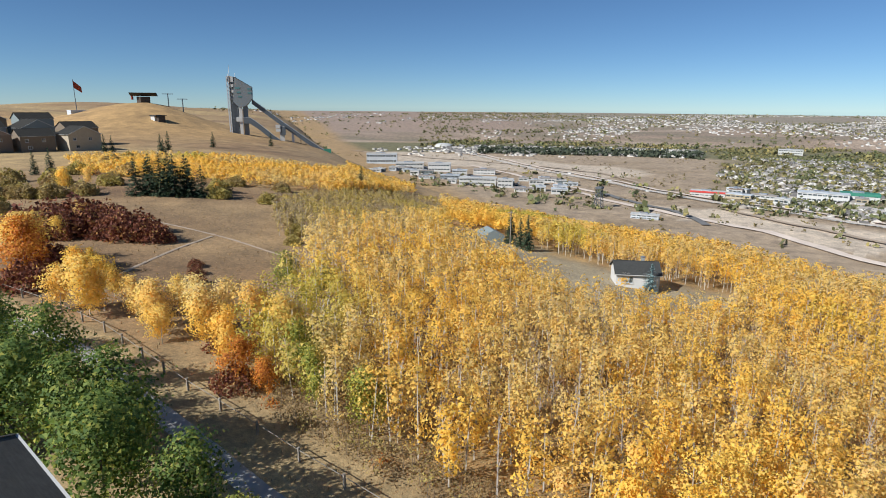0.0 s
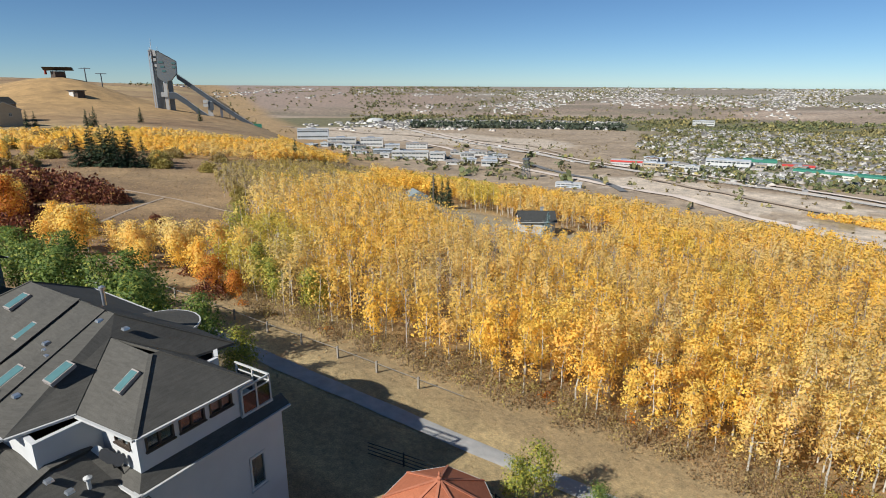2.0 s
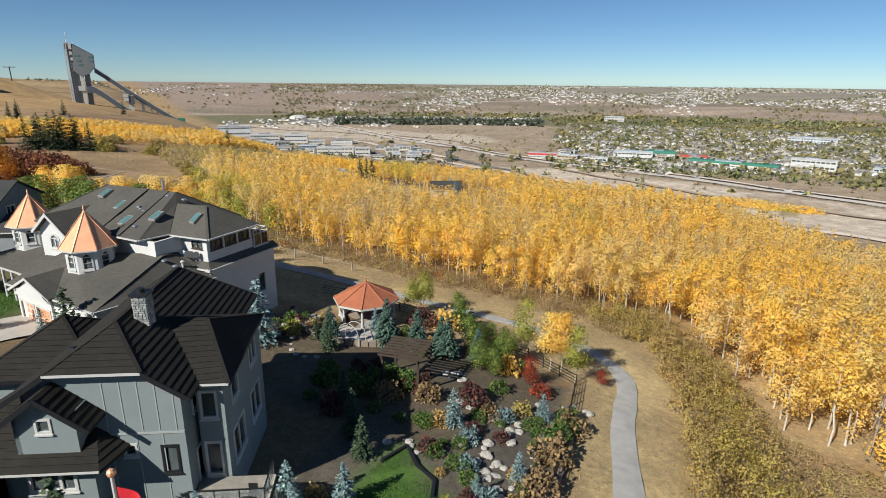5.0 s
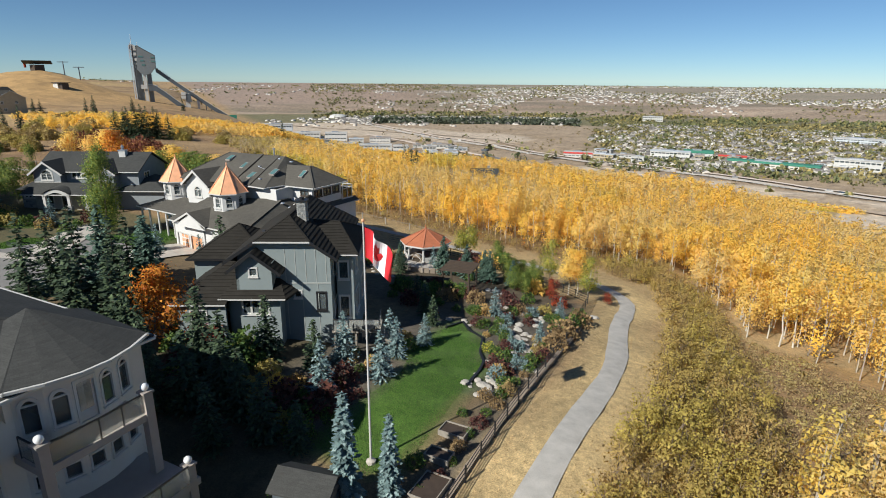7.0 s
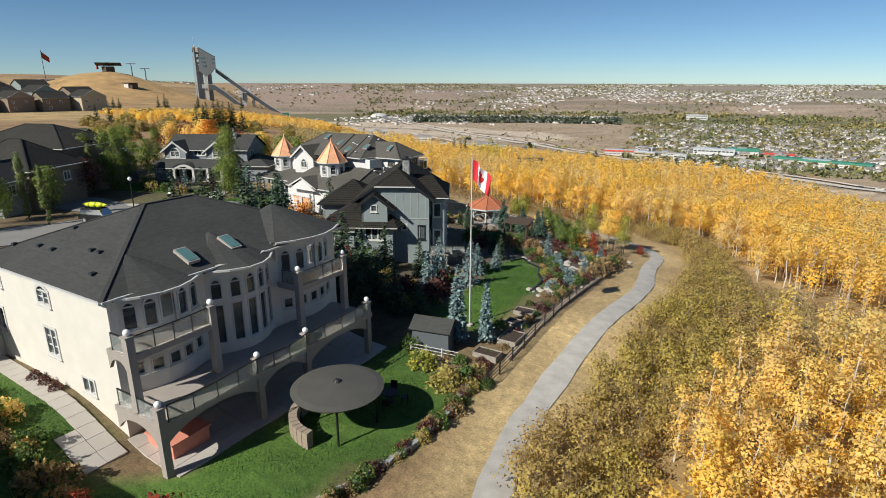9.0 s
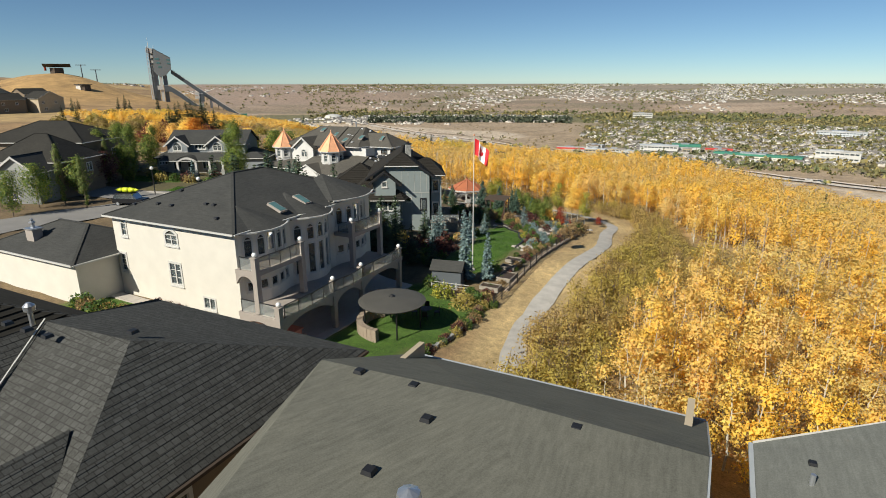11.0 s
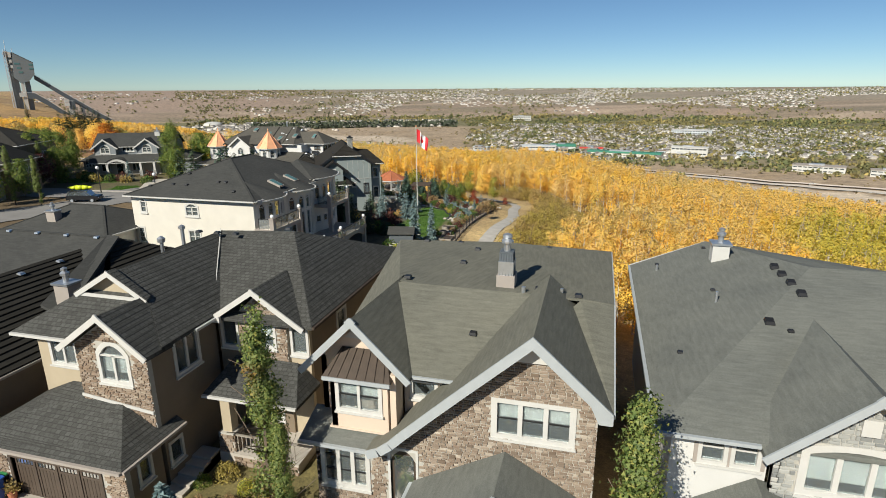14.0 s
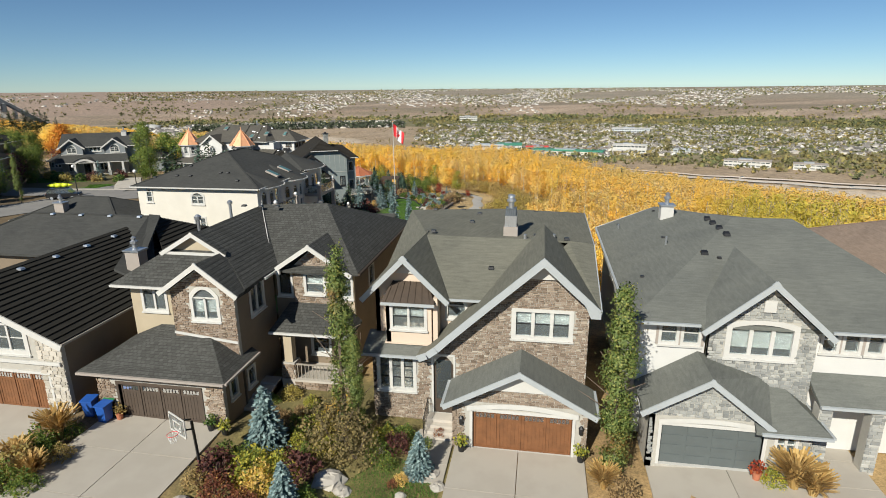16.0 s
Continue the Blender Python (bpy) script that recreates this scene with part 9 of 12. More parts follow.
strip("haul_road", [(-420, 830), (-300, 740), (-200, 690), (-80, 640), (0, 560), (90, 500), (220, 470), (420, 420)], 12, M["gravel_pale"], "pale gravel haul road", "road", lift=1.2, step=18)
strip("haul_road", [(-330, 800), (-250, 740), (-170, 690), (-140, 640)], 10, M["asphalt"], "grey service road into the works", "road", lift=1.3, step=12)
strip("haul_road", [(-150, 760), (-60, 700), (10, 655), (90, 610), (230, 560)], 9, M["gravel_brown"], "brown graded track", "road", lift=1.5, step=18)
strip("haul_road", [(-700, 1000), (-480, 880), (-330, 800)], 12, M["gravel_pale"], "pale service road", "road", lift=1.2, step=18)
strip("haul_road", [(-1200, 1120), (-900, 1090), (-650, 1100), (-420, 1060), (-300, 930)], 10, M["gravel_brown"], "brown track across the pale pit", "road", lift=1.2, step=25)
far_trees(2600, -12, 0, 610, 700, 1.5, lambda az, d: (np.abs(d - 655 - 1.5 * (az + 6)) < 20 * np.sqrt(np.clip(1 - ((az + 5.3) / 5) ** 2, 0, 1))), "thicket", "yellow thicket in the gravel works", M["leaf_gold"])


def hall(x, y, w, d, h, turn, wmat, rmat, label, cat="building", bands=2, stripe=None):
    """A large flat-roofed building with window bands."""
    z = ground_z(x, y)
    b = thing(cat.replace(" ", "_"), (0, 0, 0), label, cat)
    part("body", Geo().box(-w / 2, -d / 2, -6, w / 2, d / 2, h), M[wmat], b)
    part("roof", Geo().box(-w / 2 - 0.6, -d / 2 - 0.6, h, w / 2 + 0.6, d / 2 + 0.6, h + 0.7), M[rmat], b)
    for i in range(bands):
        zz = h * (i + 0.45) / bands
        for k in range(max(2, int(w / 6))):
            x0 = -w / 2 + 1 + (w - 2) * k / max(2, int(w / 6))
            x1 = -w / 2 + 1 + (w - 2) * (k + 0.8) / max(2, int(w / 6))
            part("window", Geo().box(x0, -d / 2 - 0.15, zz, x1, -d / 2 - 0.02, zz + h * 0.3 / bands), M["glass"], b)
    part("roof_plant", Geo().box(-w * 0.2, -d * 0.2, h + 0.7, w * 0.1, d * 0.15, h + 2.6), M["galv"], b)
    if stripe:
        part("stripe", Geo().box(-w / 2 - 0.7, -d / 2 - 0.7, h * 0.75, w / 2 + 0.7, -d / 2 - 0.1, h + 0.8), M[stripe], b)
    b.matrix_basis = pose(x, y, z, 0, 0, turn)
    return b


M["red_paint"] = plain("red_paint", (0.55, 0.06, 0.05), 0.5, var=0.1, scale=0.1, fine=1.0, bump=0)
for x, y, w, d, h, t, wm, rm, lab, st2 in (
    (-876, 909, 66, 26, 22, 40, "tower_light", "white_trim", "modern glazed office block below the ski hill", None),
    (-746, 853, 55, 24, 14, 38, "white_trim", "white_trim", "white office building below the ski hill", None),
    (-681, 866, 43, 24, 15, 35, "white_stucco", "white_trim", "white hall with glazed front", None),
    (-614, 841, 27, 18, 9, 35, "white_trim", "tower_light", "white workshop with flat roof", None),
    (-514, 754, 59, 24, 11, 30, "white_trim", "white_trim", "long white hall below the ski hill", None),
    (-588, 884, 40, 20, 9, 30, "white_stucco", "taupe_trim", "white hall with grey roof", None),
    (-470, 767, 24, 18, 12, 28, "white_trim", "white_trim", "pale workshop beside the car park", None),
    (-587, 776, 32, 16, 7, 32, "blue_siding", "tower_light", "low blue-grey workshop with flat roof", None),
    (-206, 641, 30, 14, 4.5, 14, "tower_light", "white_trim", "low white site cabin block", None),
    (-196, 880, 46, 18, 7, 10, "white_trim", "white_trim", "white showroom with red fascia", "red_paint"),
    (-60, 930, 60, 20, 13, 5, "white_stucco", "tower_light", "four-storey white hotel with flat roof", None),
    (-20, 960, 44, 20, 12, 5, "white_stucco", "roof_green", "white hotel with green roof", "roof_green"),
    (30, 960, 40, 18, 8, 5, "beige_stucco", "roof_brown", "brown shop building by the road", "red_paint"),
    (85, 900, 120, 18, 7, -14, "cream", "roof_green", "long low building with green metal roof", "roof_green"),
    (190, 920, 56, 18, 15, -12, "white_trim", "white_trim", "tall white apartment slab with balconies", None),
    (330, 760, 60, 22, 9, -20, "white_trim", "taupe_trim", "white sheds beside the highway", None),
    (400, 730, 40, 18, 8, -20, "white_trim", "taupe_trim", "white shed beside the highway", None),
    (260, 1400, 90, 40, 9, -10, "tower_light", "white_trim", "large pale school building with flat roof", None),
    (-215, 1880, 60, 30, 14, 10, "white_trim", "white_trim", "white block on the valley floor", None),
):
    hall(x, y, w, d, h, t, wm, rm, lab, stripe=st2)
for i in range(22):
    x, y = -500 + vr.uniform(-260, 150), 800 + vr.uniform(-70, 90)
    hall(x, y, vr.uniform(12, 30), vr.uniform(9, 16), vr.uniform(4, 9), 30 + vr.uniform(-6, 6), ("white_trim", "white_stucco", "tower_light", "grey_stucco")[i % 4], ("white_trim", "tower_light", "taupe_trim")[i % 3], ("low white workshop below the ski hill", "pale flat-roofed depot below the ski hill", "grey workshop below the ski hill")[i % 3], bands=1)
for i in range(16):
    x, y = -40 + vr.uniform(-150, 330), 900 + vr.uniform(-40, 70)
    hall(x, y, vr.uniform(14, 36), vr.uniform(10, 16), vr.uniform(4, 8), vr.uniform(-16, 8), ("white_trim", "beige_stucco", "tower_light")[i % 3], ("white_trim", "taupe_trim", "roof_brown", "tower_light")[i % 4], ("pale roadside shop with flat roof", "tan roadside shop with flat roof", "grey roadside showroom with flat roof")[i % 3], bands=1)
# white air dome
dx, dy = polar(43.2 - 5.6, 1900)
dz = ground_z(dx, dy)
whole("air_dome", Geo().lathe([(30, dz - 2), (29, dz + 5), (24, dz + 9), (14, dz + 12), (2, dz + 13)], dx, dy, 24), M["white_trim"], "white air-supported sports dome", "dome", smooth=True)
# parked cars and trucks of the works, small pale shapes
for i in range(150):
    x, y = -520 + vr.uniform(-150, 110), 775 + vr.uniform(-30, 60)
    if i >= 70:
        x, y = -10 + vr.uniform(-150, 240), 850 + vr.uniform(-24, 26)
    if 45 <= i < 70:
        k = vr.integers(0, len(highway) - 1)
        f_ = vr.uniform()
        x, y = highway[k][0] * (1 - f_) + highway[k + 1][0] * f_ + vr.uniform(-8, 8), highway[k][1] * (1 - f_) + highway[k + 1][1] * f_ + vr.uniform(-6, 26)
    z = ground_z(x, y) + 1.2
    car = thing("truck" if 45 <= i < 70 else "parked_car", (x, y, z), "small pale vehicle far off in the valley", "vehicle", "valley vehicles")
    L, Wd, Hh = (2.3, 0.95, 0.8) if not 45 <= i < 70 else (vr.uniform(2.2, 4.5), 1.1, 1.0)
    mt = M["white_trim"] if vr.uniform() < 0.6 else M["black_metal"] if vr.uniform() < 0.5 else M["galv"]
    part("body", Geo().box(x - L, y - Wd, z - 1.3, x + L, y + Wd, z + Hh), mt, car)
    part("cab", Geo().box(x - L * 0.55, y - Wd * 0.9, z + Hh, x + L * 0.35, y + Wd * 0.9, z + Hh + 0.6), M["glass"], car)
# lattice mast in the works
px, py = -275, 672
pz = ground_z(px, py)
pm = thing("lattice_tower", (px, py, pz), "grey steel lattice transmission tower", "pylon")
g = Geo()
for i in range(4):
    a, b = (math.cos(0.785 + 1.571 * i), math.sin(0.785 + 1.571 * i)), (math.cos(0.785 + 1.571 * (i + 1)), math.sin(0.785 + 1.571 * (i + 1)))
    for k in range(6):
        r0, r1, z0, z1 = 7 - k * 0.55, 7 - (k + 1) * 0.55, pz + 4.5 * k - 2, pz + 4.5 * (k + 1) - 2
        g.beam((px + a[0] * r0, py + a[1] * r0, z0), (px + a[0] * r1, py + a[1] * r1, z1), 0.45, 0.45)
        g.beam((px + a[0] * r0, py + a[1] * r0, z0), (px + b[0] * r1, py + b[1] * r1, z1), 0.3, 0.3)
        g.beam((px + b[0] * r0, py + b[1] * r0, z0), (px + a[0] * r1, py + a[1] * r1, z1), 0.3, 0.3)
part("lattice", g, M["steel_dark"], pm)
part("platform", Geo().box(px - 4, py - 4, pz + 24, px + 4, py + 4, pz + 26), M["steel_dark"], pm)

# ---- hut among the aspens ----
hut = plain_house(-37.5, 113.5, ground_z(-37.5, 113.5) + 0.2, 8.5, 7, 3.0, 30, "white cottage with dark roof among the aspens", "white_stucco", "roof_char", 0.5, "x")
chimney(hut, -36.0, 114.3, ground_z(-37.5, 113.5) + 4.0, ground_z(-37.5, 113.5) + 5.8, 0.7, 0.7, M["stone_grey"], True, False)
sh = thing("shelter_tent", (-82, 129, ground_z(-82, 129)), "faded green canvas shelter in the clearing", "tent")
tz = ground_z(-82, 129)
part("canvas", Geo().prism([(-86, 126, tz), (-86, 126, tz + 2.2), (-84, 128, tz + 3.6), (-82, 130, tz + 2.2), (-82, 130, tz)], (5, -4, 0)), M["grey_stucco"], sh)
part("door_flap", Geo().box(-84.5, 127.0, tz, -83.2, 127.2, tz + 1.9), M["black_metal"], sh)
up = thing("utility_pole", (-74, 124, ground_z(-74, 124)), "wooden utility pole in the clearing", "pole")
uz = ground_z(-74, 124)
part("post", Geo().tube((-74, 124, uz - 1), (-74, 124, uz + 9), 0.14, 0.1), M["old_wood"], up)
part("crossarm", Geo().beam((-75, 124, uz + 8.6), (-73, 124, uz + 8.6), 0.12, 0.14), M["old_wood"], up)


# trees round the offices, and grassy banks in the works
far_trees(2600, -34, 52, 480, 1650, 1.7, lambda az, d: np.sin(az * 1.7 + d * 0.02) + np.sin(az * 0.6 - d * 0.013) > 0.35, "valley_brush", "low tan and olive brush on the valley floor", M["leaf_dusk"])
far_trees(420, -30, 50, 620, 1300, 3.6, lambda az, d: np.sin(az * 2.3 + d * 0.03) + np.sin(az * 0.9 - d * 0.021) > 1.0, "valley_trees", "scattered trees on the valley floor", M["far_tree"])
for cx_, cy_, n_ in ((-560, 730, 60), (-440, 720, 50), (-640, 800, 40), (-390, 700, 30), (-330, 690, 30)):
    az_, d_ = math.degrees(math.atan2(-(cx_ - 35), cy_ + 55)), math.hypot(cx_ - 35, cy_ + 55)
    far_trees(n_, az_ - 3.5, az_ + 3.5, d_ - 40, d_ + 40, 3.4, lambda az, d: np.sin(az * 5) + np.sin(d * 0.12) > -0.2, "office_trees", "yellowing trees round the office park", M["far_tree"])
far_trees(2600, 14, 60, 2400, 4700, 4.2, lambda az, d: np.sin(az * 0.8 + d * 0.006) + np.sin(az * 2.1 - d * 0.011) > 0.3, "far_hedges", "dull hedges and copses on the far slopes", M["far_tree"])
# ---- gardens, trees and street ----
gr = np.random.default_rng(2024)
M["flag_red"] = plain("flag_red", (0.62, 0.02, 0.03), 0.7, var=0.1, scale=2, bump=0.05)
M["flag_white"] = plain("flag_white", (0.82, 0.82, 0.82), 0.7, var=0.05, scale=2, bump=0.05)
M["bin_blue"] = plain("bin_blue", (0.02, 0.09, 0.36), 0.45, var=0.1, bump=0.05)
M["bin_green"] = plain("bin_green", (0.03, 0.20, 0.07), 0.45, var=0.1, bump=0.05)
M["car_black"] = plain("car_black", (0.012, 0.012, 0.014), 0.15, var=0.1, bump=0)
M["rubber"] = plain("rubber", (0.02, 0.02, 0.02), 0.85, var=0.1, bump=0.1)
M["kayak_lime"] = plain("kayak_lime", (0.55, 0.62, 0.03), 0.35, var=0.06, bump=0)
M["salmon"] = plain("salmon", (0.62, 0.24, 0.17), 0.8, var=0.1)
M["terracotta"] = plain("terracotta", (0.42, 0.15, 0.08), 0.85, var=0.15)
M["canopy_grey"] = plain("canopy_grey", (0.075, 0.072, 0.064), 0.7, var=0.1, scale=1.0)
M["paver"] = island_mat("paver", [(0.0, (0.34, 0.31, 0.28)), (0.5, (0.44, 0.40, 0.36)), (1.0, (0.52, 0.48, 0.43))], bump=0.2)
M["slab"] = island_mat("slab", [(0.0, (0.37, 0.335, 0.29)), (1.0, (0.42, 0.385, 0.335))], big=0.6, big_stops=[(0.0, (0.34, 0.305, 0.26)), (1.0, (0.40, 0.365, 0.315))], bump=0.2)
M["grass_green"] = island_mat("grass_green", [(0.0, (0.035, 0.10, 0.012)), (0.6, (0.07, 0.17, 0.02)), (1.0, (0.13, 0.23, 0.035))], 0.9, translucent=0.25)
M["leaf_tan"] = island_mat("leaf_tan", [(0.0, (0.36, 0.22, 0.07)), (0.5, (0.52, 0.34, 0.12)), (1.0, (0.66, 0.47, 0.20))], 0.9, translucent=0.3)
M["leaf_poplar"] = island_mat("leaf_poplar", [(0.0, (0.09, 0.14, 0.035)), (0.45, (0.17, 0.23, 0.06)), (0.85, (0.27, 0.31, 0.09)), (1.0, (0.42, 0.39, 0.10))], 0.6, translucent=0.4, patch=0.35, patch_stops=[(0.0, (0.12, 0.13, 0.035)), (0.6, (0.22, 0.18, 0.05)), (1.0, (0.42, 0.16, 0.05))])

M["leaf_garden"] = island_mat("leaf_garden", [(0.0, (0.07, 0.13, 0.025)), (0.5, (0.15, 0.22, 0.045)), (0.85, (0.26, 0.31, 0.06)), (1.0, (0.45, 0.42, 0.07))], 0.75, translucent=0.4)
STOCK = {}


def stock(key, h, make):
    STOCK[key] = [h, make, None]


def plant(key, x, y, h, z=None):
    """One plant of a kind, grown to height h, on the land."""
    rec = STOCK[key]
    s = h / rec[0] * gr.uniform(0.96, 1.04)
    if rec[2] is None:
        rec[2] = rec[1]()
        return place(rec[2], x, y, s, gr.uniform(0, 6.28), z)
    return placed_copy(rec[2], x, y, s, gr.uniform(0, 6.28), z)


stock("green", 8, lambda: aspen("garden_tree", gr, 8, 2.2, M["leaf_garden"], 1900, 0.17, M["bark_brown"], "leafy green garden tree beside the path", lo=0.16, clumps=26))
stock("lime", 6, lambda: aspen("garden_tree", gr, 6, 1.5, M["leaf_lime"], 1300, 0.13, M["bark_white"], "lime green tree turning yellow", lo=0.25, clumps=20))
stock("birch_lime", 6, lambda: aspen("birch_tree", gr, 6, 1.3, M["leaf_lime"], 1100, 0.11, M["bark_white"], "white-barked birch with thin lime leaves", lo=0.36, clumps=14))
stock("birch_yellow", 6, lambda: aspen("birch_tree", gr, 6, 1.35, M["leaf_yellow"], 1300, 0.12, M["bark_white"], "white-barked birch with bright yellow leaves", lo=0.36, clumps=14))
stock("yellow", 6.5, lambda: aspen("field_aspen", gr, 6.5, 1.9, M["leaf_yellow"], 1300, 0.17, M["bark_white"], "yellow aspen standing in dry field", lo=0.18, clumps=22))
stock("orange", 6, lambda: aspen("autumn_tree", gr, 6, 1.9, M["leaf_orange"], 1500, 0.15, M["bark_brown"], "orange autumn tree with full crown", lo=0.15, clumps=22))
stock("red", 4, lambda: aspen("autumn_tree", gr, 4, 1.1, M["leaf_red"], 1200, 0.10, M["bark_brown"], "small crimson autumn tree", lo=0.2, clumps=16))
stock("maroon", 6, lambda: aspen("autumn_tree", gr, 6, 2.2, M["leaf_maroon"], 1500, 0.15, M["bark_brown"], "dark maroon tree beside the street", lo=0.15, clumps=22))
stock("poplar", 10, lambda: aspen("poplar_tree", gr, 10, 0.54, M["leaf_poplar"], 6000, 0.07, M["bark_brown"], "narrow columnar poplar with green leaves", lo=0.06, clumps=60, forks=14))
stock("poplar_wide", 9.5, lambda: aspen("poplar_tree", gr, 9.5, 0.62, M["leaf_poplar"], 7000, 0.07, M["bark_brown"], "columnar poplar with a few reddish leaves", lo=0.04, clumps=80, forks=16))
stock("poplar_full", 10, lambda: aspen("poplar_tree", gr, 10, 1.25, M["leaf_garden"], 3600, 0.10, M["bark_brown"], "full green columnar poplar by the street", lo=0.05, clumps=46, forks=12))
stock("dark_full", 8, lambda: spruce("dark_spruce", gr, 8, 2.3, M["needle_mid"], "broad green spruce before the street house", 1.15, skirt=0.05))
stock("blue", 4, lambda: spruce("blue_spruce", gr, 4, 1.15, M["needle_blue"], "blue-green garden spruce with dense boughs", 1.0))
stock("blue_near", 3.2, lambda: spruce("blue_spruce", gr, 3.2, 1.05, M["needle_blue"], "silvery blue spruce in a planting bed", 1.6, skirt=0.03))
stock("blue_column", 7, lambda: spruce("blue_spruce", gr, 7, 0.95, M["needle_blue"], "tall slim blue spruce beside the shed", 1.3))
stock("dark", 9, lambda: spruce("dark_spruce", gr, 9, 2.0, M["needle_green"], "tall dark green spruce", 0.95))
stock("dark_small", 4, lambda: spruce("dark_spruce", gr, 4, 1.0, M["needle_green"], "dark green conifer close to the house", 1.05))
for key, mat, txt in (("s_red", "leaf_red", "red-leaved shrub"), ("s_maroon", "leaf_maroon", "dark maroon shrub"), ("s_olive", "leaf_olive", "olive-tan autumn shrub"), ("s_lime", "leaf_lime", "lime and yellow shrub"), ("s_yellow", "leaf_yellow", "bright yellow shrub"), ("s_green", "leaf_green", "clipped green shrub"), ("s_brown", "leaf_brown", "brown thinning shrub"), ("s_orange", "leaf_orange", "orange autumn shrub"), ("s_tan", "leaf_tan", "tan ornamental grass clump"), ("s_blue", "needle_blue", "rounded blue-grey globe spruce")):
    stock(key, 1.0, lambda mat=mat, txt=txt: bush("shrub", gr, 1.0, 0.85, M[mat], txt + " in a planting bed", 420, 0.085))
stock("field_red", 3, lambda: bush("field_shrub", gr, 3, 3.2, M["leaf_russet"], "dark red thicket in dry field", 1300, 0.2))
stock("field_tan", 3, lambda: bush("field_shrub", gr, 3, 3.0, M["leaf_olive"], "olive-tan thicket in dry field", 1500, 0.24))

# trees along the path behind the turret house and in the field
for x, y, h in ((-44, 10, 8), (-40.5, 12, 7.5), (-39, 13.8, 8), (-36, 13, 7), (-33, 10.5, 8), (-29, 13.5, 6.5), (-51.7, 14, 7.5), (-48, 10, 8), (-57, 12, 7), (-63, 13, 6)):
    plant("green", x, y, h)
for x, y, h in ((-39.6, 15.3, 5), (-24, 13.5, 5), (-62, 45, 6.5), (-40, 30, 6.5), (-58, 48, 5), (2, 16, 4.4), (1.2, 14.6, 3.5), (-30, 29, 6), (-36, 28.5, 5.5)):
    plant("lime", x, y, h)
for x, y, h in ((-69.6, 25, 6), (-60, 26.6, 6), (-54, 28.9, 6.5), (-66, 27, 4.5), (-57, 25.5, 4), (-49, 28.5, 5.5), (-74, 28, 4), (-80, 26, 5), (-47, 33, 6.5), (-64, 31, 4.5)):
    plant("yellow", x, y, h)
for x, y, h in ((-87.5, 23, 8), (-44, 26, 4.5), (-41, 27, 3.5), (-3.3, -29.2, 5.5), (-93, 24, 5)):
    plant("orange", x, y, h)
for x, y, h in ((-112.5, 35, 4), (-107, 41, 3.6), (-108.5, 47, 3.6), (-116, 40, 4.5), (-120, 46, 4), (-103, 44, 2.6), (-90, 23.5, 2.6), (-52, 29.5, 2), (-43.7, 25.6, 2), (-126, 40, 4), (-99, 47, 2)):
    plant("field_red", x, y, h)
for x, y, h in ((-182, 58, 4), (-161, 57, 3.5), (-165, 45, 3.5), (-140, 82, 3), (-130, 90, 3), (-150, 88, 3.5), (-120, 88, 2.5), (-105, 78, 2), (-172, 84, 3.5), (-184, 92, 4), (-196, 84, 4), (-205, 100, 4), (-160, 100, 3), (-148, 108, 3), (-210, 74, 4), (-228, 92, 4), (-243, 104, 4), (-95, 72, 2.2), (-88, 66, 2)):
    plant("field_tan", x, y, h)
for x, y, h in ((-163, 157, 9), (-291, 141, 9), (-289, 144, 10), (-297, 117, 9), (-296, 120, 8), (-322, 229, 9), (-215, 63, 8), (-210, 66, 9), (-67.7, 122, 9), (-75.7, 127, 9), (-71, 124, 8), (-9.8, -27.3, 9), (-17, -31.8, 9), (-300, 175, 9), (-262, 128, 8), (63, 66, 8), (95, 95, 8)):
    plant("dark", x, y, h)
stock("dark_wide", 10, lambda: spruce("dark_spruce", gr, 10, 3.1, M["needle_green"], "broad dark spruce in the field", 0.9, skirt=0.03))
for x, y, h in ((-152, 66, 10), (-150, 69, 11), (-147.5, 70.5, 11.5), (-145.5, 73, 11), (-149, 73.5, 11.5), (-144, 76, 10.5), (-147, 77, 11), (-142, 78.5, 9), (-153, 70, 10)):
    plant("dark_wide", x, y, h)
for x, y, h in ((-117, 32, 5), (-113, 36, 4.6), (-121, 36, 5), (-105, 42.5, 4.4), (-101, 45, 3.5), (-125, 43, 5), (-110, 44, 4), (-88, 26, 4), (-84, 22, 3.4), (-96, 29, 2.5), (-78, 41, 1.2), (-74, 39, 1.2), (-82, 43, 1.2)):
    plant("field_red", x, y, h)
for x, y, h in ((-92, 24, 8), (-96, 27, 7), (-69, 23.3, 6.5), (-72, 21.5, 5), (-62, 27, 5), (-59, 31, 6), (-56, 32.5, 6), (-52, 33, 6.5), (-99, 25, 6.5), (-172, 57, 6), (-110, 34, 4), (-118, 41, 4.5), (-146, 85, 3), (-104, 23, 7), (-88, 31, 3), (-180, 66, 5)):
    plant("yellow", x, y, h)
for x, y, h in ((-135, 30, 3), (-145, 34, 3.2), (-155, 36, 3.2), (-168, 40, 3.4), (-180, 46, 3.6), (-130, 36, 2.6), (-162, 50, 3.5), (-176, 70, 3.5), (-190, 60, 4), (-140, 24, 3), (-150, 26, 3), (-200, 52, 4)):
    plant("field_tan", x, y, h)
plant("blue", -33, 110, 6)
for x, y, k, h in ((21.1, 8.3, "birch_lime", 5.2), (15.6, 11, "birch_lime", 6), (18.5, 9.2, "birch_yellow", 5.4), (19.4, 9.9, "birch_yellow", 5.6)):
    plant(k, x, y, h)
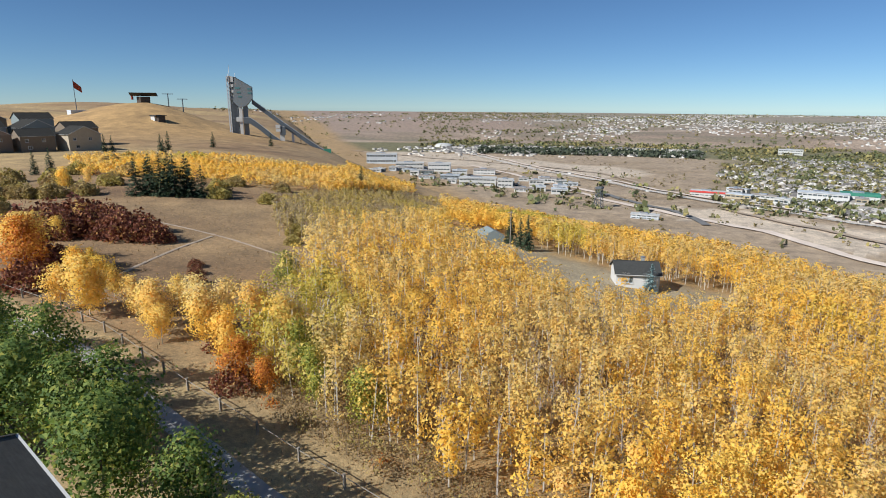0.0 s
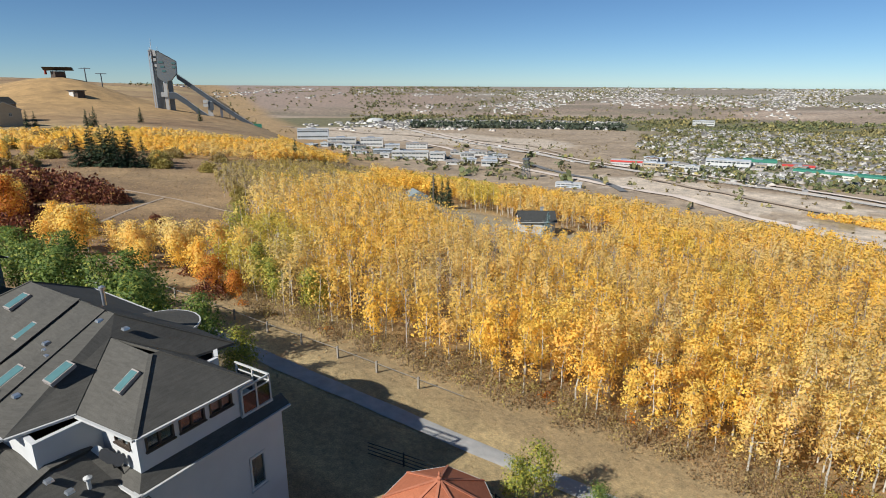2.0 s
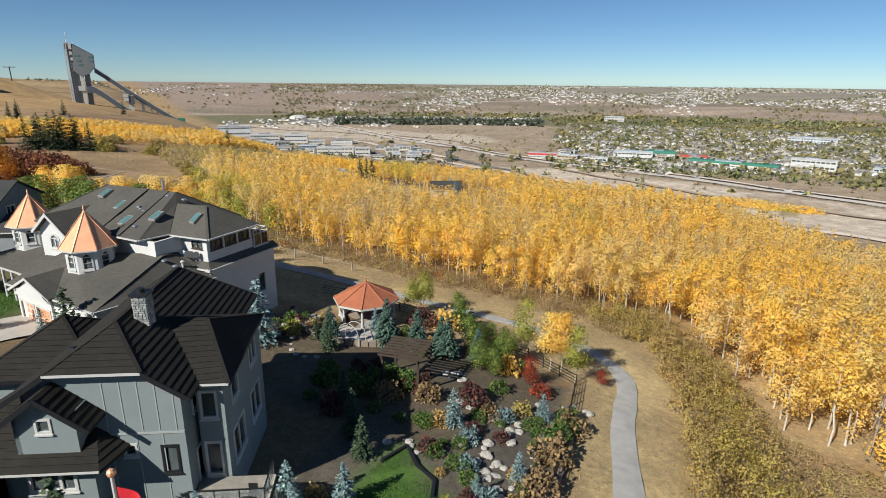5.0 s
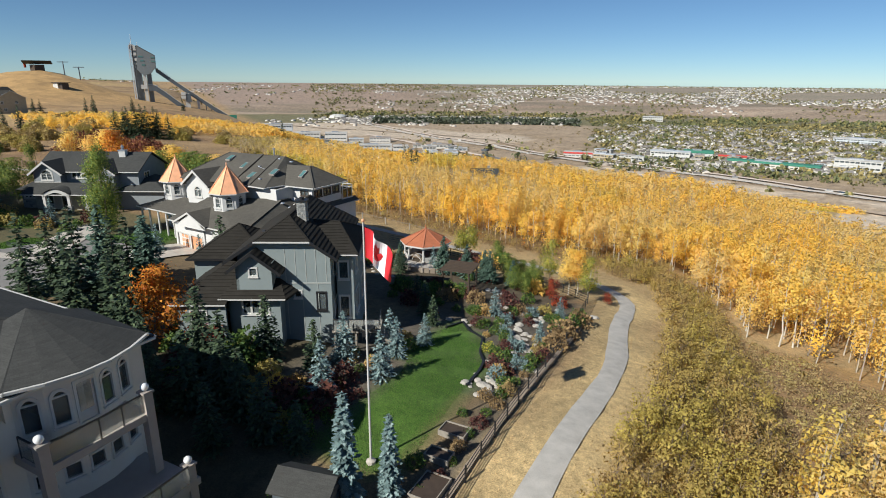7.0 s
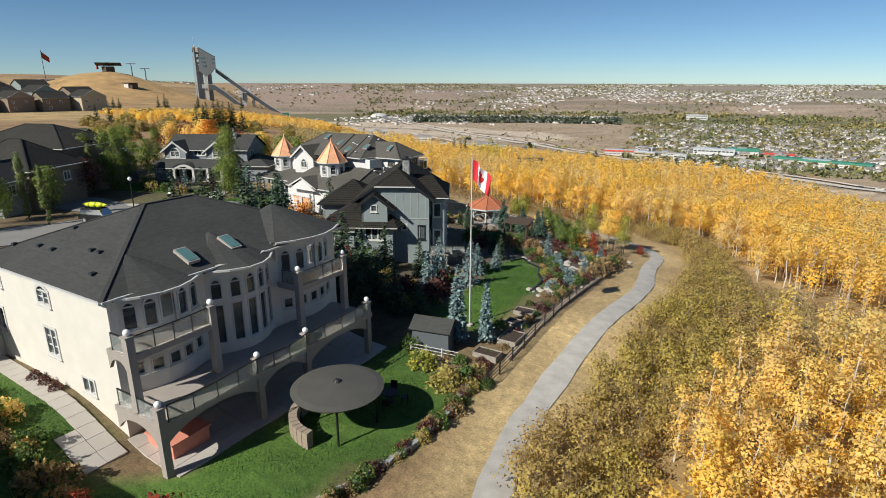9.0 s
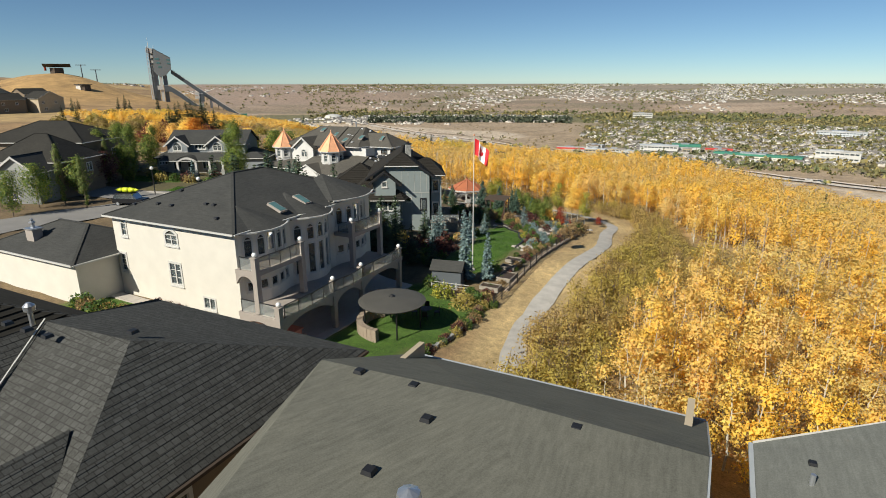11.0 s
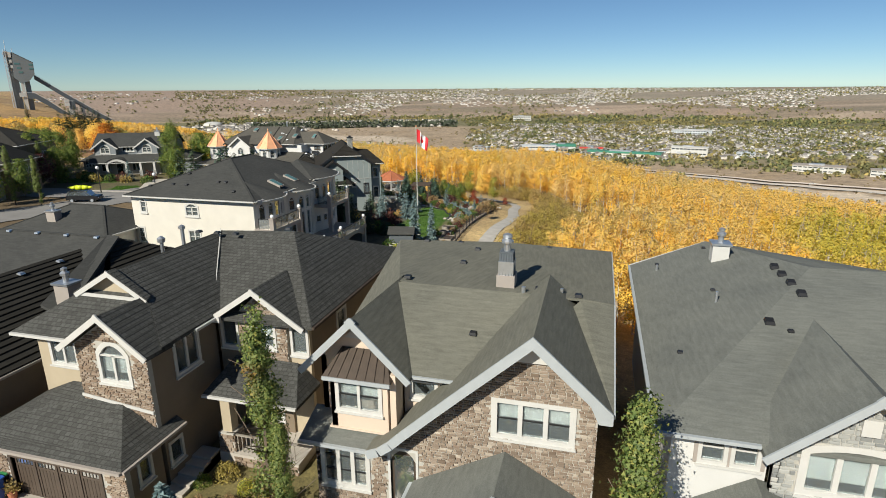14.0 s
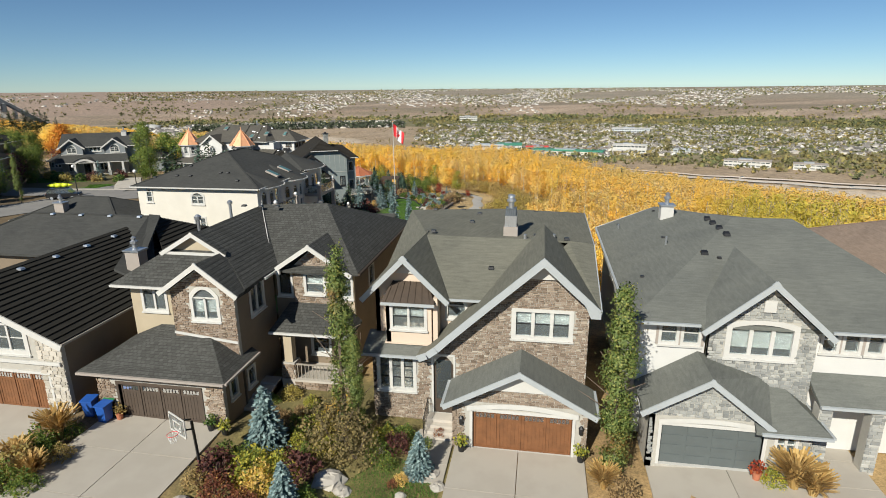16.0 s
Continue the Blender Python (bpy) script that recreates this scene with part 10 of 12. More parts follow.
# garden of the turret house and the rockery
for x, y, h in ((-5.4, -2.6, 6.2), (19.1, -12.5, 1.7), (14.9, -5.8, 3.2), (20.3, -1, 2.4), (11.1, -28.3, 4.2), (9.6, -23.7, 4.2), (13.4, -24.4, 4), (-24.8, -14, 3.4), (-19, -12.8, 3), (1.4, 6.2, 2.6), (12.4, -20.5, 3.4), (10.8, -19, 3.2), (13.0, -17, 2.8)):
    plant("blue", x, y, h)
for x, y, h in ((0.3, -0.3, 3.6), (-2, 1.2, 2.6), (8.9, -33.4, 5), (7.3, -33.3, 5), (13.6, -33.6, 3.6), (11.3, -34, 4.6), (5, -27, 5.5), (3.4, -31.6, 6.5), (8.6, -26, 4), (6.2, -35.2, 5.5)):
    plant("dark_small", x, y, h)
plant("dark_small", -14.7, -13.4, 6.4)
for x, y, h in ((-7.3, -33.5, 9), (-12.5, -30, 9.5), (-4.2, -32.5, 8), (-14, -26, 8), (-1.2, -33.6, 6), (-20.4, -28, 8), (-10, -35, 8.5), (2.2, -35, 6), (-16, -36, 9)):
    plant("dark", x, y, h)
for x, y, h in ((6.4, -32.4, 6), (1.6, -30.6, 3.4), (4.6, -36.2, 5), (-0.6, -36.6, 5.4), (9.6, -36.4, 4.6)):
    plant("dark_small", x, y, h)
for k, x, y, h in (("s_red", 0.2, -28.6, 2.0), ("s_green", 3.2, -27.8, 2.0), ("s_green", 4.6, -28.6, 1.6), ("s_olive", 6.8, -28.8, 1.2), ("s_yellow", 8.2, -29.6, 1.0), ("s_green", -1.2, -30.2, 1.4), ("s_maroon", 1.2, -32, 1.2), ("s_green", 2.6, -33.2, 1.3), ("s_green", 5.2, -30.6, 1.3), ("s_olive", 7.4, -31.2, 1.2), ("s_green", 9.6, -32.8, 1.2), ("s_maroon", 3.8, -34.4, 1.2), ("s_green", -3, -28, 1.5), ("s_green", 11.8, -31.4, 1.2)):
    plant(k, x, y, h)
for i in range(3):
    plant("s_maroon", 0.9 + 1.25 * i, -58.0, 0.55)
stock("mid", 4.2, lambda: spruce("garden_spruce", gr, 4.2, 1.25, M["needle_mid"], "full green garden spruce near the gazebo", 1.5, skirt=0.08))
for x, y, h in ((4, 4, 4.6), (6.9, 4.6, 4.3), (9.6, 5.5, 4.0), (12.2, 6.6, 3.4)):
    plant("mid", x, y, h)
plant("blue_column", 18.5, -35.5, 7)
plant("blue_column", 20.3, -34, 5.5)
for x, y, h in ((11.6, 8.6, 3.0), (14.5, 7.6, 3.4), (14.6, 4.2, 2.6)):
    plant("green", x, y, h)
plant("red", 17.7, 5, 2.6)
plant("red", 23.3, 9.0, 1.6)
for k, x, y, h in (("s_yellow", 6.2, 13, 2.0), ("s_green", 7.6, 14.2, 2.0), ("s_maroon", 4, 11.3, 2.0), ("s_lime", -5, 1.4, 1.2), ("s_yellow", -4, 3.0, 0.9), ("s_lime", -2.6, 4.4, 0.9), ("s_green", -7, 3.6, 0.8), ("s_yellow", 15.2, 6.2, 1.6), ("s_lime", 13.4, 11.2, 1.6), ("s_red", 19, 3.4, 1.2), ("s_green", 22, 0, 1.3), ("s_green", 22.1, -1.6, 1.3), ("s_green", 22.1, -3.2, 1.3), ("s_maroon", 11.5, -26.6, 1.6), ("s_maroon", 12.4, -29.6, 1.8), ("s_maroon", 10, -31, 1.8), ("s_red", 16.5, -60, 1.4), ("s_yellow", 17.3, -61.4, 1.2), ("s_olive", 18, -63, 1.2), ("s_green", 16, -38.2, 1.2), ("s_green", 21.8, -40, 1.2), ("s_lime", 18.2, -40.2, 1.4), ("s_olive", 21, -41.5, 1.6)):
    plant(k, x, y, h)
for i in range(22):
    plant(("s_green", "s_olive", "s_brown", "s_green", "s_tan")[i % 5], -4 + 0.85 * i + gr.uniform(-0.3, 0.3), -61.4 - 0.02 * i + gr.uniform(-0.7, 0.5), gr.uniform(0.7, 1.5))
plant("s_yellow", 4.2, -60.9, 1.1)
plant("red", 14.0, -62.2, 2.2)
for x, y, h in ((17.7, -2.8, 1.0), (16.5, -7.0, 1.0), (17.6, -10.2, 0.95), (19.7, -12.6, 1.0), (21.2, -16.0, 1.0), (20.4, -19.0, 1.0)):
    plant("s_blue", x, y, h)
plant("blue", 20.9, -9.7, 2.2)
for k, x, y, h in (("s_maroon", 18.9, -13.3, 0.9), ("s_maroon", 19.5, -17.3, 1.0), ("s_maroon", 14.7, -1.8, 1.6), ("s_maroon", 22.2, -13.0, 1.0), ("s_brown", 22.3, -6.1, 1.8), ("s_brown", 22.4, -1.4, 1.6), ("s_brown", 22.4, -10.0, 1.6), ("s_green", 18.2, -11.4, 0.8), ("s_lime", 17.9, -14.6, 0.9), ("s_green", 18.6, -14.9, 0.8), ("s_olive", 21.4, -12.0, 0.8)):
    plant(k, x, y, h)
for x, y, h in ((-0.8, 1.7, 3.4), (8.9, 5.6, 3.8)):
    plant("mid", x, y, h)
for x, y, h in ((6.2, 16.6, 3.0), (10.8, 8.2, 3.4), (13.2, 4.5, 3.0), (12.1, 10.4, 2.6)):
    plant("green", x, y, h)
# dark planting in the shade of the black-roofed house
for i in range(26):
    plant(("s_green", "s_maroon", "s_brown", "s_green")[i % 4], gr.uniform(2, 12), gr.uniform(-9, -1), gr.uniform(0.6, 1.5))
for x, y, h in ((9.6, -10.8, 3.6), (7.2, -8.2, 3.2), (11.4, -12.6, 3.0)):
    plant("dark_small", x, y, h)
for i in range(40):
    t = i / 40
    plant(("s_brown", "s_green", "s_olive", "s_green", "s_maroon")[i % 5], 22.0 + 1.0 * math.sin(t * 3.1) + gr.uniform(-0.25, 0.25), -56 + 19 * t, gr.uniform(0.4, 0.9))
for i in range(26):
    plant(("s_maroon", "s_green", "s_brown", "s_green")[i % 4], 21.9 + gr.uniform(-0.5, 0.2), -37 + 1.4 * i, gr.uniform(0.35, 0.8))
# mixed planting in the beds
kinds = ["s_olive", "s_green", "s_maroon", "s_brown", "s_green", "s_green", "s_maroon", "s_green", "s_tan", "s_green"]
lawnish = (LAWN, LAWN_WHITE)
for poly, n in (([(1, -6), (9, 0), (20, 5), (21.5, -6), (22.5, -22), (20.5, -33), (18.5, -22), (17, -12), (13, -11), (7, -6)], 46), ([(-9, 0), (-4, -1), (-3, 5), (-9, 6)], 16), ([(2, 9.5), (14, 10), (18, 7), (10, 3), (3, 5)], 26), ([(8, -34), (13.5, -34), (13.8, -14), (10, -18), (9, -26)], 24), ([(15, -37), (23, -38), (24, -42), (22, -40), (16, -36)], 12)):
    P = np.array(poly)
    k = 0
    while k < n:
        x, y = gr.uniform(P[:, 0].min(), P[:, 0].max()), gr.uniform(P[:, 1].min(), P[:, 1].max())
        if not inside(x, y, poly) or any(inside(x, y, q) for q in lawnish) or math.hypot(x + 1.2, y - 8.8) < 3.6:
            continue
        plant(kinds[gr.integers(len(kinds))], x, y, gr.uniform(0.4, 1.1))
        k += 1


def boulder_mesh(seed, flat=0.7):
    r_ = np.random.default_rng(seed)
    g = Geo()
    prof = [(0.25, -0.45), (0.85, -0.35), (1.0, 0.0), (0.86, 0.35), (0.5, 0.58), (0.12, 0.62)]
    g.lathe(prof, 0, 0, 9)
    g.v = [(x * (1 + r_.normal(0, 0.13)), y * (1 + r_.normal(0, 0.13)), z * flat * (1 + r_.normal(0, 0.14))) for x, y, z in g.v]
    return g.data("boulder", M["rock"], False)


BOULDERS = [boulder_mesh(i) for i in range(5)]


def boulder(x, y, r, label="weathered tan boulder in a planting bed", z=None):
    ob = tagged(new("boulder", BOULDERS[int(gr.integers(5))]), label, "boulder", "garden boulders")
    return place(ob, x, y, r, gr.uniform(0, 6.28), (ground_z(x, y) if z is None else z) + r * 0.12)


for _ in range(60):
    t = gr.uniform(0, 1)
    boulder(gr.normal(20.2 + 0.9 * t, 1.1), -24 + 28 * t, gr.uniform(0.12, 0.42))
for cx, cy, n in ((18.5, -4.1, 12), (17.4, -7.7, 8), (19.5, -10.1, 9), (20.3, -20.4, 14), (12.1, 2.5, 8), (14.4, -9.6, 8), (15.8, -3.2, 7)):
    for _ in range(n):
        boulder(cx + gr.normal(0, 0.7), cy + gr.normal(0, 0.7), gr.uniform(0.14, 0.42))
for i in range(12):
    boulder(-9 + 0.85 * i, -0.5 + 2.4 * math.sin(i * 0.5), gr.uniform(0.15, 0.35))

# mown lawns with blades
def lawn(poly, n, name, label, blade=0.10):
    P = scatter(poly, math.sqrt(abs(sum(a[0] * b[1] - b[0] * a[1] for a, b in zip(poly, poly[1:] + poly[:1]))) / 2 / n), gr)
    m = len(P)
    z = height(P[:, 0], P[:, 1])
    c = np.column_stack([P, z + blade * 0.5])
    a = gr.uniform(0, 6.283, m)
    w = np.stack([np.cos(a), np.sin(a), 0 * a], -1) * blade * 0.45
    up = np.stack([gr.normal(0, 0.5, m), gr.normal(0, 0.5, m), np.ones(m)], -1) * blade
    V = np.stack([c - w - up * 0.6, c + w - up * 0.6, c + w * 0.3 + up * 0.6, c - w * 0.3 + up * 0.6], 1)
    return tagged(new(name, quads_mesh(name, V, M["grass_green"])), label, "lawn", kind="stuff")


kerb = thing("lawn_kerb", (18, -17, ground_z(18, -17)), "dark curved kerb edging round the lawn", "kerb")
edge_pts = LAWN[4:12]
for (xa, ya), (xb, yb) in zip(edge_pts, edge_pts[1:]):
    part("kerb_stone", Geo().beam((xa, ya, ground_z(xa, ya) + 0.05), (xb, yb, ground_z(xb, yb) + 0.05), 0.2, 0.24), M["black_metal"], kerb)
lawn(LAWN, 14000, "lawn_grass", "mown green lawn below the balcony house", 0.06)
lawn(LAWN_WHITE, 20000, "lawn_grass", "mown green lawn behind the white house", 0.07)
FRONT_LAWN = [(29.6, -92.2), (30.8, -90.2), (31.6, -89.2), (32.6, -88.7), (34.0, -88.8), (34.8, -89.4), (34.9, -97), (29.8, -97)]
lawn(FRONT_LAWN, 9000, "lawn_grass", "small green front lawn between driveways", 0.06)

# gazebo
def gazebo(cx, cy, R, z0, ze, za):
    h = thing("gazebo", (cx, cy, z0), "octagonal garden gazebo with terracotta shingle roof", "gazebo")
    a = [math.pi / 8 + math.pi / 4 * i for i in range(8)]
    ring = [(cx + (R + 0.45) * math.cos(t), cy + (R + 0.45) * math.sin(t), ze) for t in a]
    for i in range(8):
        p, q = ring[i], ring[(i + 1) % 8]
        roof(h, [[p, q, (cx, cy, za)]], M["roof_terra"], 0.08)
        part("hip_cap", Geo().beam((p[0], p[1], p[2] + 0.05), (cx, cy, za + 0.05), 0.16, 0.06), M["terracotta"], h)
        part("fascia", Geo().beam((p[0], p[1], ze - 0.1), (q[0], q[1], ze - 0.1), 0.06, 0.2), M["white_trim"], h)
        x, y = cx + (R - 0.15) * math.cos(a[i]), cy + (R - 0.15) * math.sin(a[i])
        part("column", Geo().lathe([(0.19, z0), (0.19, z0 + 0.25), (0.14, z0 + 0.3), (0.12, ze - 0.45), (0.19, ze - 0.38), (0.19, ze - 0.15)], x, y, 10), M["white_trim"], h)
        x2, y2 = cx + (R - 0.15) * math.cos(a[(i + 1) % 8]), cy + (R - 0.15) * math.sin(a[(i + 1) % 8])
        part("beam", Geo().beam((x, y, ze - 0.28), (x2, y2, ze - 0.28), 0.18, 0.26), M["white_trim"], h)
        if i not in (5,):
            part("low_wall", Geo().beam((x, y, z0 + 0.35), (x2, y2, z0 + 0.35), 0.14, 0.7), M["white_trim"], h)
    part("finial", Geo().lathe([(0.14, za - 0.05), (0.16, za + 0.15), (0.05, za + 0.25), (0.09, za + 0.4), (0.01, za + 0.6)], cx, cy, 8), M["terracotta"], h)
    part("floor", Geo().lathe([(R + 0.1, z0 - 0.6), (R + 0.1, z0 + 0.05)], cx, cy, 8, math.pi / 8), M["stone_tan"], h)
    return h


gazebo(-1.2, 8.8, 3.0, ground_z(-1.2, 8.8) + 0.15, 1.15, 2.85)
# stone patio and wall before the gazebo
gz = ground_z(2, 4.5)
pt = thing("patio", (1, 4, gz), "curved pale flagstone patio with low wall", "patio")
for i in range(9):
    for j in range(6):
        a0, a1 = -2.6 + 0.24 * i, -2.6 + 0.24 * (i + 1) - 0.015
        r0, r1 = 3.4 + 0.62 * j, 3.4 + 0.62 * (j + 1) - 0.04
        cx, cy = -1.2, 8.8
        pts = [(cx + r * math.cos(a), cy + r * math.sin(a)) for r, a in ((r0, a0), (r1, a0), (r1, a1), (r0, a1))]
        zz = ground_z(*pts[0]) + 0.12
        part("paver", Geo().prism([(x, y, zz) for x, y in pts], (0, 0, -0.3)), M["paver"], pt)
for i in range(24):
    a0, a1 = -2.7 + 0.1 * i, -2.7 + 0.1 * (i + 1) - 0.012
    pts = [(-1.2 + r * math.cos(a), 8.8 + r * math.sin(a)) for r, a in ((7.2, a0), (7.55, a0), (7.55, a1), (7.2, a1))]
    zz = ground_z(*pts[0])
    part("wall_block", Geo().prism([(x, y, zz + 0.55) for x, y in pts], (0, 0, -0.9)), M["stone_tan"], pt)
# white metal arch and round table
zz = ground_z(1.2, 2.2)
ar = thing("garden_arch", (1.2, 2.2, zz), "white metal garden arch over a bench", "arch")
for d in (-0.35, 0.35):
    pts = [(1.2 - 1.1 * math.cos(math.pi * i / 14) + d * 0.5, 2.2 + d, zz + 0.9 + 1.25 * math.sin(math.pi * i / 14)) for i in range(15)]
    g = Geo()
    for p, q in zip([(pts[0][0], pts[0][1], zz)] + pts, pts + [(pts[-1][0], pts[-1][1], zz)]):
        g.tube(p, q, 0.03, n=6)
    part("hoop", g, M["white_trim"], ar)
part("seat", Geo().box(0.4, 1.95, zz + 0.42, 2.0, 2.45, zz + 0.47), M["white_trim"], ar)
for x in (0.5, 1.9):
    for y in (2.0, 2.4):
        part("leg", Geo().tube((x, y, zz - 0.05), (x, y, zz + 0.42), 0.025), M["white_trim"], ar)

# pergola of slats, dark brown to carry the black-roofed house's shadow
def pergola(cx, cy, ztop, turn, w=4.2, d=3.6):
    g0 = ground_z(cx, cy)
    h = thing("pergola", (0, 0, 0), "dark slatted wooden pergola over a patio", "pergola")
    for x in (-w / 2 + 0.3, w / 2 - 0.3):
        for y in (-d / 2 + 0.3, d / 2 - 0.3):
            part("post", Geo().box(x - 0.09, y - 0.09, g0 - 0.3, x + 0.09, y + 0.09, ztop - 0.3), M["dark_brown"], h)
        part("beam", Geo().box(x - 0.06, -d / 2, ztop - 0.3, x + 0.06, d / 2, ztop - 0.08), M["dark_brown"], h)
    for i in range(8):
        y = -d / 2 + 0.1 + (d - 0.2) * i / 7
        part("slat", Geo().box(-w / 2, y - 0.04, ztop - 0.08, w / 2, y + 0.04, ztop + 0.1), M["dark_brown"], h)
    h.matrix_basis = pose(cx, cy, 0, 0, 0, turn)
    return h


pergola(8.9, -1.6, 2.1, 8, 3.6, 3.6)


def fence(pts, hgt, mat, gap, label, name="fence", rails=2, pickets=0.0, post=0.09):
    x0, y0 = pts[0]
    h = thing(name, (x0, y0, ground_z(x0, y0)), label, "fence")
    for (xa, ya), (xb, yb) in zip(pts, pts[1:]):
        L = math.hypot(xb - xa, yb - ya)
        k = max(1, round(L / gap))
        for i in range(k):
            a = (xa + (xb - xa) * i / k, ya + (yb - ya) * i / k)
            b = (xa + (xb - xa) * (i + 1) / k, ya + (yb - ya) * (i + 1) / k)
            za, zb = ground_z(*a), ground_z(*b)
            part("post", Geo().box(a[0] - post / 2, a[1] - post / 2, za - 0.3, a[0] + post / 2, a[1] + post / 2, za + hgt + 0.08), mat, h)
            for j in range(rails):
                f = hgt * (1 - 0.8 * j / max(1, rails - 1)) if rails > 1 else hgt * 0.9
                part("rail", Geo().beam((*a, za + f - 0.04), (*b, zb + f - 0.04), 0.035, 0.05), mat, h)
            if pickets:
                g = Geo()
                n = int(math.hypot(b[0] - a[0], b[1] - a[1]) / pickets)
                for q in range(1, n):
                    t = q / n
                    x, y, z = a[0] + (b[0] - a[0]) * t, a[1] + (b[1] - a[1]) * t, za + (zb - za) * t
                    g.box(x - 0.012, y - 0.012, z + 0.08, x + 0.012, y + 0.012, z + hgt)
                part("picket_panel", g, mat, h)
    return h


fence([(23.4, -40), (23.4, -31), (22.9, -8), (21.3, 7.6), (16, 10.6), (9, 11.6), (4.5, 13.4), (-4, 13.6), (-9.5, 12.5)], 1.1, M["black_metal"], 2.4, "black iron picket fence round the gardens", rails=4)
fence([(-110, 15.2), (-75.5, 20.7), (-63, 22.4), (-45.8, 22.2), (-30.9, 22.6), (-8, 24)], 1.15, M["old_wood"], 4.5, "weathered wooden post and wire fence", rails=1, post=0.16)
# low stone kerb of the rockery
kb = thing("garden_wall", (22.6, -20, ground_z(22.6, -20)), "low stacked stone wall beside the path", "wall")
for i in range(60):
    y = -36 + 0.62 * i
    x = 23.05 - 0.55 * smooth01((y + 8) / 14) * 1.6
    for j in range(2):
        z = ground_z(x, y)
        part("stone", Geo().box(x - 0.2 + gr.normal(0, 0.02), y + 0.31 * (j % 2), z - 0.25 + 0.24 * j, x + 0.2 + gr.normal(0, 0.02), y + 0.31 * (j % 2) + 0.58, z - 0.03 + 0.24 * j), M["stone_tan"], kb)

# raised beds, shed and flagpole
for x, y, w, d in ((21, -27.5, 1.8, 1.2), (22, -32.6, 1.6, 2.2), (21.5, -36, 2.0, 1.2), (21.2, -30, 1.6, 1.0)):
    z = ground_z(x, y)
    h = thing("raised_bed", (x, y, z), "grey timber raised bed filled with soil", "planter", "raised beds")
    for a in ((x - w / 2, y - d / 2, x + w / 2, y - d / 2 + 0.06), (x - w / 2, y + d / 2 - 0.06, x + w / 2, y + d / 2), (x - w / 2, y - d / 2 + 0.06, x - w / 2 + 0.06, y + d / 2 - 0.06), (x + w / 2 - 0.06, y - d / 2 + 0.06, x + w / 2, y + d / 2 - 0.06)):
        part("board", Geo().box(a[0], a[1], z - 0.2, a[2], a[3], z + 0.42), M["old_wood"], h)
    part("soil", Geo().box(x - w / 2 + 0.062, y - d / 2 + 0.062, z - 0.2, x + w / 2 - 0.062, y + d / 2 - 0.062, z + 0.34), M["dark_brown"], h)
z = ground_z(17.2, -36.9)
sh = thing("garden_shed", (0, 0, 0), "dark grey garden shed with pitched roof", "shed")
# shed walls take a dark grey that holds the shade on them
part("wall", Geo().box(-1.5, -1.0, z - 0.4, 1.5, 1.0, z + 1.8), M["steel_dark"], sh)
for s in (-1, 1):
    part("roof", Geo().prism([(-1.7, s * 1.25, z + 1.7), (1.7, s * 1.25, z + 1.7), (1.7, 0, z + 2.4), (-1.7, 0, z + 2.4)], (0, 0, 0.09)), M["roof_char"], sh)
part("gable", Geo().prism([(-1.48, -1.0, z + 1.8), (-1.48, 1.0, z + 1.8), (-1.48, 0, z + 2.36)], (2.96, 0, 0)), M["steel_dark"], sh)
part("door", Geo().box(-0.5, 1.0, z, 0.5, 1.05, z + 1.7), M["garage_grey"], sh)
sh.matrix_basis = pose(17.2, -36.9, 0, 0, 0, 12)
fence([(16.2, -38.75), (19.9, -37.85)], 0.7, M["white_trim"], 1.1, "low white slatted fence before the shed", rails=3)

z = ground_z(17.9, -32.3)
fp = thing("flagpole", (17.9, -32.3, z), "tall white flagpole with drooping red and white flag", "flagpole")
part("pole", Geo().tube((17.9, -32.3, z - 0.2), (17.9, -32.3, 14.9), 0.075, 0.04, 8), M["white_trim"], fp)
part("finial", Geo().ball((17.9, -32.3, 15.0), 0.1), M["copper"], fp)
part("footing", Geo().lathe([(0.3, z - 0.2), (0.3, z + 0.15), (0.12, z + 0.25)], 17.9, -32.3, 8), M["concrete"], fp)


def flag_point(u, v, off=0.0):
    d = Vector((0.94, 0.34, 0))
    n = Vector((-0.34, 0.94, 0))
    fall = 1.35 * u ** 1.1
    reach = 0.07 + 1.45 * u + 0.12 * math.sin(u * 9) - 0.18 * v * u
    fold = 0.22 * math.sin(u * 11 + v * 2.0) * u ** 0.5
    return Vector((17.9, -32.3, 14.65)) + d * reach + n * (fold + off) + Vector((0, 0, -1.65 * v - fall))


fl = None
for nm, mt, u0, u1 in (("red_band", "flag_red", 0, 0.25), ("white_band", "flag_white", 0.25, 0.75), ("red_band", "flag_red", 0.75, 1.0)):
    g = Geo()
    for i in range(10):
        for j in range(8):
            ua, ub, va, vb = u0 + (u1 - u0) * i / 10, u0 + (u1 - u0) * (i + 1) / 10, j / 8, (j + 1) / 8
            g.poly([flag_point(ua, va), flag_point(ub, va), flag_point(ub, vb), flag_point(ua, vb)])
            g.poly([flag_point(ua, vb, 0.006), flag_point(ub, vb, 0.006), flag_point(ub, va, 0.006), flag_point(ua, va, 0.006)])
    part(nm, g, M[mt], fp)
leaf = [(0, 0.40), (0.09, 0.24), (0.18, 0.28), (0.15, 0.05), (0.25, 0.13), (0.36, 0.08), (0.30, -0.05), (0.10, -0.22), (0.02, -0.2), (0.02, -0.38)]
leaf = leaf + [(-a, b) for a, b in reversed(leaf[1:])]
g = Geo()
for off in (-0.012, 0.018):
    pts = [flag_point(0.5 + a * 0.5, 0.5 - b, off) for a, b in leaf]
    c = flag_point(0.5, 0.5, off)
    for p, q in zip(pts, pts[1:] + pts[:1]):
        g.poly([c, p, q])
part("maple_leaf", g, M["flag_red"], fp)

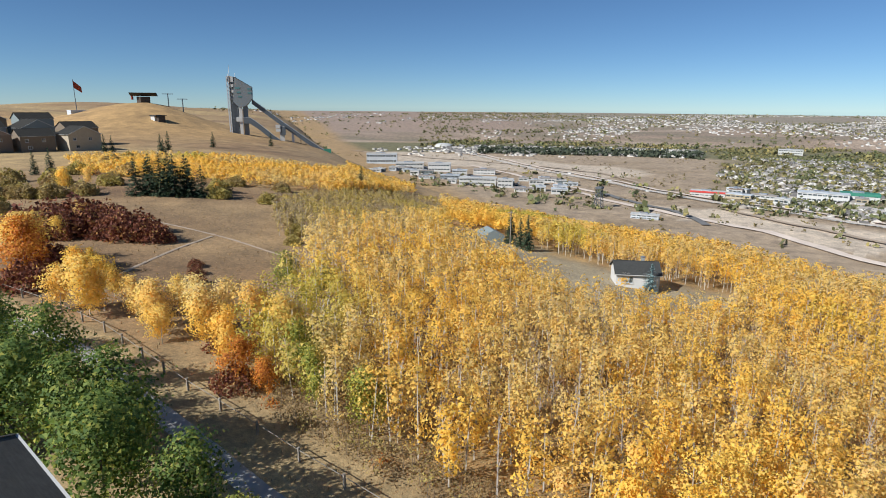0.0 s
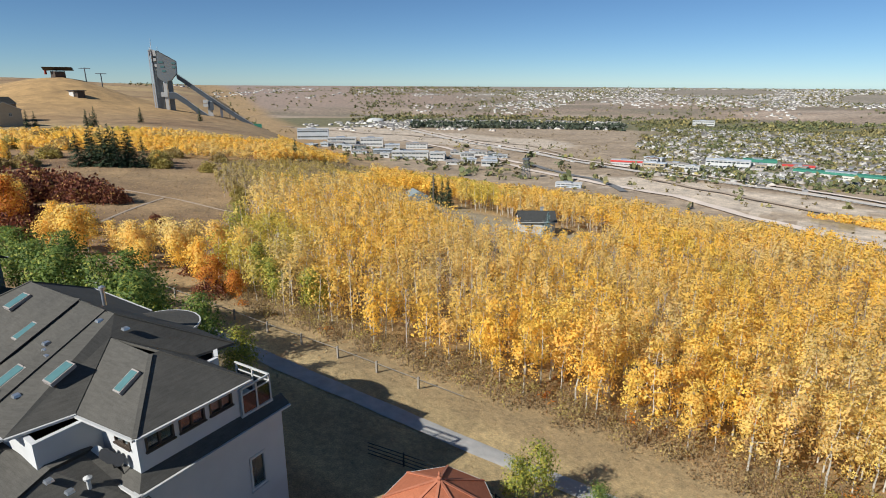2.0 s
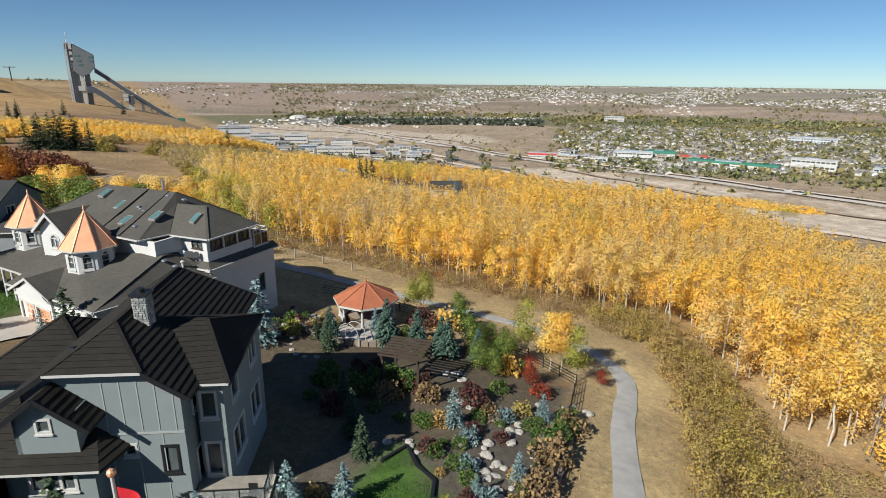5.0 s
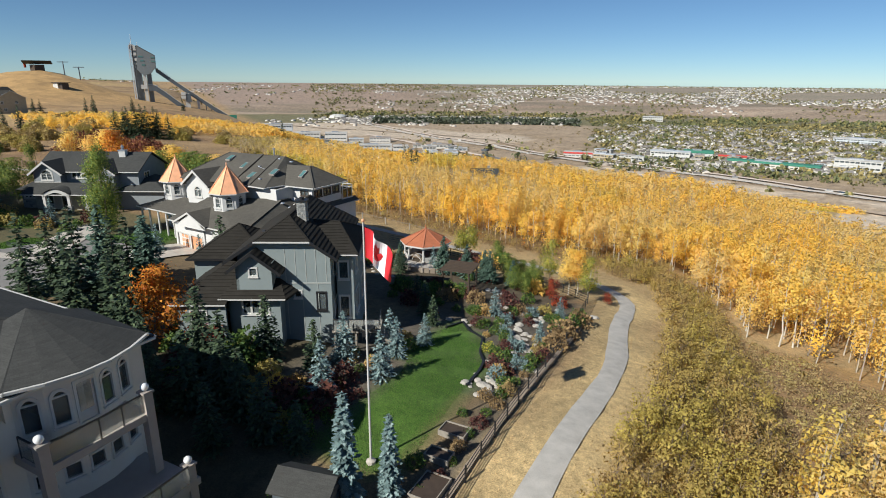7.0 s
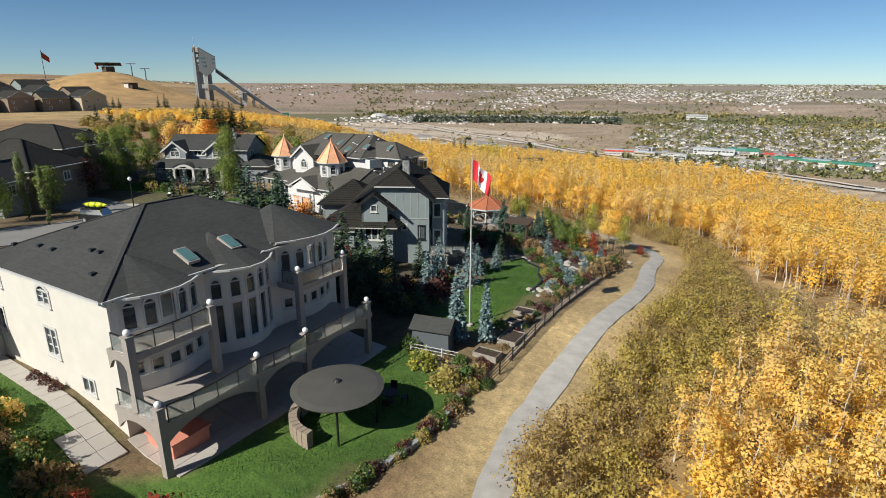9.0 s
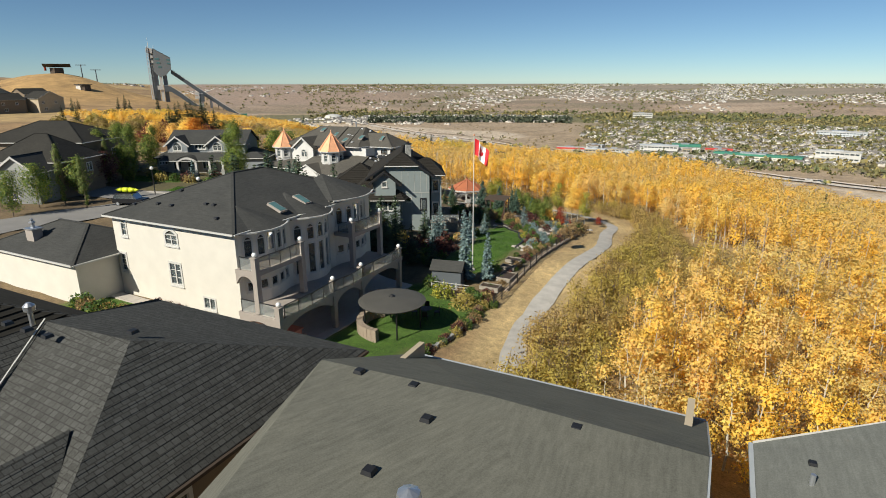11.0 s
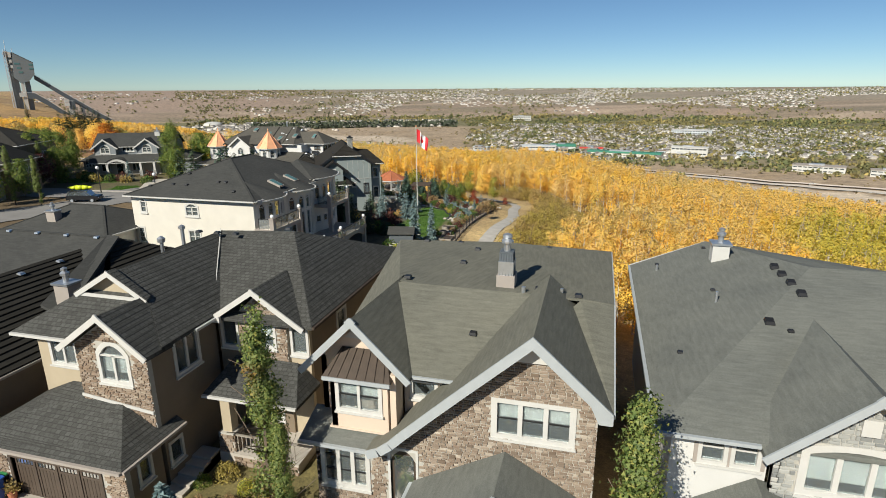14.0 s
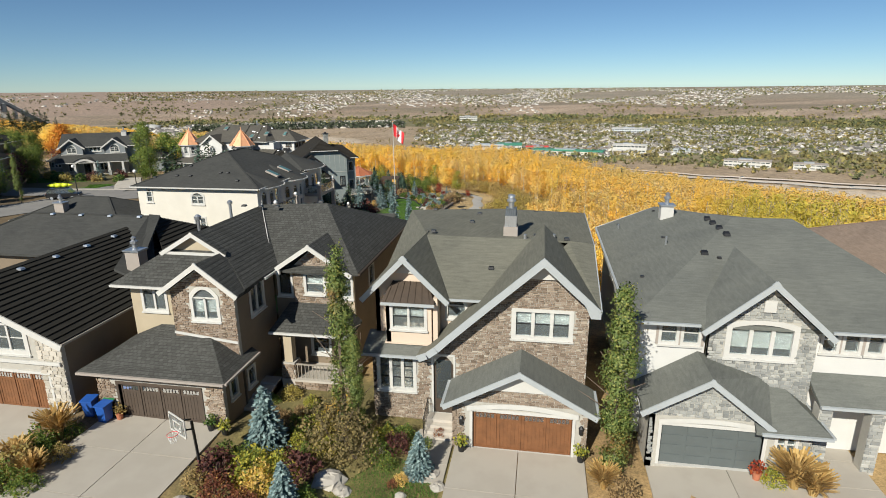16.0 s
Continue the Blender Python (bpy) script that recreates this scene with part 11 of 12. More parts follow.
# garden of the white house: round canopy on a stone bar, patio, salmon box
z = ground_z(18, -49.2)
cn = thing("round_canopy", (18, -49.2, z), "round grey canopy over a curved stone bar", "canopy")
part("canopy", Geo().lathe([(2.75, 2.86), (2.8, 2.95), (2.4, 3.05), (0.25, 3.3)], 18, -49.2, 28), M["canopy_grey"], cn)
part("cap", Geo().lathe([(0.3, 3.28), (0.12, 3.45)], 18, -49.2, 10), M["black_metal"], cn)
for a in (0.6, 2.2, 3.8, 5.4):
    part("post", Geo().tube((18 + 2.3 * math.cos(a), -49.2 + 2.3 * math.sin(a), z - 0.2), (18 + 2.3 * math.cos(a), -49.2 + 2.3 * math.sin(a), 2.9), 0.07), M["black_metal"], cn)
for i in range(16):
    a0, a1 = 2.4 + 0.15 * i, 2.4 + 0.15 * (i + 1) - 0.015
    pts = [(18 + r * math.cos(a), -49.2 + r * math.sin(a)) for r, a in ((2.5, a0), (3.0, a0), (3.0, a1), (2.5, a1))]
    for j in range(3):
        part("stone", Geo().prism([(x, y, z + 0.35 * (j + 1) - 0.02) for x, y in pts], (0, 0, -0.33 if j else -0.5)), M["stone_tan"], cn)
z = ground_z(9, -58.8)
pa = thing("patio", (9, -58.8, z), "pale paver patio along the white house", "patio")
for i in range(15):
    for j in range(1 + (i > 11)):
        x, y = -4.4 + 1.0 * i, -58.75 - 0.03 * i - 1.12 * j
        part("paver", Geo().prism([(p, q, ground_z(p, q) + 0.1) for p, q in ((x, y), (x + 0.97, y), (x + 0.97, y + 1.09), (x, y + 1.09))], (0, 0, -0.25)), M["paver"], pa)
for i in range(5):
    for j in range(7):
        x, y = 9.8 + 0.92 * i, -57.6 + 2.6 * j
        part("paver", Geo().prism([(p, q, ground_z(p, q) + 0.1) for p, q in ((x, y), (x + 0.89, y), (x + 0.89, y + 2.56), (x, y + 2.56))], (0, 0, -0.25)), M["paver"], pa)
z = ground_z(11.7, -55.8)
bx = thing("storage_box", (11.7, -55.8, z), "salmon storage box under the balcony", "box")
part("body", Geo().box(10.6, -56.9, z - 0.1, 12.9, -54.6, z + 0.85), M["salmon"], bx)
part("lid", Geo().box(10.5, -57.0, z + 0.85, 13.0, -54.5, z + 0.95), M["salmon"], bx)
rw = thing("retaining_wall", (20, -51, ground_z(20, -51)), "curved block retaining wall in the garden", "wall")
for i in range(30):
    t = i / 30
    x, y = 21.6 + 1.6 * math.sin(t * 3.1), -56 + 17 * t
    z = ground_z(x, y)
    for j in range(2):
        part("block", Geo().box(x - 0.16, y, z - 0.3 + 0.31 * j, x + 0.16, y + 0.54, z + 0.31 * j), M["stone_grey"], rw)

# worn trails across the field
strip("field_trail", [(-78, 27), (-82, 31), (-89, 40), (-94, 46.8), (-99.7, 56.3)], 0.6, M["gravel_brown"], "worn pale trail across the field", "path", 0.06)
strip("field_trail", [(-122, 52), (-114, 54), (-107, 56), (-99, 57.5), (-95, 58.4), (-85.6, 58.2), (-76, 60)], 0.7, M["gravel_brown"], "worn pale trail across the field", "path", 0.06)
# street below the houses
def flat_patch(name, pts, mat, label, cat, lift=0.1, kind="structure"):
    """A paved patch, following the ground, cut into triangles round its centre."""
    n = len(pts)
    cx, cy = sum(p[0] for p in pts) / n, sum(p[1] for p in pts) / n
    rings = [(cx, cy)]
    V, F = [(cx, cy)], []
    R = 8
    for k in range(1, R + 1):
        for x, y in pts:
            V.append((cx + (x - cx) * k / R, cy + (y - cy) * k / R))
    V = np.array(V)
    Vz = np.column_stack([V, height(V[:, 0], V[:, 1]) + lift])
    g = Geo()
    g.v = [tuple(v) for v in Vz]
    for i in range(n):
        j = (i + 1) % n
        g.f.append((0, 1 + i, 1 + j))
        for k in range(R - 1):
            g.f.append((1 + k * n + i, 1 + (k + 1) * n + i, 1 + (k + 1) * n + j, 1 + k * n + j))
    return whole(name, g, mat, label, cat, kind=kind, smooth=True)


flat_patch("street_circle", [(-31 + 9 * math.cos(i * 0.2618), -23 + 9 * math.sin(i * 0.2618)) for i in range(24)], M["street"], "grey asphalt turning circle of the street", "road", 0.10)
strip("street", [(-33, -25), (-38, -45), (-42, -70)], 8.5, M["street"], "grey asphalt residential street", "road", 0.13)
strip("street", [(-33, -24), (-44, -29), (-55, -29), (-80, -32)], 7.5, M["street"], "grey asphalt side street", "road", 0.16)
strip("driveway", [(-23.0, -10.6), (-24.6, -15), (-26.4, -21.5)], 5.6, M["concrete"], "pale concrete driveway of the turret house", "driveway", 0.2)
strip("driveway", [(-42.6, -10.6), (-38.0, -17.0), (-34.2, -22.2)], 4.2, M["concrete"], "pale concrete driveway of the street house", "driveway", 0.2)
lawn(GREEN_LAWN, 3000, "lawn_grass", "green front lawn by the street", 0.09)
lawn(FRONT_GREEN, 6000, "lawn_grass", "sunlit green front lawn before the turret house", 0.09)
lawn(SIDE_GREEN, 4000, "lawn_grass", "shaded green lawn between the street houses", 0.09)
strip("pavement", [(-43.5, -25.4), (-40.6, -24.9), (-36.5, -24.8), (-32.8, -24.2), (-31.2, -22.2), (-28.9, -21.2), (-25.1, -20.9), (-21.0, -21.2)], 1.5, M["concrete"], "pale concrete pavement round the turning circle", "pavement", 0.24)
for x, y, h in ((-37.6, -11.4, 11.2), (-36.3, -12.4, 10.4), (-38.6, -12.2, 9.6)):
    plant("poplar_full", x, y, h)
for x, y, h in ((-59.6, -22.2, 9.5), (-57.2, -20.4, 10.5), (-55.6, -19.4, 9.8), (-63, -14, 9), (-69, -12, 9.5), (-74, -6, 9), (-72, -2, 8.5), (-80, -4, 9)):
    plant("poplar_full", x, y, h)
for x, y, h in ((-17.6, -24.7, 8.5), (-17.3, -20.7, 7.0), (-14.6, -22.4, 7.5), (-21, -26.5, 6)):
    plant("dark_full", x, y, h)
for k, x, y, h in (("s_olive", -58.2, -13.5, 1.6), ("s_green", -49.9, -15.1, 1.6), ("s_maroon", -48.0, -13.8, 1.7), ("s_olive", -46.6, -14.6, 1.4), ("s_green", -42.2, -14.3, 1.4), ("s_maroon", -45.7, -9.3, 1.5), ("s_green", -43.6, -12.2, 1.2), ("s_olive", -52.4, -16.0, 1.6), ("s_green", -54.5, -15.6, 1.8)):
    plant(k, x, y, h)
for x, y, h in ((-56, -23.6, 8), (-45, -38, 9), (-40, -38, 8)):
    plant("poplar", x, y, h)
for x, y, h in ((-48.5, -33.5, 6), (-70, -18, 7), (-62, -20, 6), (-46, -41, 6), (-72, -28, 7), (-84, -10, 8), (-78, -8, 7), (-66, -8, 7), (-90, -14, 8), (-43, -46, 6)):
    plant("green", x, y, h)
for x, y, h in ((-54, -26, 6), (-59, -25, 5.5), (-57, -30, 5)):
    plant("maroon", x, y, h)
for x, y, h in ((-47, -13.4, 4), (-66, -12, 6)):
    plant("blue", x, y, h)


def car(x, y, turn, paint, label):
    z = ground_z(x, y) + 0.1
    h = thing("parked_car", (0, 0, 0), label, "car")
    side = [(-2.35, 0.45), (-2.35, 0.95), (-2.2, 1.1), (2.25, 1.02), (2.38, 0.8), (2.38, 0.45)]
    part("body", Geo().prism([(a, -0.95, b) for a, b in side], (0, 1.9, 0)), paint, h)
    cab = [(-2.25, 1.1), (-2.0, 1.72), (0.75, 1.76), (1.35, 1.06)]
    part("cabin", Geo().prism([(a, -0.8, b) for a, b in cab], (0, 1.6, 0)), M["glass"], h)
    part("roof_panel", Geo().box(-2.0, -0.78, 1.74, 0.75, 0.78, 1.8), paint, h)
    for a in (-1.5, 1.5):
        for s in (-0.86, 0.86):
            wh = part("wheel", Geo().tube((a, s - 0.12, 0.36), (a, s + 0.12, 0.36), 0.36, n=16), M["rubber"], h)
            part("rim", Geo().tube((a, s - 0.13, 0.36), (a, s + 0.13, 0.36), 0.22, n=12), M["galv"], wh)
    for s in (-0.7, 0.7):
        part("tail_light", Geo().box(-2.38, s - 0.12, 0.8, -2.34, s + 0.12, 1.0), M["flag_red"], h)
        part("headlight", Geo().box(2.36, s - 0.16, 0.72, 2.40, s + 0.16, 0.85), M["lamp_globe"], h)
        part("roof_rail", Geo().box(-1.8, s - 0.03, 1.82, 0.6, s + 0.03, 1.88), M["black_metal"], h)
    h.matrix_basis = pose(x, y, z, 0, 0, turn)
    return h


car(-36.5, -33.5, 20, M["car_black"], "black sport utility car parked on the street")
g = Geo()
prof = [(-1.9, 0.03), (-1.4, 0.22), (-0.6, 0.36), (0.4, 0.37), (1.3, 0.24), (1.9, 0.03)]
for (xa, ra), (xb, rb) in zip(prof, prof[1:]):
    g.tube((xa, 0, 0), (xb, 0, 0), ra, rb, 10)
ky = whole("kayak", g, M["kayak_lime"], "lime green kayak on the car's roof", "kayak", smooth=True)
ky.matrix_basis = pose(-36.9, -33.6, ground_z(-36.5, -33.5) + 2.36, 0, 0, 20)
for x, y in ((-40.5, -26.5), (-26, -30)):
    z = ground_z(x, y)
    sl = thing("street_lamp", (x, y, z), "dark street lamp with white globe", "street lamp")
    part("post", Geo().tube((x, y, z - 0.2), (x, y, z + 4.2), 0.09, 0.06), M["black_metal"], sl)
    part("globe", Geo().ball((x, y, z + 4.45), 0.28, 10), M["lamp_globe"], sl)

# ---- fronts of the near row ----
def driveway(name, x0, x1, y0, y1, nx, ny, label, skew=0.0):
    h = thing(name, (x0, y0, ground_z(x0, y0)), label, "driveway", kind="structure")
    for i in range(nx):
        for j in range(ny):
            a, b = x0 + (x1 - x0) * i / nx, x0 + (x1 - x0) * (i + 1) / nx
            c, d = y0 + (y1 - y0) * j / ny, y0 + (y1 - y0) * (j + 1) / ny
            e = 0.018
            pts = [(p + skew * (q - y0), q) for p, q in ((a + e, c - e), (b - e, c - e), (b - e, d + e), (a + e, d + e))]
            part("slab", Geo().prism([(p, q, ground_z(p, q) + 0.09) for p, q in pts], (0, 0, -0.3)), M["slab"], h)
    return h


driveway("driveway", 5, 13.3, -87.3, -103, 2, 5, "pale concrete driveway before the tiled house")
driveway("driveway", 15.9, 22.8, -87.3, -103, 2, 5, "pale concrete driveway before the dark garage")
driveway("driveway", 35, 41.3, -87.3, -103, 2, 5, "pale concrete driveway before the wooden garage")
driveway("driveway", 44, 51, -87.3, -103, 2, 5, "pale concrete driveway before the grey garage")
driveway("walkway", 51.2, 53.6, -82.5, -92, 1, 5, "concrete walk beside the grey stone house", 0.0)
driveway("walkway", 51.2, 58.5, -92.2, -97, 3, 2, "concrete walk beside the grey stone house")
driveway("walkway", 33.0, 34.9, -86.2, -90.2, 1, 3, "concrete walk to the wooden front door")
for x, y, h in ((25.8, -88.8, 3.3), (28.6, -92.9, 2.5), (33.7, -89.6, 2.2), (53.8, -91.5, 1.0)):
    plant("blue_near", x, y, h)
plant("poplar", 29.3, -87, 10.3)
plant("poplar", 30.0, -87.3, 6.0)
plant("poplar_wide", 42.45, -88.4, 9.6)
for x, y, r in ((29.8, -90.8, 0.75), (34.3, -89.6, 0.4), (34.7, -90.4, 0.35), (33.2, -91.2, 0.25), (24.6, -93.8, 0.4), (26.2, -94.2, 0.35), (27.3, -94.4, 0.4), (23.9, -93.2, 0.45), (30.6, -91.4, 0.4), (15.2, -91.2, 0.45), (26.5, -89.5, 0.3), (27.6, -89.8, 0.25)):
    boulder(x, y, r)
stock("thin_brown", 2.6, lambda: bush("large_shrub", gr, 2.6, 1.5, M["leaf_dusk"], "large thinning brown and olive shrub", 1500, 0.065))
plant("thin_brown", 29.2, -88.3, 3.1)
plant("thin_brown", 30.4, -89.0, 2.3)
bed = (("s_green", 15.0, -91.2, 1.2), ("s_olive", 15.4, -92.6, 1.3), ("s_green", 15.6, -93.4, 1.0), ("s_green", 15.4, -89.6, 0.7), ("s_tan", 14.8, -92.2, 1.2), ("s_tan", 16.2, -92.8, 1.1), ("s_olive", 16.4, -91.4, 0.8), ("s_green", 16.6, -93.6, 0.9), ("s_olive", 14.2, -93.4, 1.2), ("s_maroon", 24.5, -91.2, 1.3), ("s_red", 25.2, -92.4, 1.0), ("s_lime", 26.2, -91.0, 1.5), ("s_yellow", 26.8, -91.6, 1.1), ("s_lime", 27.4, -90.8, 1.2), ("s_red", 26.6, -92.9, 0.8), ("s_maroon", 28.2, -90.7, 1.3), ("s_red", 27.4, -93.4, 0.9), ("s_green", 24.3, -90.2, 1.0), ("s_green", 25.4, -90.0, 0.9), ("s_olive", 23.9, -92.0, 0.9), ("s_green", 29.2, -92.3, 0.8), ("s_lime", 25.8, -95, 0.7), ("s_green", 24.6, -95.4, 0.8), ("s_green", 27, -95.6, 0.7), ("s_maroon", 30.2, -93.4, 0.5), ("s_green", 28.0, -89.0, 0.6), ("s_lime", 27.2, -88.4, 0.7), ("s_green", 26.8, -87.4, 0.9), ("s_olive", 28.4, -87.2, 0.8), ("s_yellow", 28.0, -85.6, 0.7), ("s_yellow", 33.0, -90.3, 0.45), ("s_red", 32.7, -90.6, 0.35), ("s_green", 33.4, -87.8, 0.7), ("s_maroon", 32.2, -88.0, 0.9), ("s_green", 31.4, -88.6, 0.9), ("s_tan", 15.0, -90.0, 1.5), ("s_olive", 14.4, -91.6, 1.0), ("s_brown", 15.0, -92.4, 1.2), ("s_olive", 14.2, -93.4, 1.2), ("s_green", 15.3, -91.3, 0.8), ("s_brown", 14.8, -94.6, 1.2), ("s_olive", 14.3, -96, 1.3), ("s_tan", 13.9, -93.0, 1.0), ("s_tan", 50.0, -88.5, 1.7), ("s_tan", 50.6, -88.9, 1.3), ("s_lime", 49.2, -88.3, 0.8), ("s_tan", 42.0, -89.2, 1.1), ("s_brown", 42.8, -89.8, 0.9), ("s_brown", 54.6, -92.2, 0.6), ("s_olive", 42.4, -92, 0.9), ("s_green", 42.6, -94, 0.9), ("s_red", 34.1, -86.6, 0.5))
for key, mat, txt in (("s_red", "leaf_russet", "russet red shrub"), ("s_maroon", "leaf_maroon", "dark maroon shrub"), ("s_olive", "leaf_olive", "olive-tan autumn shrub"), ("s_lime", "leaf_lime", "lime and yellow shrub"), ("s_yellow", "leaf_yellow", "bright yellow shrub"), ("s_green", "leaf_garden", "green leafy shrub"), ("s_brown", "leaf_brown", "brown thinning shrub")):
    stock("n" + key, 1.0, lambda mat=mat, txt=txt: bush("shrub", gr, 1.0, 0.8, M[mat], txt + " before the near houses", 1100, 0.05))


for i in range(26):
    x, y = gr.uniform(24.2, 32.5), gr.uniform(-90, -83.5)
    bed += ((["s_green", "s_olive", "s_green", "s_lime", "s_brown"][i % 5], x, y, gr.uniform(0.35, 0.8)),)
    if i % 3 == 0:
        boulder(gr.uniform(24, 32), gr.uniform(-89.5, -84), gr.uniform(0.15, 0.3))


def grass_clump():
    """An ornamental grass: arching blades from one root, with feathery heads."""
    root = thing("ornamental_grass", (0, 0, 0), "tan ornamental grass clump beside the driveway", "grass clump")
    n = 420
    a = gr.uniform(0, 6.283, n)
    out = gr.uniform(0.1, 0.75, n)
    hh = gr.uniform(0.55, 1.05, n)
    d = np.stack([np.cos(a), np.sin(a), 0 * a], -1)
    w = np.stack([-np.sin(a), np.cos(a), 0 * a], -1) * 0.012
    p0 = d * gr.uniform(0, 0.12, n)[:, None]
    p1 = d * (out * 0.4)[:, None] + np.stack([0 * a, 0 * a, hh * 0.7], -1)
    p2 = d * out[:, None] + np.stack([0 * a, 0 * a, hh], -1)
    V = np.concatenate([np.stack([p0 - w, p0 + w, p1 + w * 1.4, p1 - w * 1.4], 1), np.stack([p1 - w * 1.4, p1 + w * 1.4, p2 + w * 2.2, p2 - w * 2.2], 1)])
    part("blades", quads_mesh("blades", V, M["leaf_tan"]), None, root)
    return root


stock("ns_tan", 1.0, grass_clump)
for k, x, y, h in bed:
    plant("n" + k, x, y, h)


def bin_(x, y, mat, turn, label, lidmat=None):
    z = ground_z(x, y) + 0.09
    h = thing("wheeled_bin", (0, 0, 0), label, "bin", "waste bins")
    part("body", Geo().prism([(-0.24, -0.28, 0.08), (0.24, -0.28, 0.08), (0.24, 0.28, 0.08), (-0.24, 0.28, 0.08)], (0, 0, 0.01)).lathe([(0.33, 0.08), (0.42, 0.95)], 0, 0, 4, math.pi / 4), mat, h)
    part("lid", Geo().prism([(-0.33, -0.36, 0.95), (0.33, -0.36, 0.95), (0.33, 0.36, 1.0), (-0.33, 0.36, 1.0)], (0, 0, 0.07)), lidmat or mat, h)
    part("handle", Geo().tube((-0.28, 0.4, 0.96), (0.28, 0.4, 0.96), 0.02), M["black_metal"], h)
    for s in (-0.25, 0.25):
        part("wheel", Geo().tube((s - 0.03, 0.3, 0.1), (s + 0.03, 0.3, 0.1), 0.1, n=10), M["rubber"], h)
    h.matrix_basis = pose(x, y, z, 0, 0, turn)


bin_(15.2, -88.0, M["bin_blue"], 8, "blue wheeled recycling bin beside the garage")
bin_(16.3, -88.3, M["bin_blue"], -5, "blue wheeled recycling bin on the driveway")
bin_(16.2, -87.5, M["black_metal"], 3, "black wheeled bin with green lid", M["bin_green"])

# basketball hoop
x, y = 23.7, -91.4
z = ground_z(x, y)
hp = thing("basketball_hoop", (x, y, z), "portable basketball hoop with clear backboard", "basketball hoop")
part("base", Geo().prism([(x - 0.1, y - 0.5, z), (x + 1.0, y - 0.5, z), (x + 1.0, y + 0.5, z), (x - 0.1, y + 0.5, z)], (0, 0, 0.18)), M["black_metal"], hp)
part("pole", Geo().beam((x + 0.1, y, z + 0.15), (x, y, z + 2.9), 0.1, 0.1), M["black_metal"], hp)
part("brace", Geo().beam((x + 0.9, y, z + 0.18), (x + 0.05, y, z + 1.2), 0.04, 0.04), M["black_metal"], hp)
bb = part("backboard", Geo().box(x - 0.62, y - 0.65, z + 2.6, x - 0.59, y + 0.65, z + 3.45), M["rail_glass"], hp)
g = Geo()
for a, b in (((-0.65, 2.6), (0.65, 2.6)), ((-0.65, 3.45), (0.65, 3.45)), ((-0.65, 2.6), (-0.65, 3.45)), ((0.65, 2.6), (0.65, 3.45)), ((-0.3, 2.75), (0.3, 2.75)), ((-0.3, 3.15), (0.3, 3.15)), ((-0.3, 2.75), (-0.3, 3.15)), ((0.3, 2.75), (0.3, 3.15))):
    g.beam((x - 0.63, y + a[0], z + a[1]), (x - 0.63, y + b[0], z + b[1]), 0.05, 0.05, Vector((1, 0, 0)))
part("board_frame", g, M["white_trim"], bb)
for zz in (2.7, 3.2):
    part("arm", Geo().beam((x, y, z + zz - 0.2), (x - 0.6, y, z + zz), 0.05, 0.06), M["black_metal"], hp)
g = Geo()
for i in range(14):
    a, b = 6.28319 * i / 14, 6.28319 * (i + 1) / 14
    g.tube((x - 0.9 + 0.23 * math.cos(a), y + 0.23 * math.sin(a), z + 2.7), (x - 0.9 + 0.23 * math.cos(b), y + 0.23 * math.sin(b), z + 2.7), 0.012, n=5)
rim = part("rim", g, M["flag_red"], hp)
g = Geo()
for i in range(12):
    a, b = 6.28319 * i / 12, 6.28319 * (i + 1.2) / 12
    g.tube((x - 0.9 + 0.23 * math.cos(a), y + 0.23 * math.sin(a), z + 2.69), (x - 0.9 + 0.13 * math.cos(b), y + 0.13 * math.sin(b), z + 2.3), 0.008, n=4)
part("net", g, M["flag_white"], rim)


hp.rotation_euler = (0, 0, math.radians(62))


def pot(x, y, mat, key, r=0.2, hgt=0.4):
    z = ground_z(x, y) + 0.09
    h = thing("plant_pot", (x, y, z), "dark pot with leafy plant beside the door", "plant pot", "plant pots")
    part("pot", Geo().lathe([(r * 0.7, z), (r, z + hgt), (r * 1.05, z + hgt), (r * 0.85, z + hgt - 0.06)], x, y, 12), mat, h)
    n = 160
    d = gr.normal(size=(n, 3))
    d /= np.linalg.norm(d, axis=1, keepdims=True)
    d[:, 2] = np.abs(d[:, 2]) * 1.4
    part("foliage", quads_mesh("foliage", cards(gr, np.array((x, y, z + hgt)) + d * gr.uniform(0.1, 0.42, (n, 1)), 0.06), M[key]), None, h)


for x, y, m, k in ((35.4, -87.7, "black_metal", "leaf_lime"), (41.1, -87.6, "black_metal", "leaf_lime"), (22.3, -88.1, "black_metal", "leaf_green"), (23.2, -88.3, "black_metal", "leaf_lime"), (16.9, -88.0, "terracotta", "leaf_olive"), (28.6, -85.2, "dark_brown", "leaf_yellow"), (48.6, -88.2, "terracotta", "leaf_red")):
    pot(x, y, M[m], k)


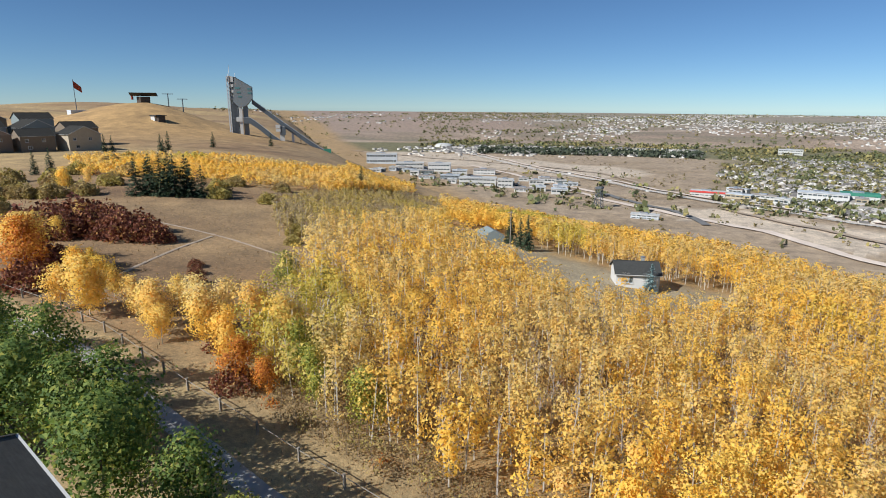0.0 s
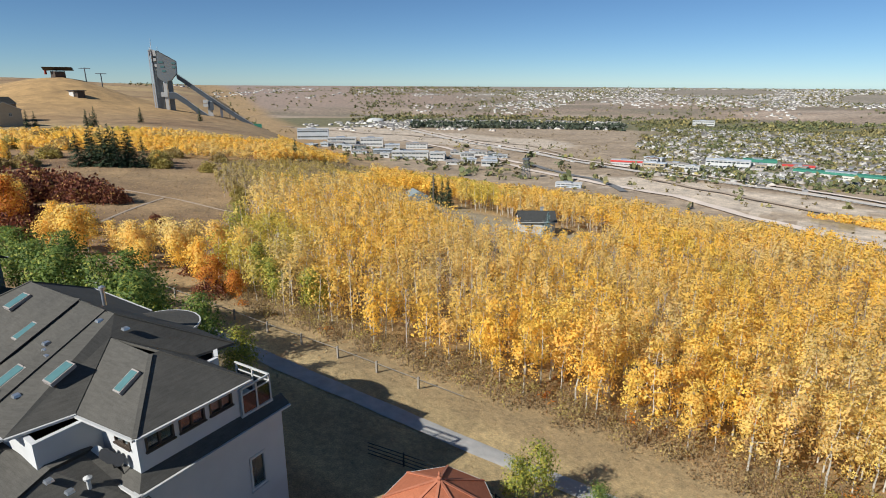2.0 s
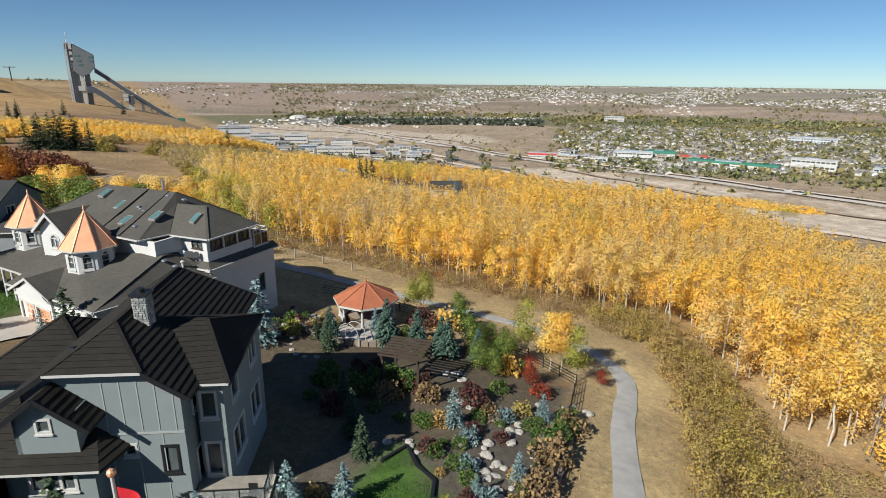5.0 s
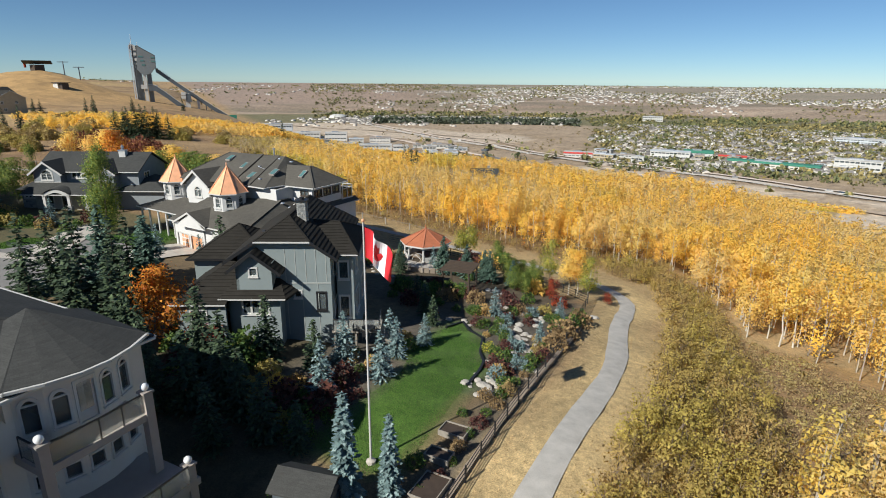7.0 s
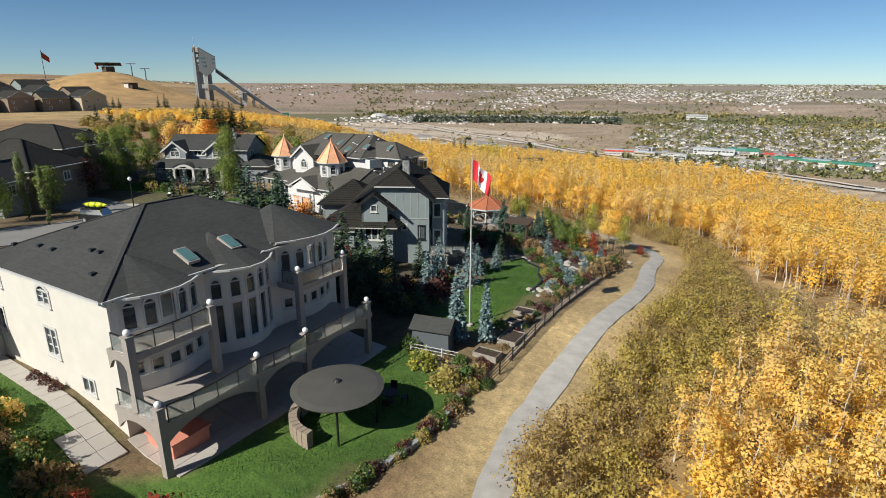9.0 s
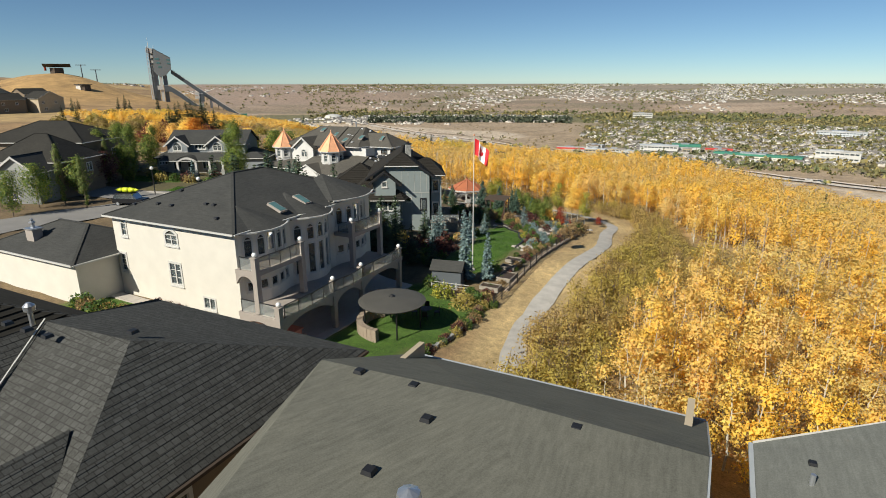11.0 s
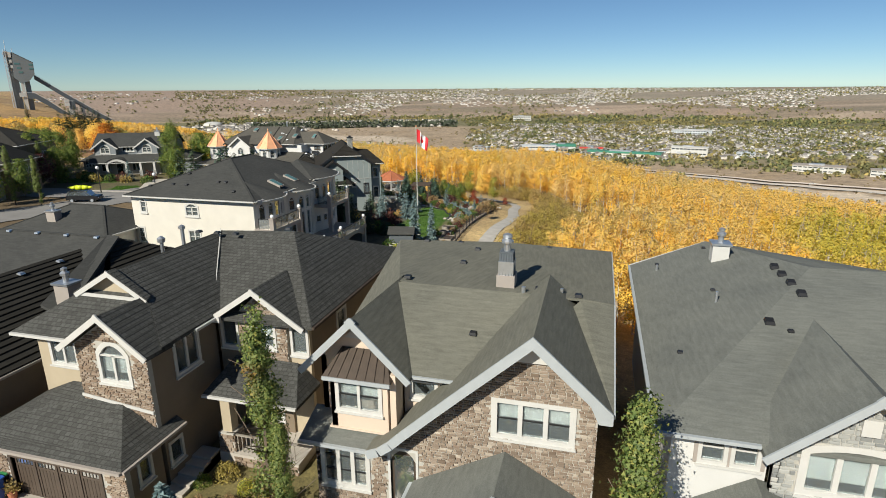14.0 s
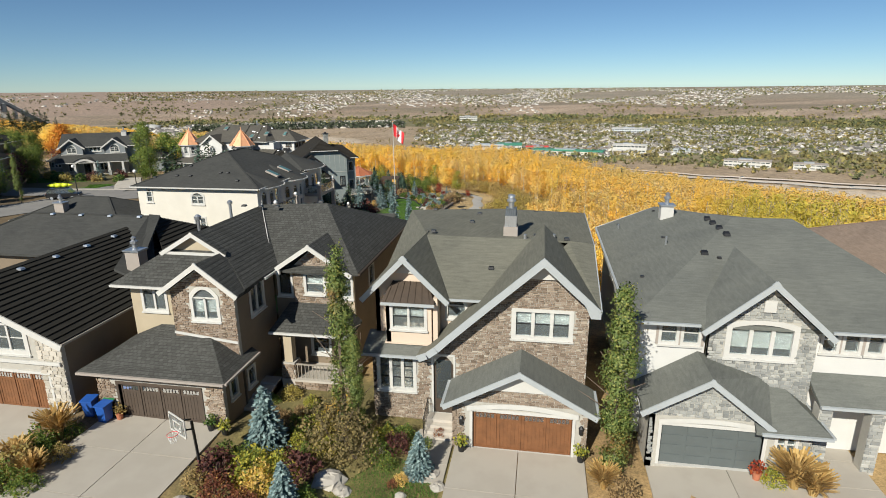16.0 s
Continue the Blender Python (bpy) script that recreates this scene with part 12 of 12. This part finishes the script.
# patio furniture on the white house's balcony and the deck of the stone-clad house
def table_set(x, y, z, n=4, r=0.55):
    t = thing("patio_table", (x, y, z), "round dark metal patio table", "table")
    part("tabletop", Geo().lathe([(r, z + 0.70), (r, z + 0.73)], x, y, 20), M["black_metal"], t)
    part("stem", Geo().tube((x, y, z), (x, y, z + 0.7), 0.04), M["black_metal"], t)
    part("foot", Geo().lathe([(0.25, z), (0.06, z + 0.06)], x, y, 12), M["black_metal"], t)
    for i in range(n):
        a = 6.283 * i / n + 0.4
        cx, cy = x + (r + 0.45) * math.cos(a), y + (r + 0.45) * math.sin(a)
        c = thing("patio_chair", (0, 0, 0), "dark metal patio chair at the table", "chair", "chairs round the patio table")
        part("seat", Geo().box(-0.23, -0.23, 0.42, 0.23, 0.23, 0.46), M["black_metal"], c)
        part("backrest", Geo().box(0.20, -0.23, 0.46, 0.24, 0.23, 0.92), M["black_metal"], c)
        for u in (-0.2, 0.2):
            for v in (-0.2, 0.2):
                part("leg", Geo().tube((u, v, 0), (u, v, 0.42), 0.018, n=5), M["black_metal"], c)
        c.matrix_basis = pose(cx, cy, z, 0, 0, math.degrees(a))


table_set(19.2, -45.6, ground_z(19.2, -45.6) + 0.05)

# undergrowth along the edge of the wood and tufts in the dry grass
EDGE = [(-47, 25.5), (-28, 25), (-9, 26.5), (6, 27.5), (17, 27), (25, 23), (28, 33), (17, 33.5), (-9, 33), (-28, 30), (-47, 31)]
rng = gr
joined_trees("undergrowth", scatter(EDGE, 1.4, gr), 0.24, M["leaf_brown"], M["bark_brown"], "brown and russet undergrowth along the wood", 90, 0.085, True, hgt=(4, 9), rad=5.0, lo=0.05, cat="scrub")
joined_trees("undergrowth", scatter(EDGE, 2.3, gr), 0.28, M["leaf_olive"], M["bark_brown"], "olive and tan bushes along the wood", 100, 0.09, True, hgt=(4, 9), rad=4.0, lo=0.05, cat="scrub")
red_p = scatter(EDGE, 4.2, gr)
joined_trees("undergrowth", red_p[gr.uniform(size=len(red_p)) < 0.5], 0.2, M["leaf_orange"], M["bark_brown"], "orange rose bushes along the wood", 90, 0.11, True, hgt=(5, 9), rad=3.5, lo=0.05, cat="scrub")


def tufts(poly, spacing, hgt, mat, label, keep=None):
    P = scatter(poly, spacing, gr, keep)
    m = len(P)
    z = height(P[:, 0], P[:, 1])
    out = []
    for k in range(3):
        a = gr.uniform(0, 6.283, m)
        w = np.stack([np.cos(a), np.sin(a), 0 * a], -1) * hgt * 0.13
        up = np.stack([gr.normal(0, 0.3, m), gr.normal(0, 0.3, m), np.ones(m)], -1) * hgt * gr.uniform(0.5, 1.2, (m, 1))
        c = np.column_stack([P + gr.normal(0, 0.1, (m, 2)), z - 0.03])
        out.append(np.stack([c - w * 0.5, c + w * 0.5, c + w + up, c - w + up], 1))
    return tagged(new("grass_tufts", quads_mesh("grass_tufts", np.concatenate(out), mat)), label, "grass", kind="stuff")


def off_path(p):
    ok = np.ones(len(p), bool)
    for (x0, y0), (x1, y1) in zip(PATH, PATH[1:]):
        dx, dy = x1 - x0, y1 - y0
        t = np.clip(((p[:, 0] - x0) * dx + (p[:, 1] - y0) * dy) / (dx * dx + dy * dy), 0, 1)
        ok &= np.hypot(p[:, 0] - x0 - t * dx, p[:, 1] - y0 - t * dy) > 1.15
    return ok


tufts([(-20, 14), (24, 12), (23.5, -36), (31, -40), (32, -6), (30, 20), (20, 27), (-20, 25)], 0.4, 0.13, M["grass_dry"], "dry straw-coloured grass beside the path", off_path)
tufts([(-46, 14), (-20, 14), (-20, 26), (-46, 28), (-62, 42), (-110, 90), (-170, 110), (-190, 40), (-110, 16)], 1.9, 0.3, M["grass_dry"], "dry brown grass of the open field", off_path)
CLEARING = [(36, -30), (40, -22), (47, -14), (52, -6), (49, 2), (38, 9), (35, 20), (32, 24), (37, 6), (39.5, -6), (39, -16)]
joined_trees("ground_cover", scatter(CLEARING, 0.9, gr), 0.11, M["leaf_clearing"], M["bark_brown"], "low brown and tan plants in the clearing", 46, 0.075, False, hgt=(4, 9), rad=5.0, lo=0.05, cat="scrub")
red_c = scatter(CLEARING, 3.6, gr)
joined_trees("ground_cover", red_c, 0.13, M["leaf_olive"], M["bark_brown"], "olive and tan shrubs in the clearing", 60, 0.1, False, hgt=(5, 9), rad=5.0, lo=0.05, cat="scrub")

# patio furniture on the deck of the black-roofed house
table_set(10.4, -21.6, 2.41, 4, 0.5)
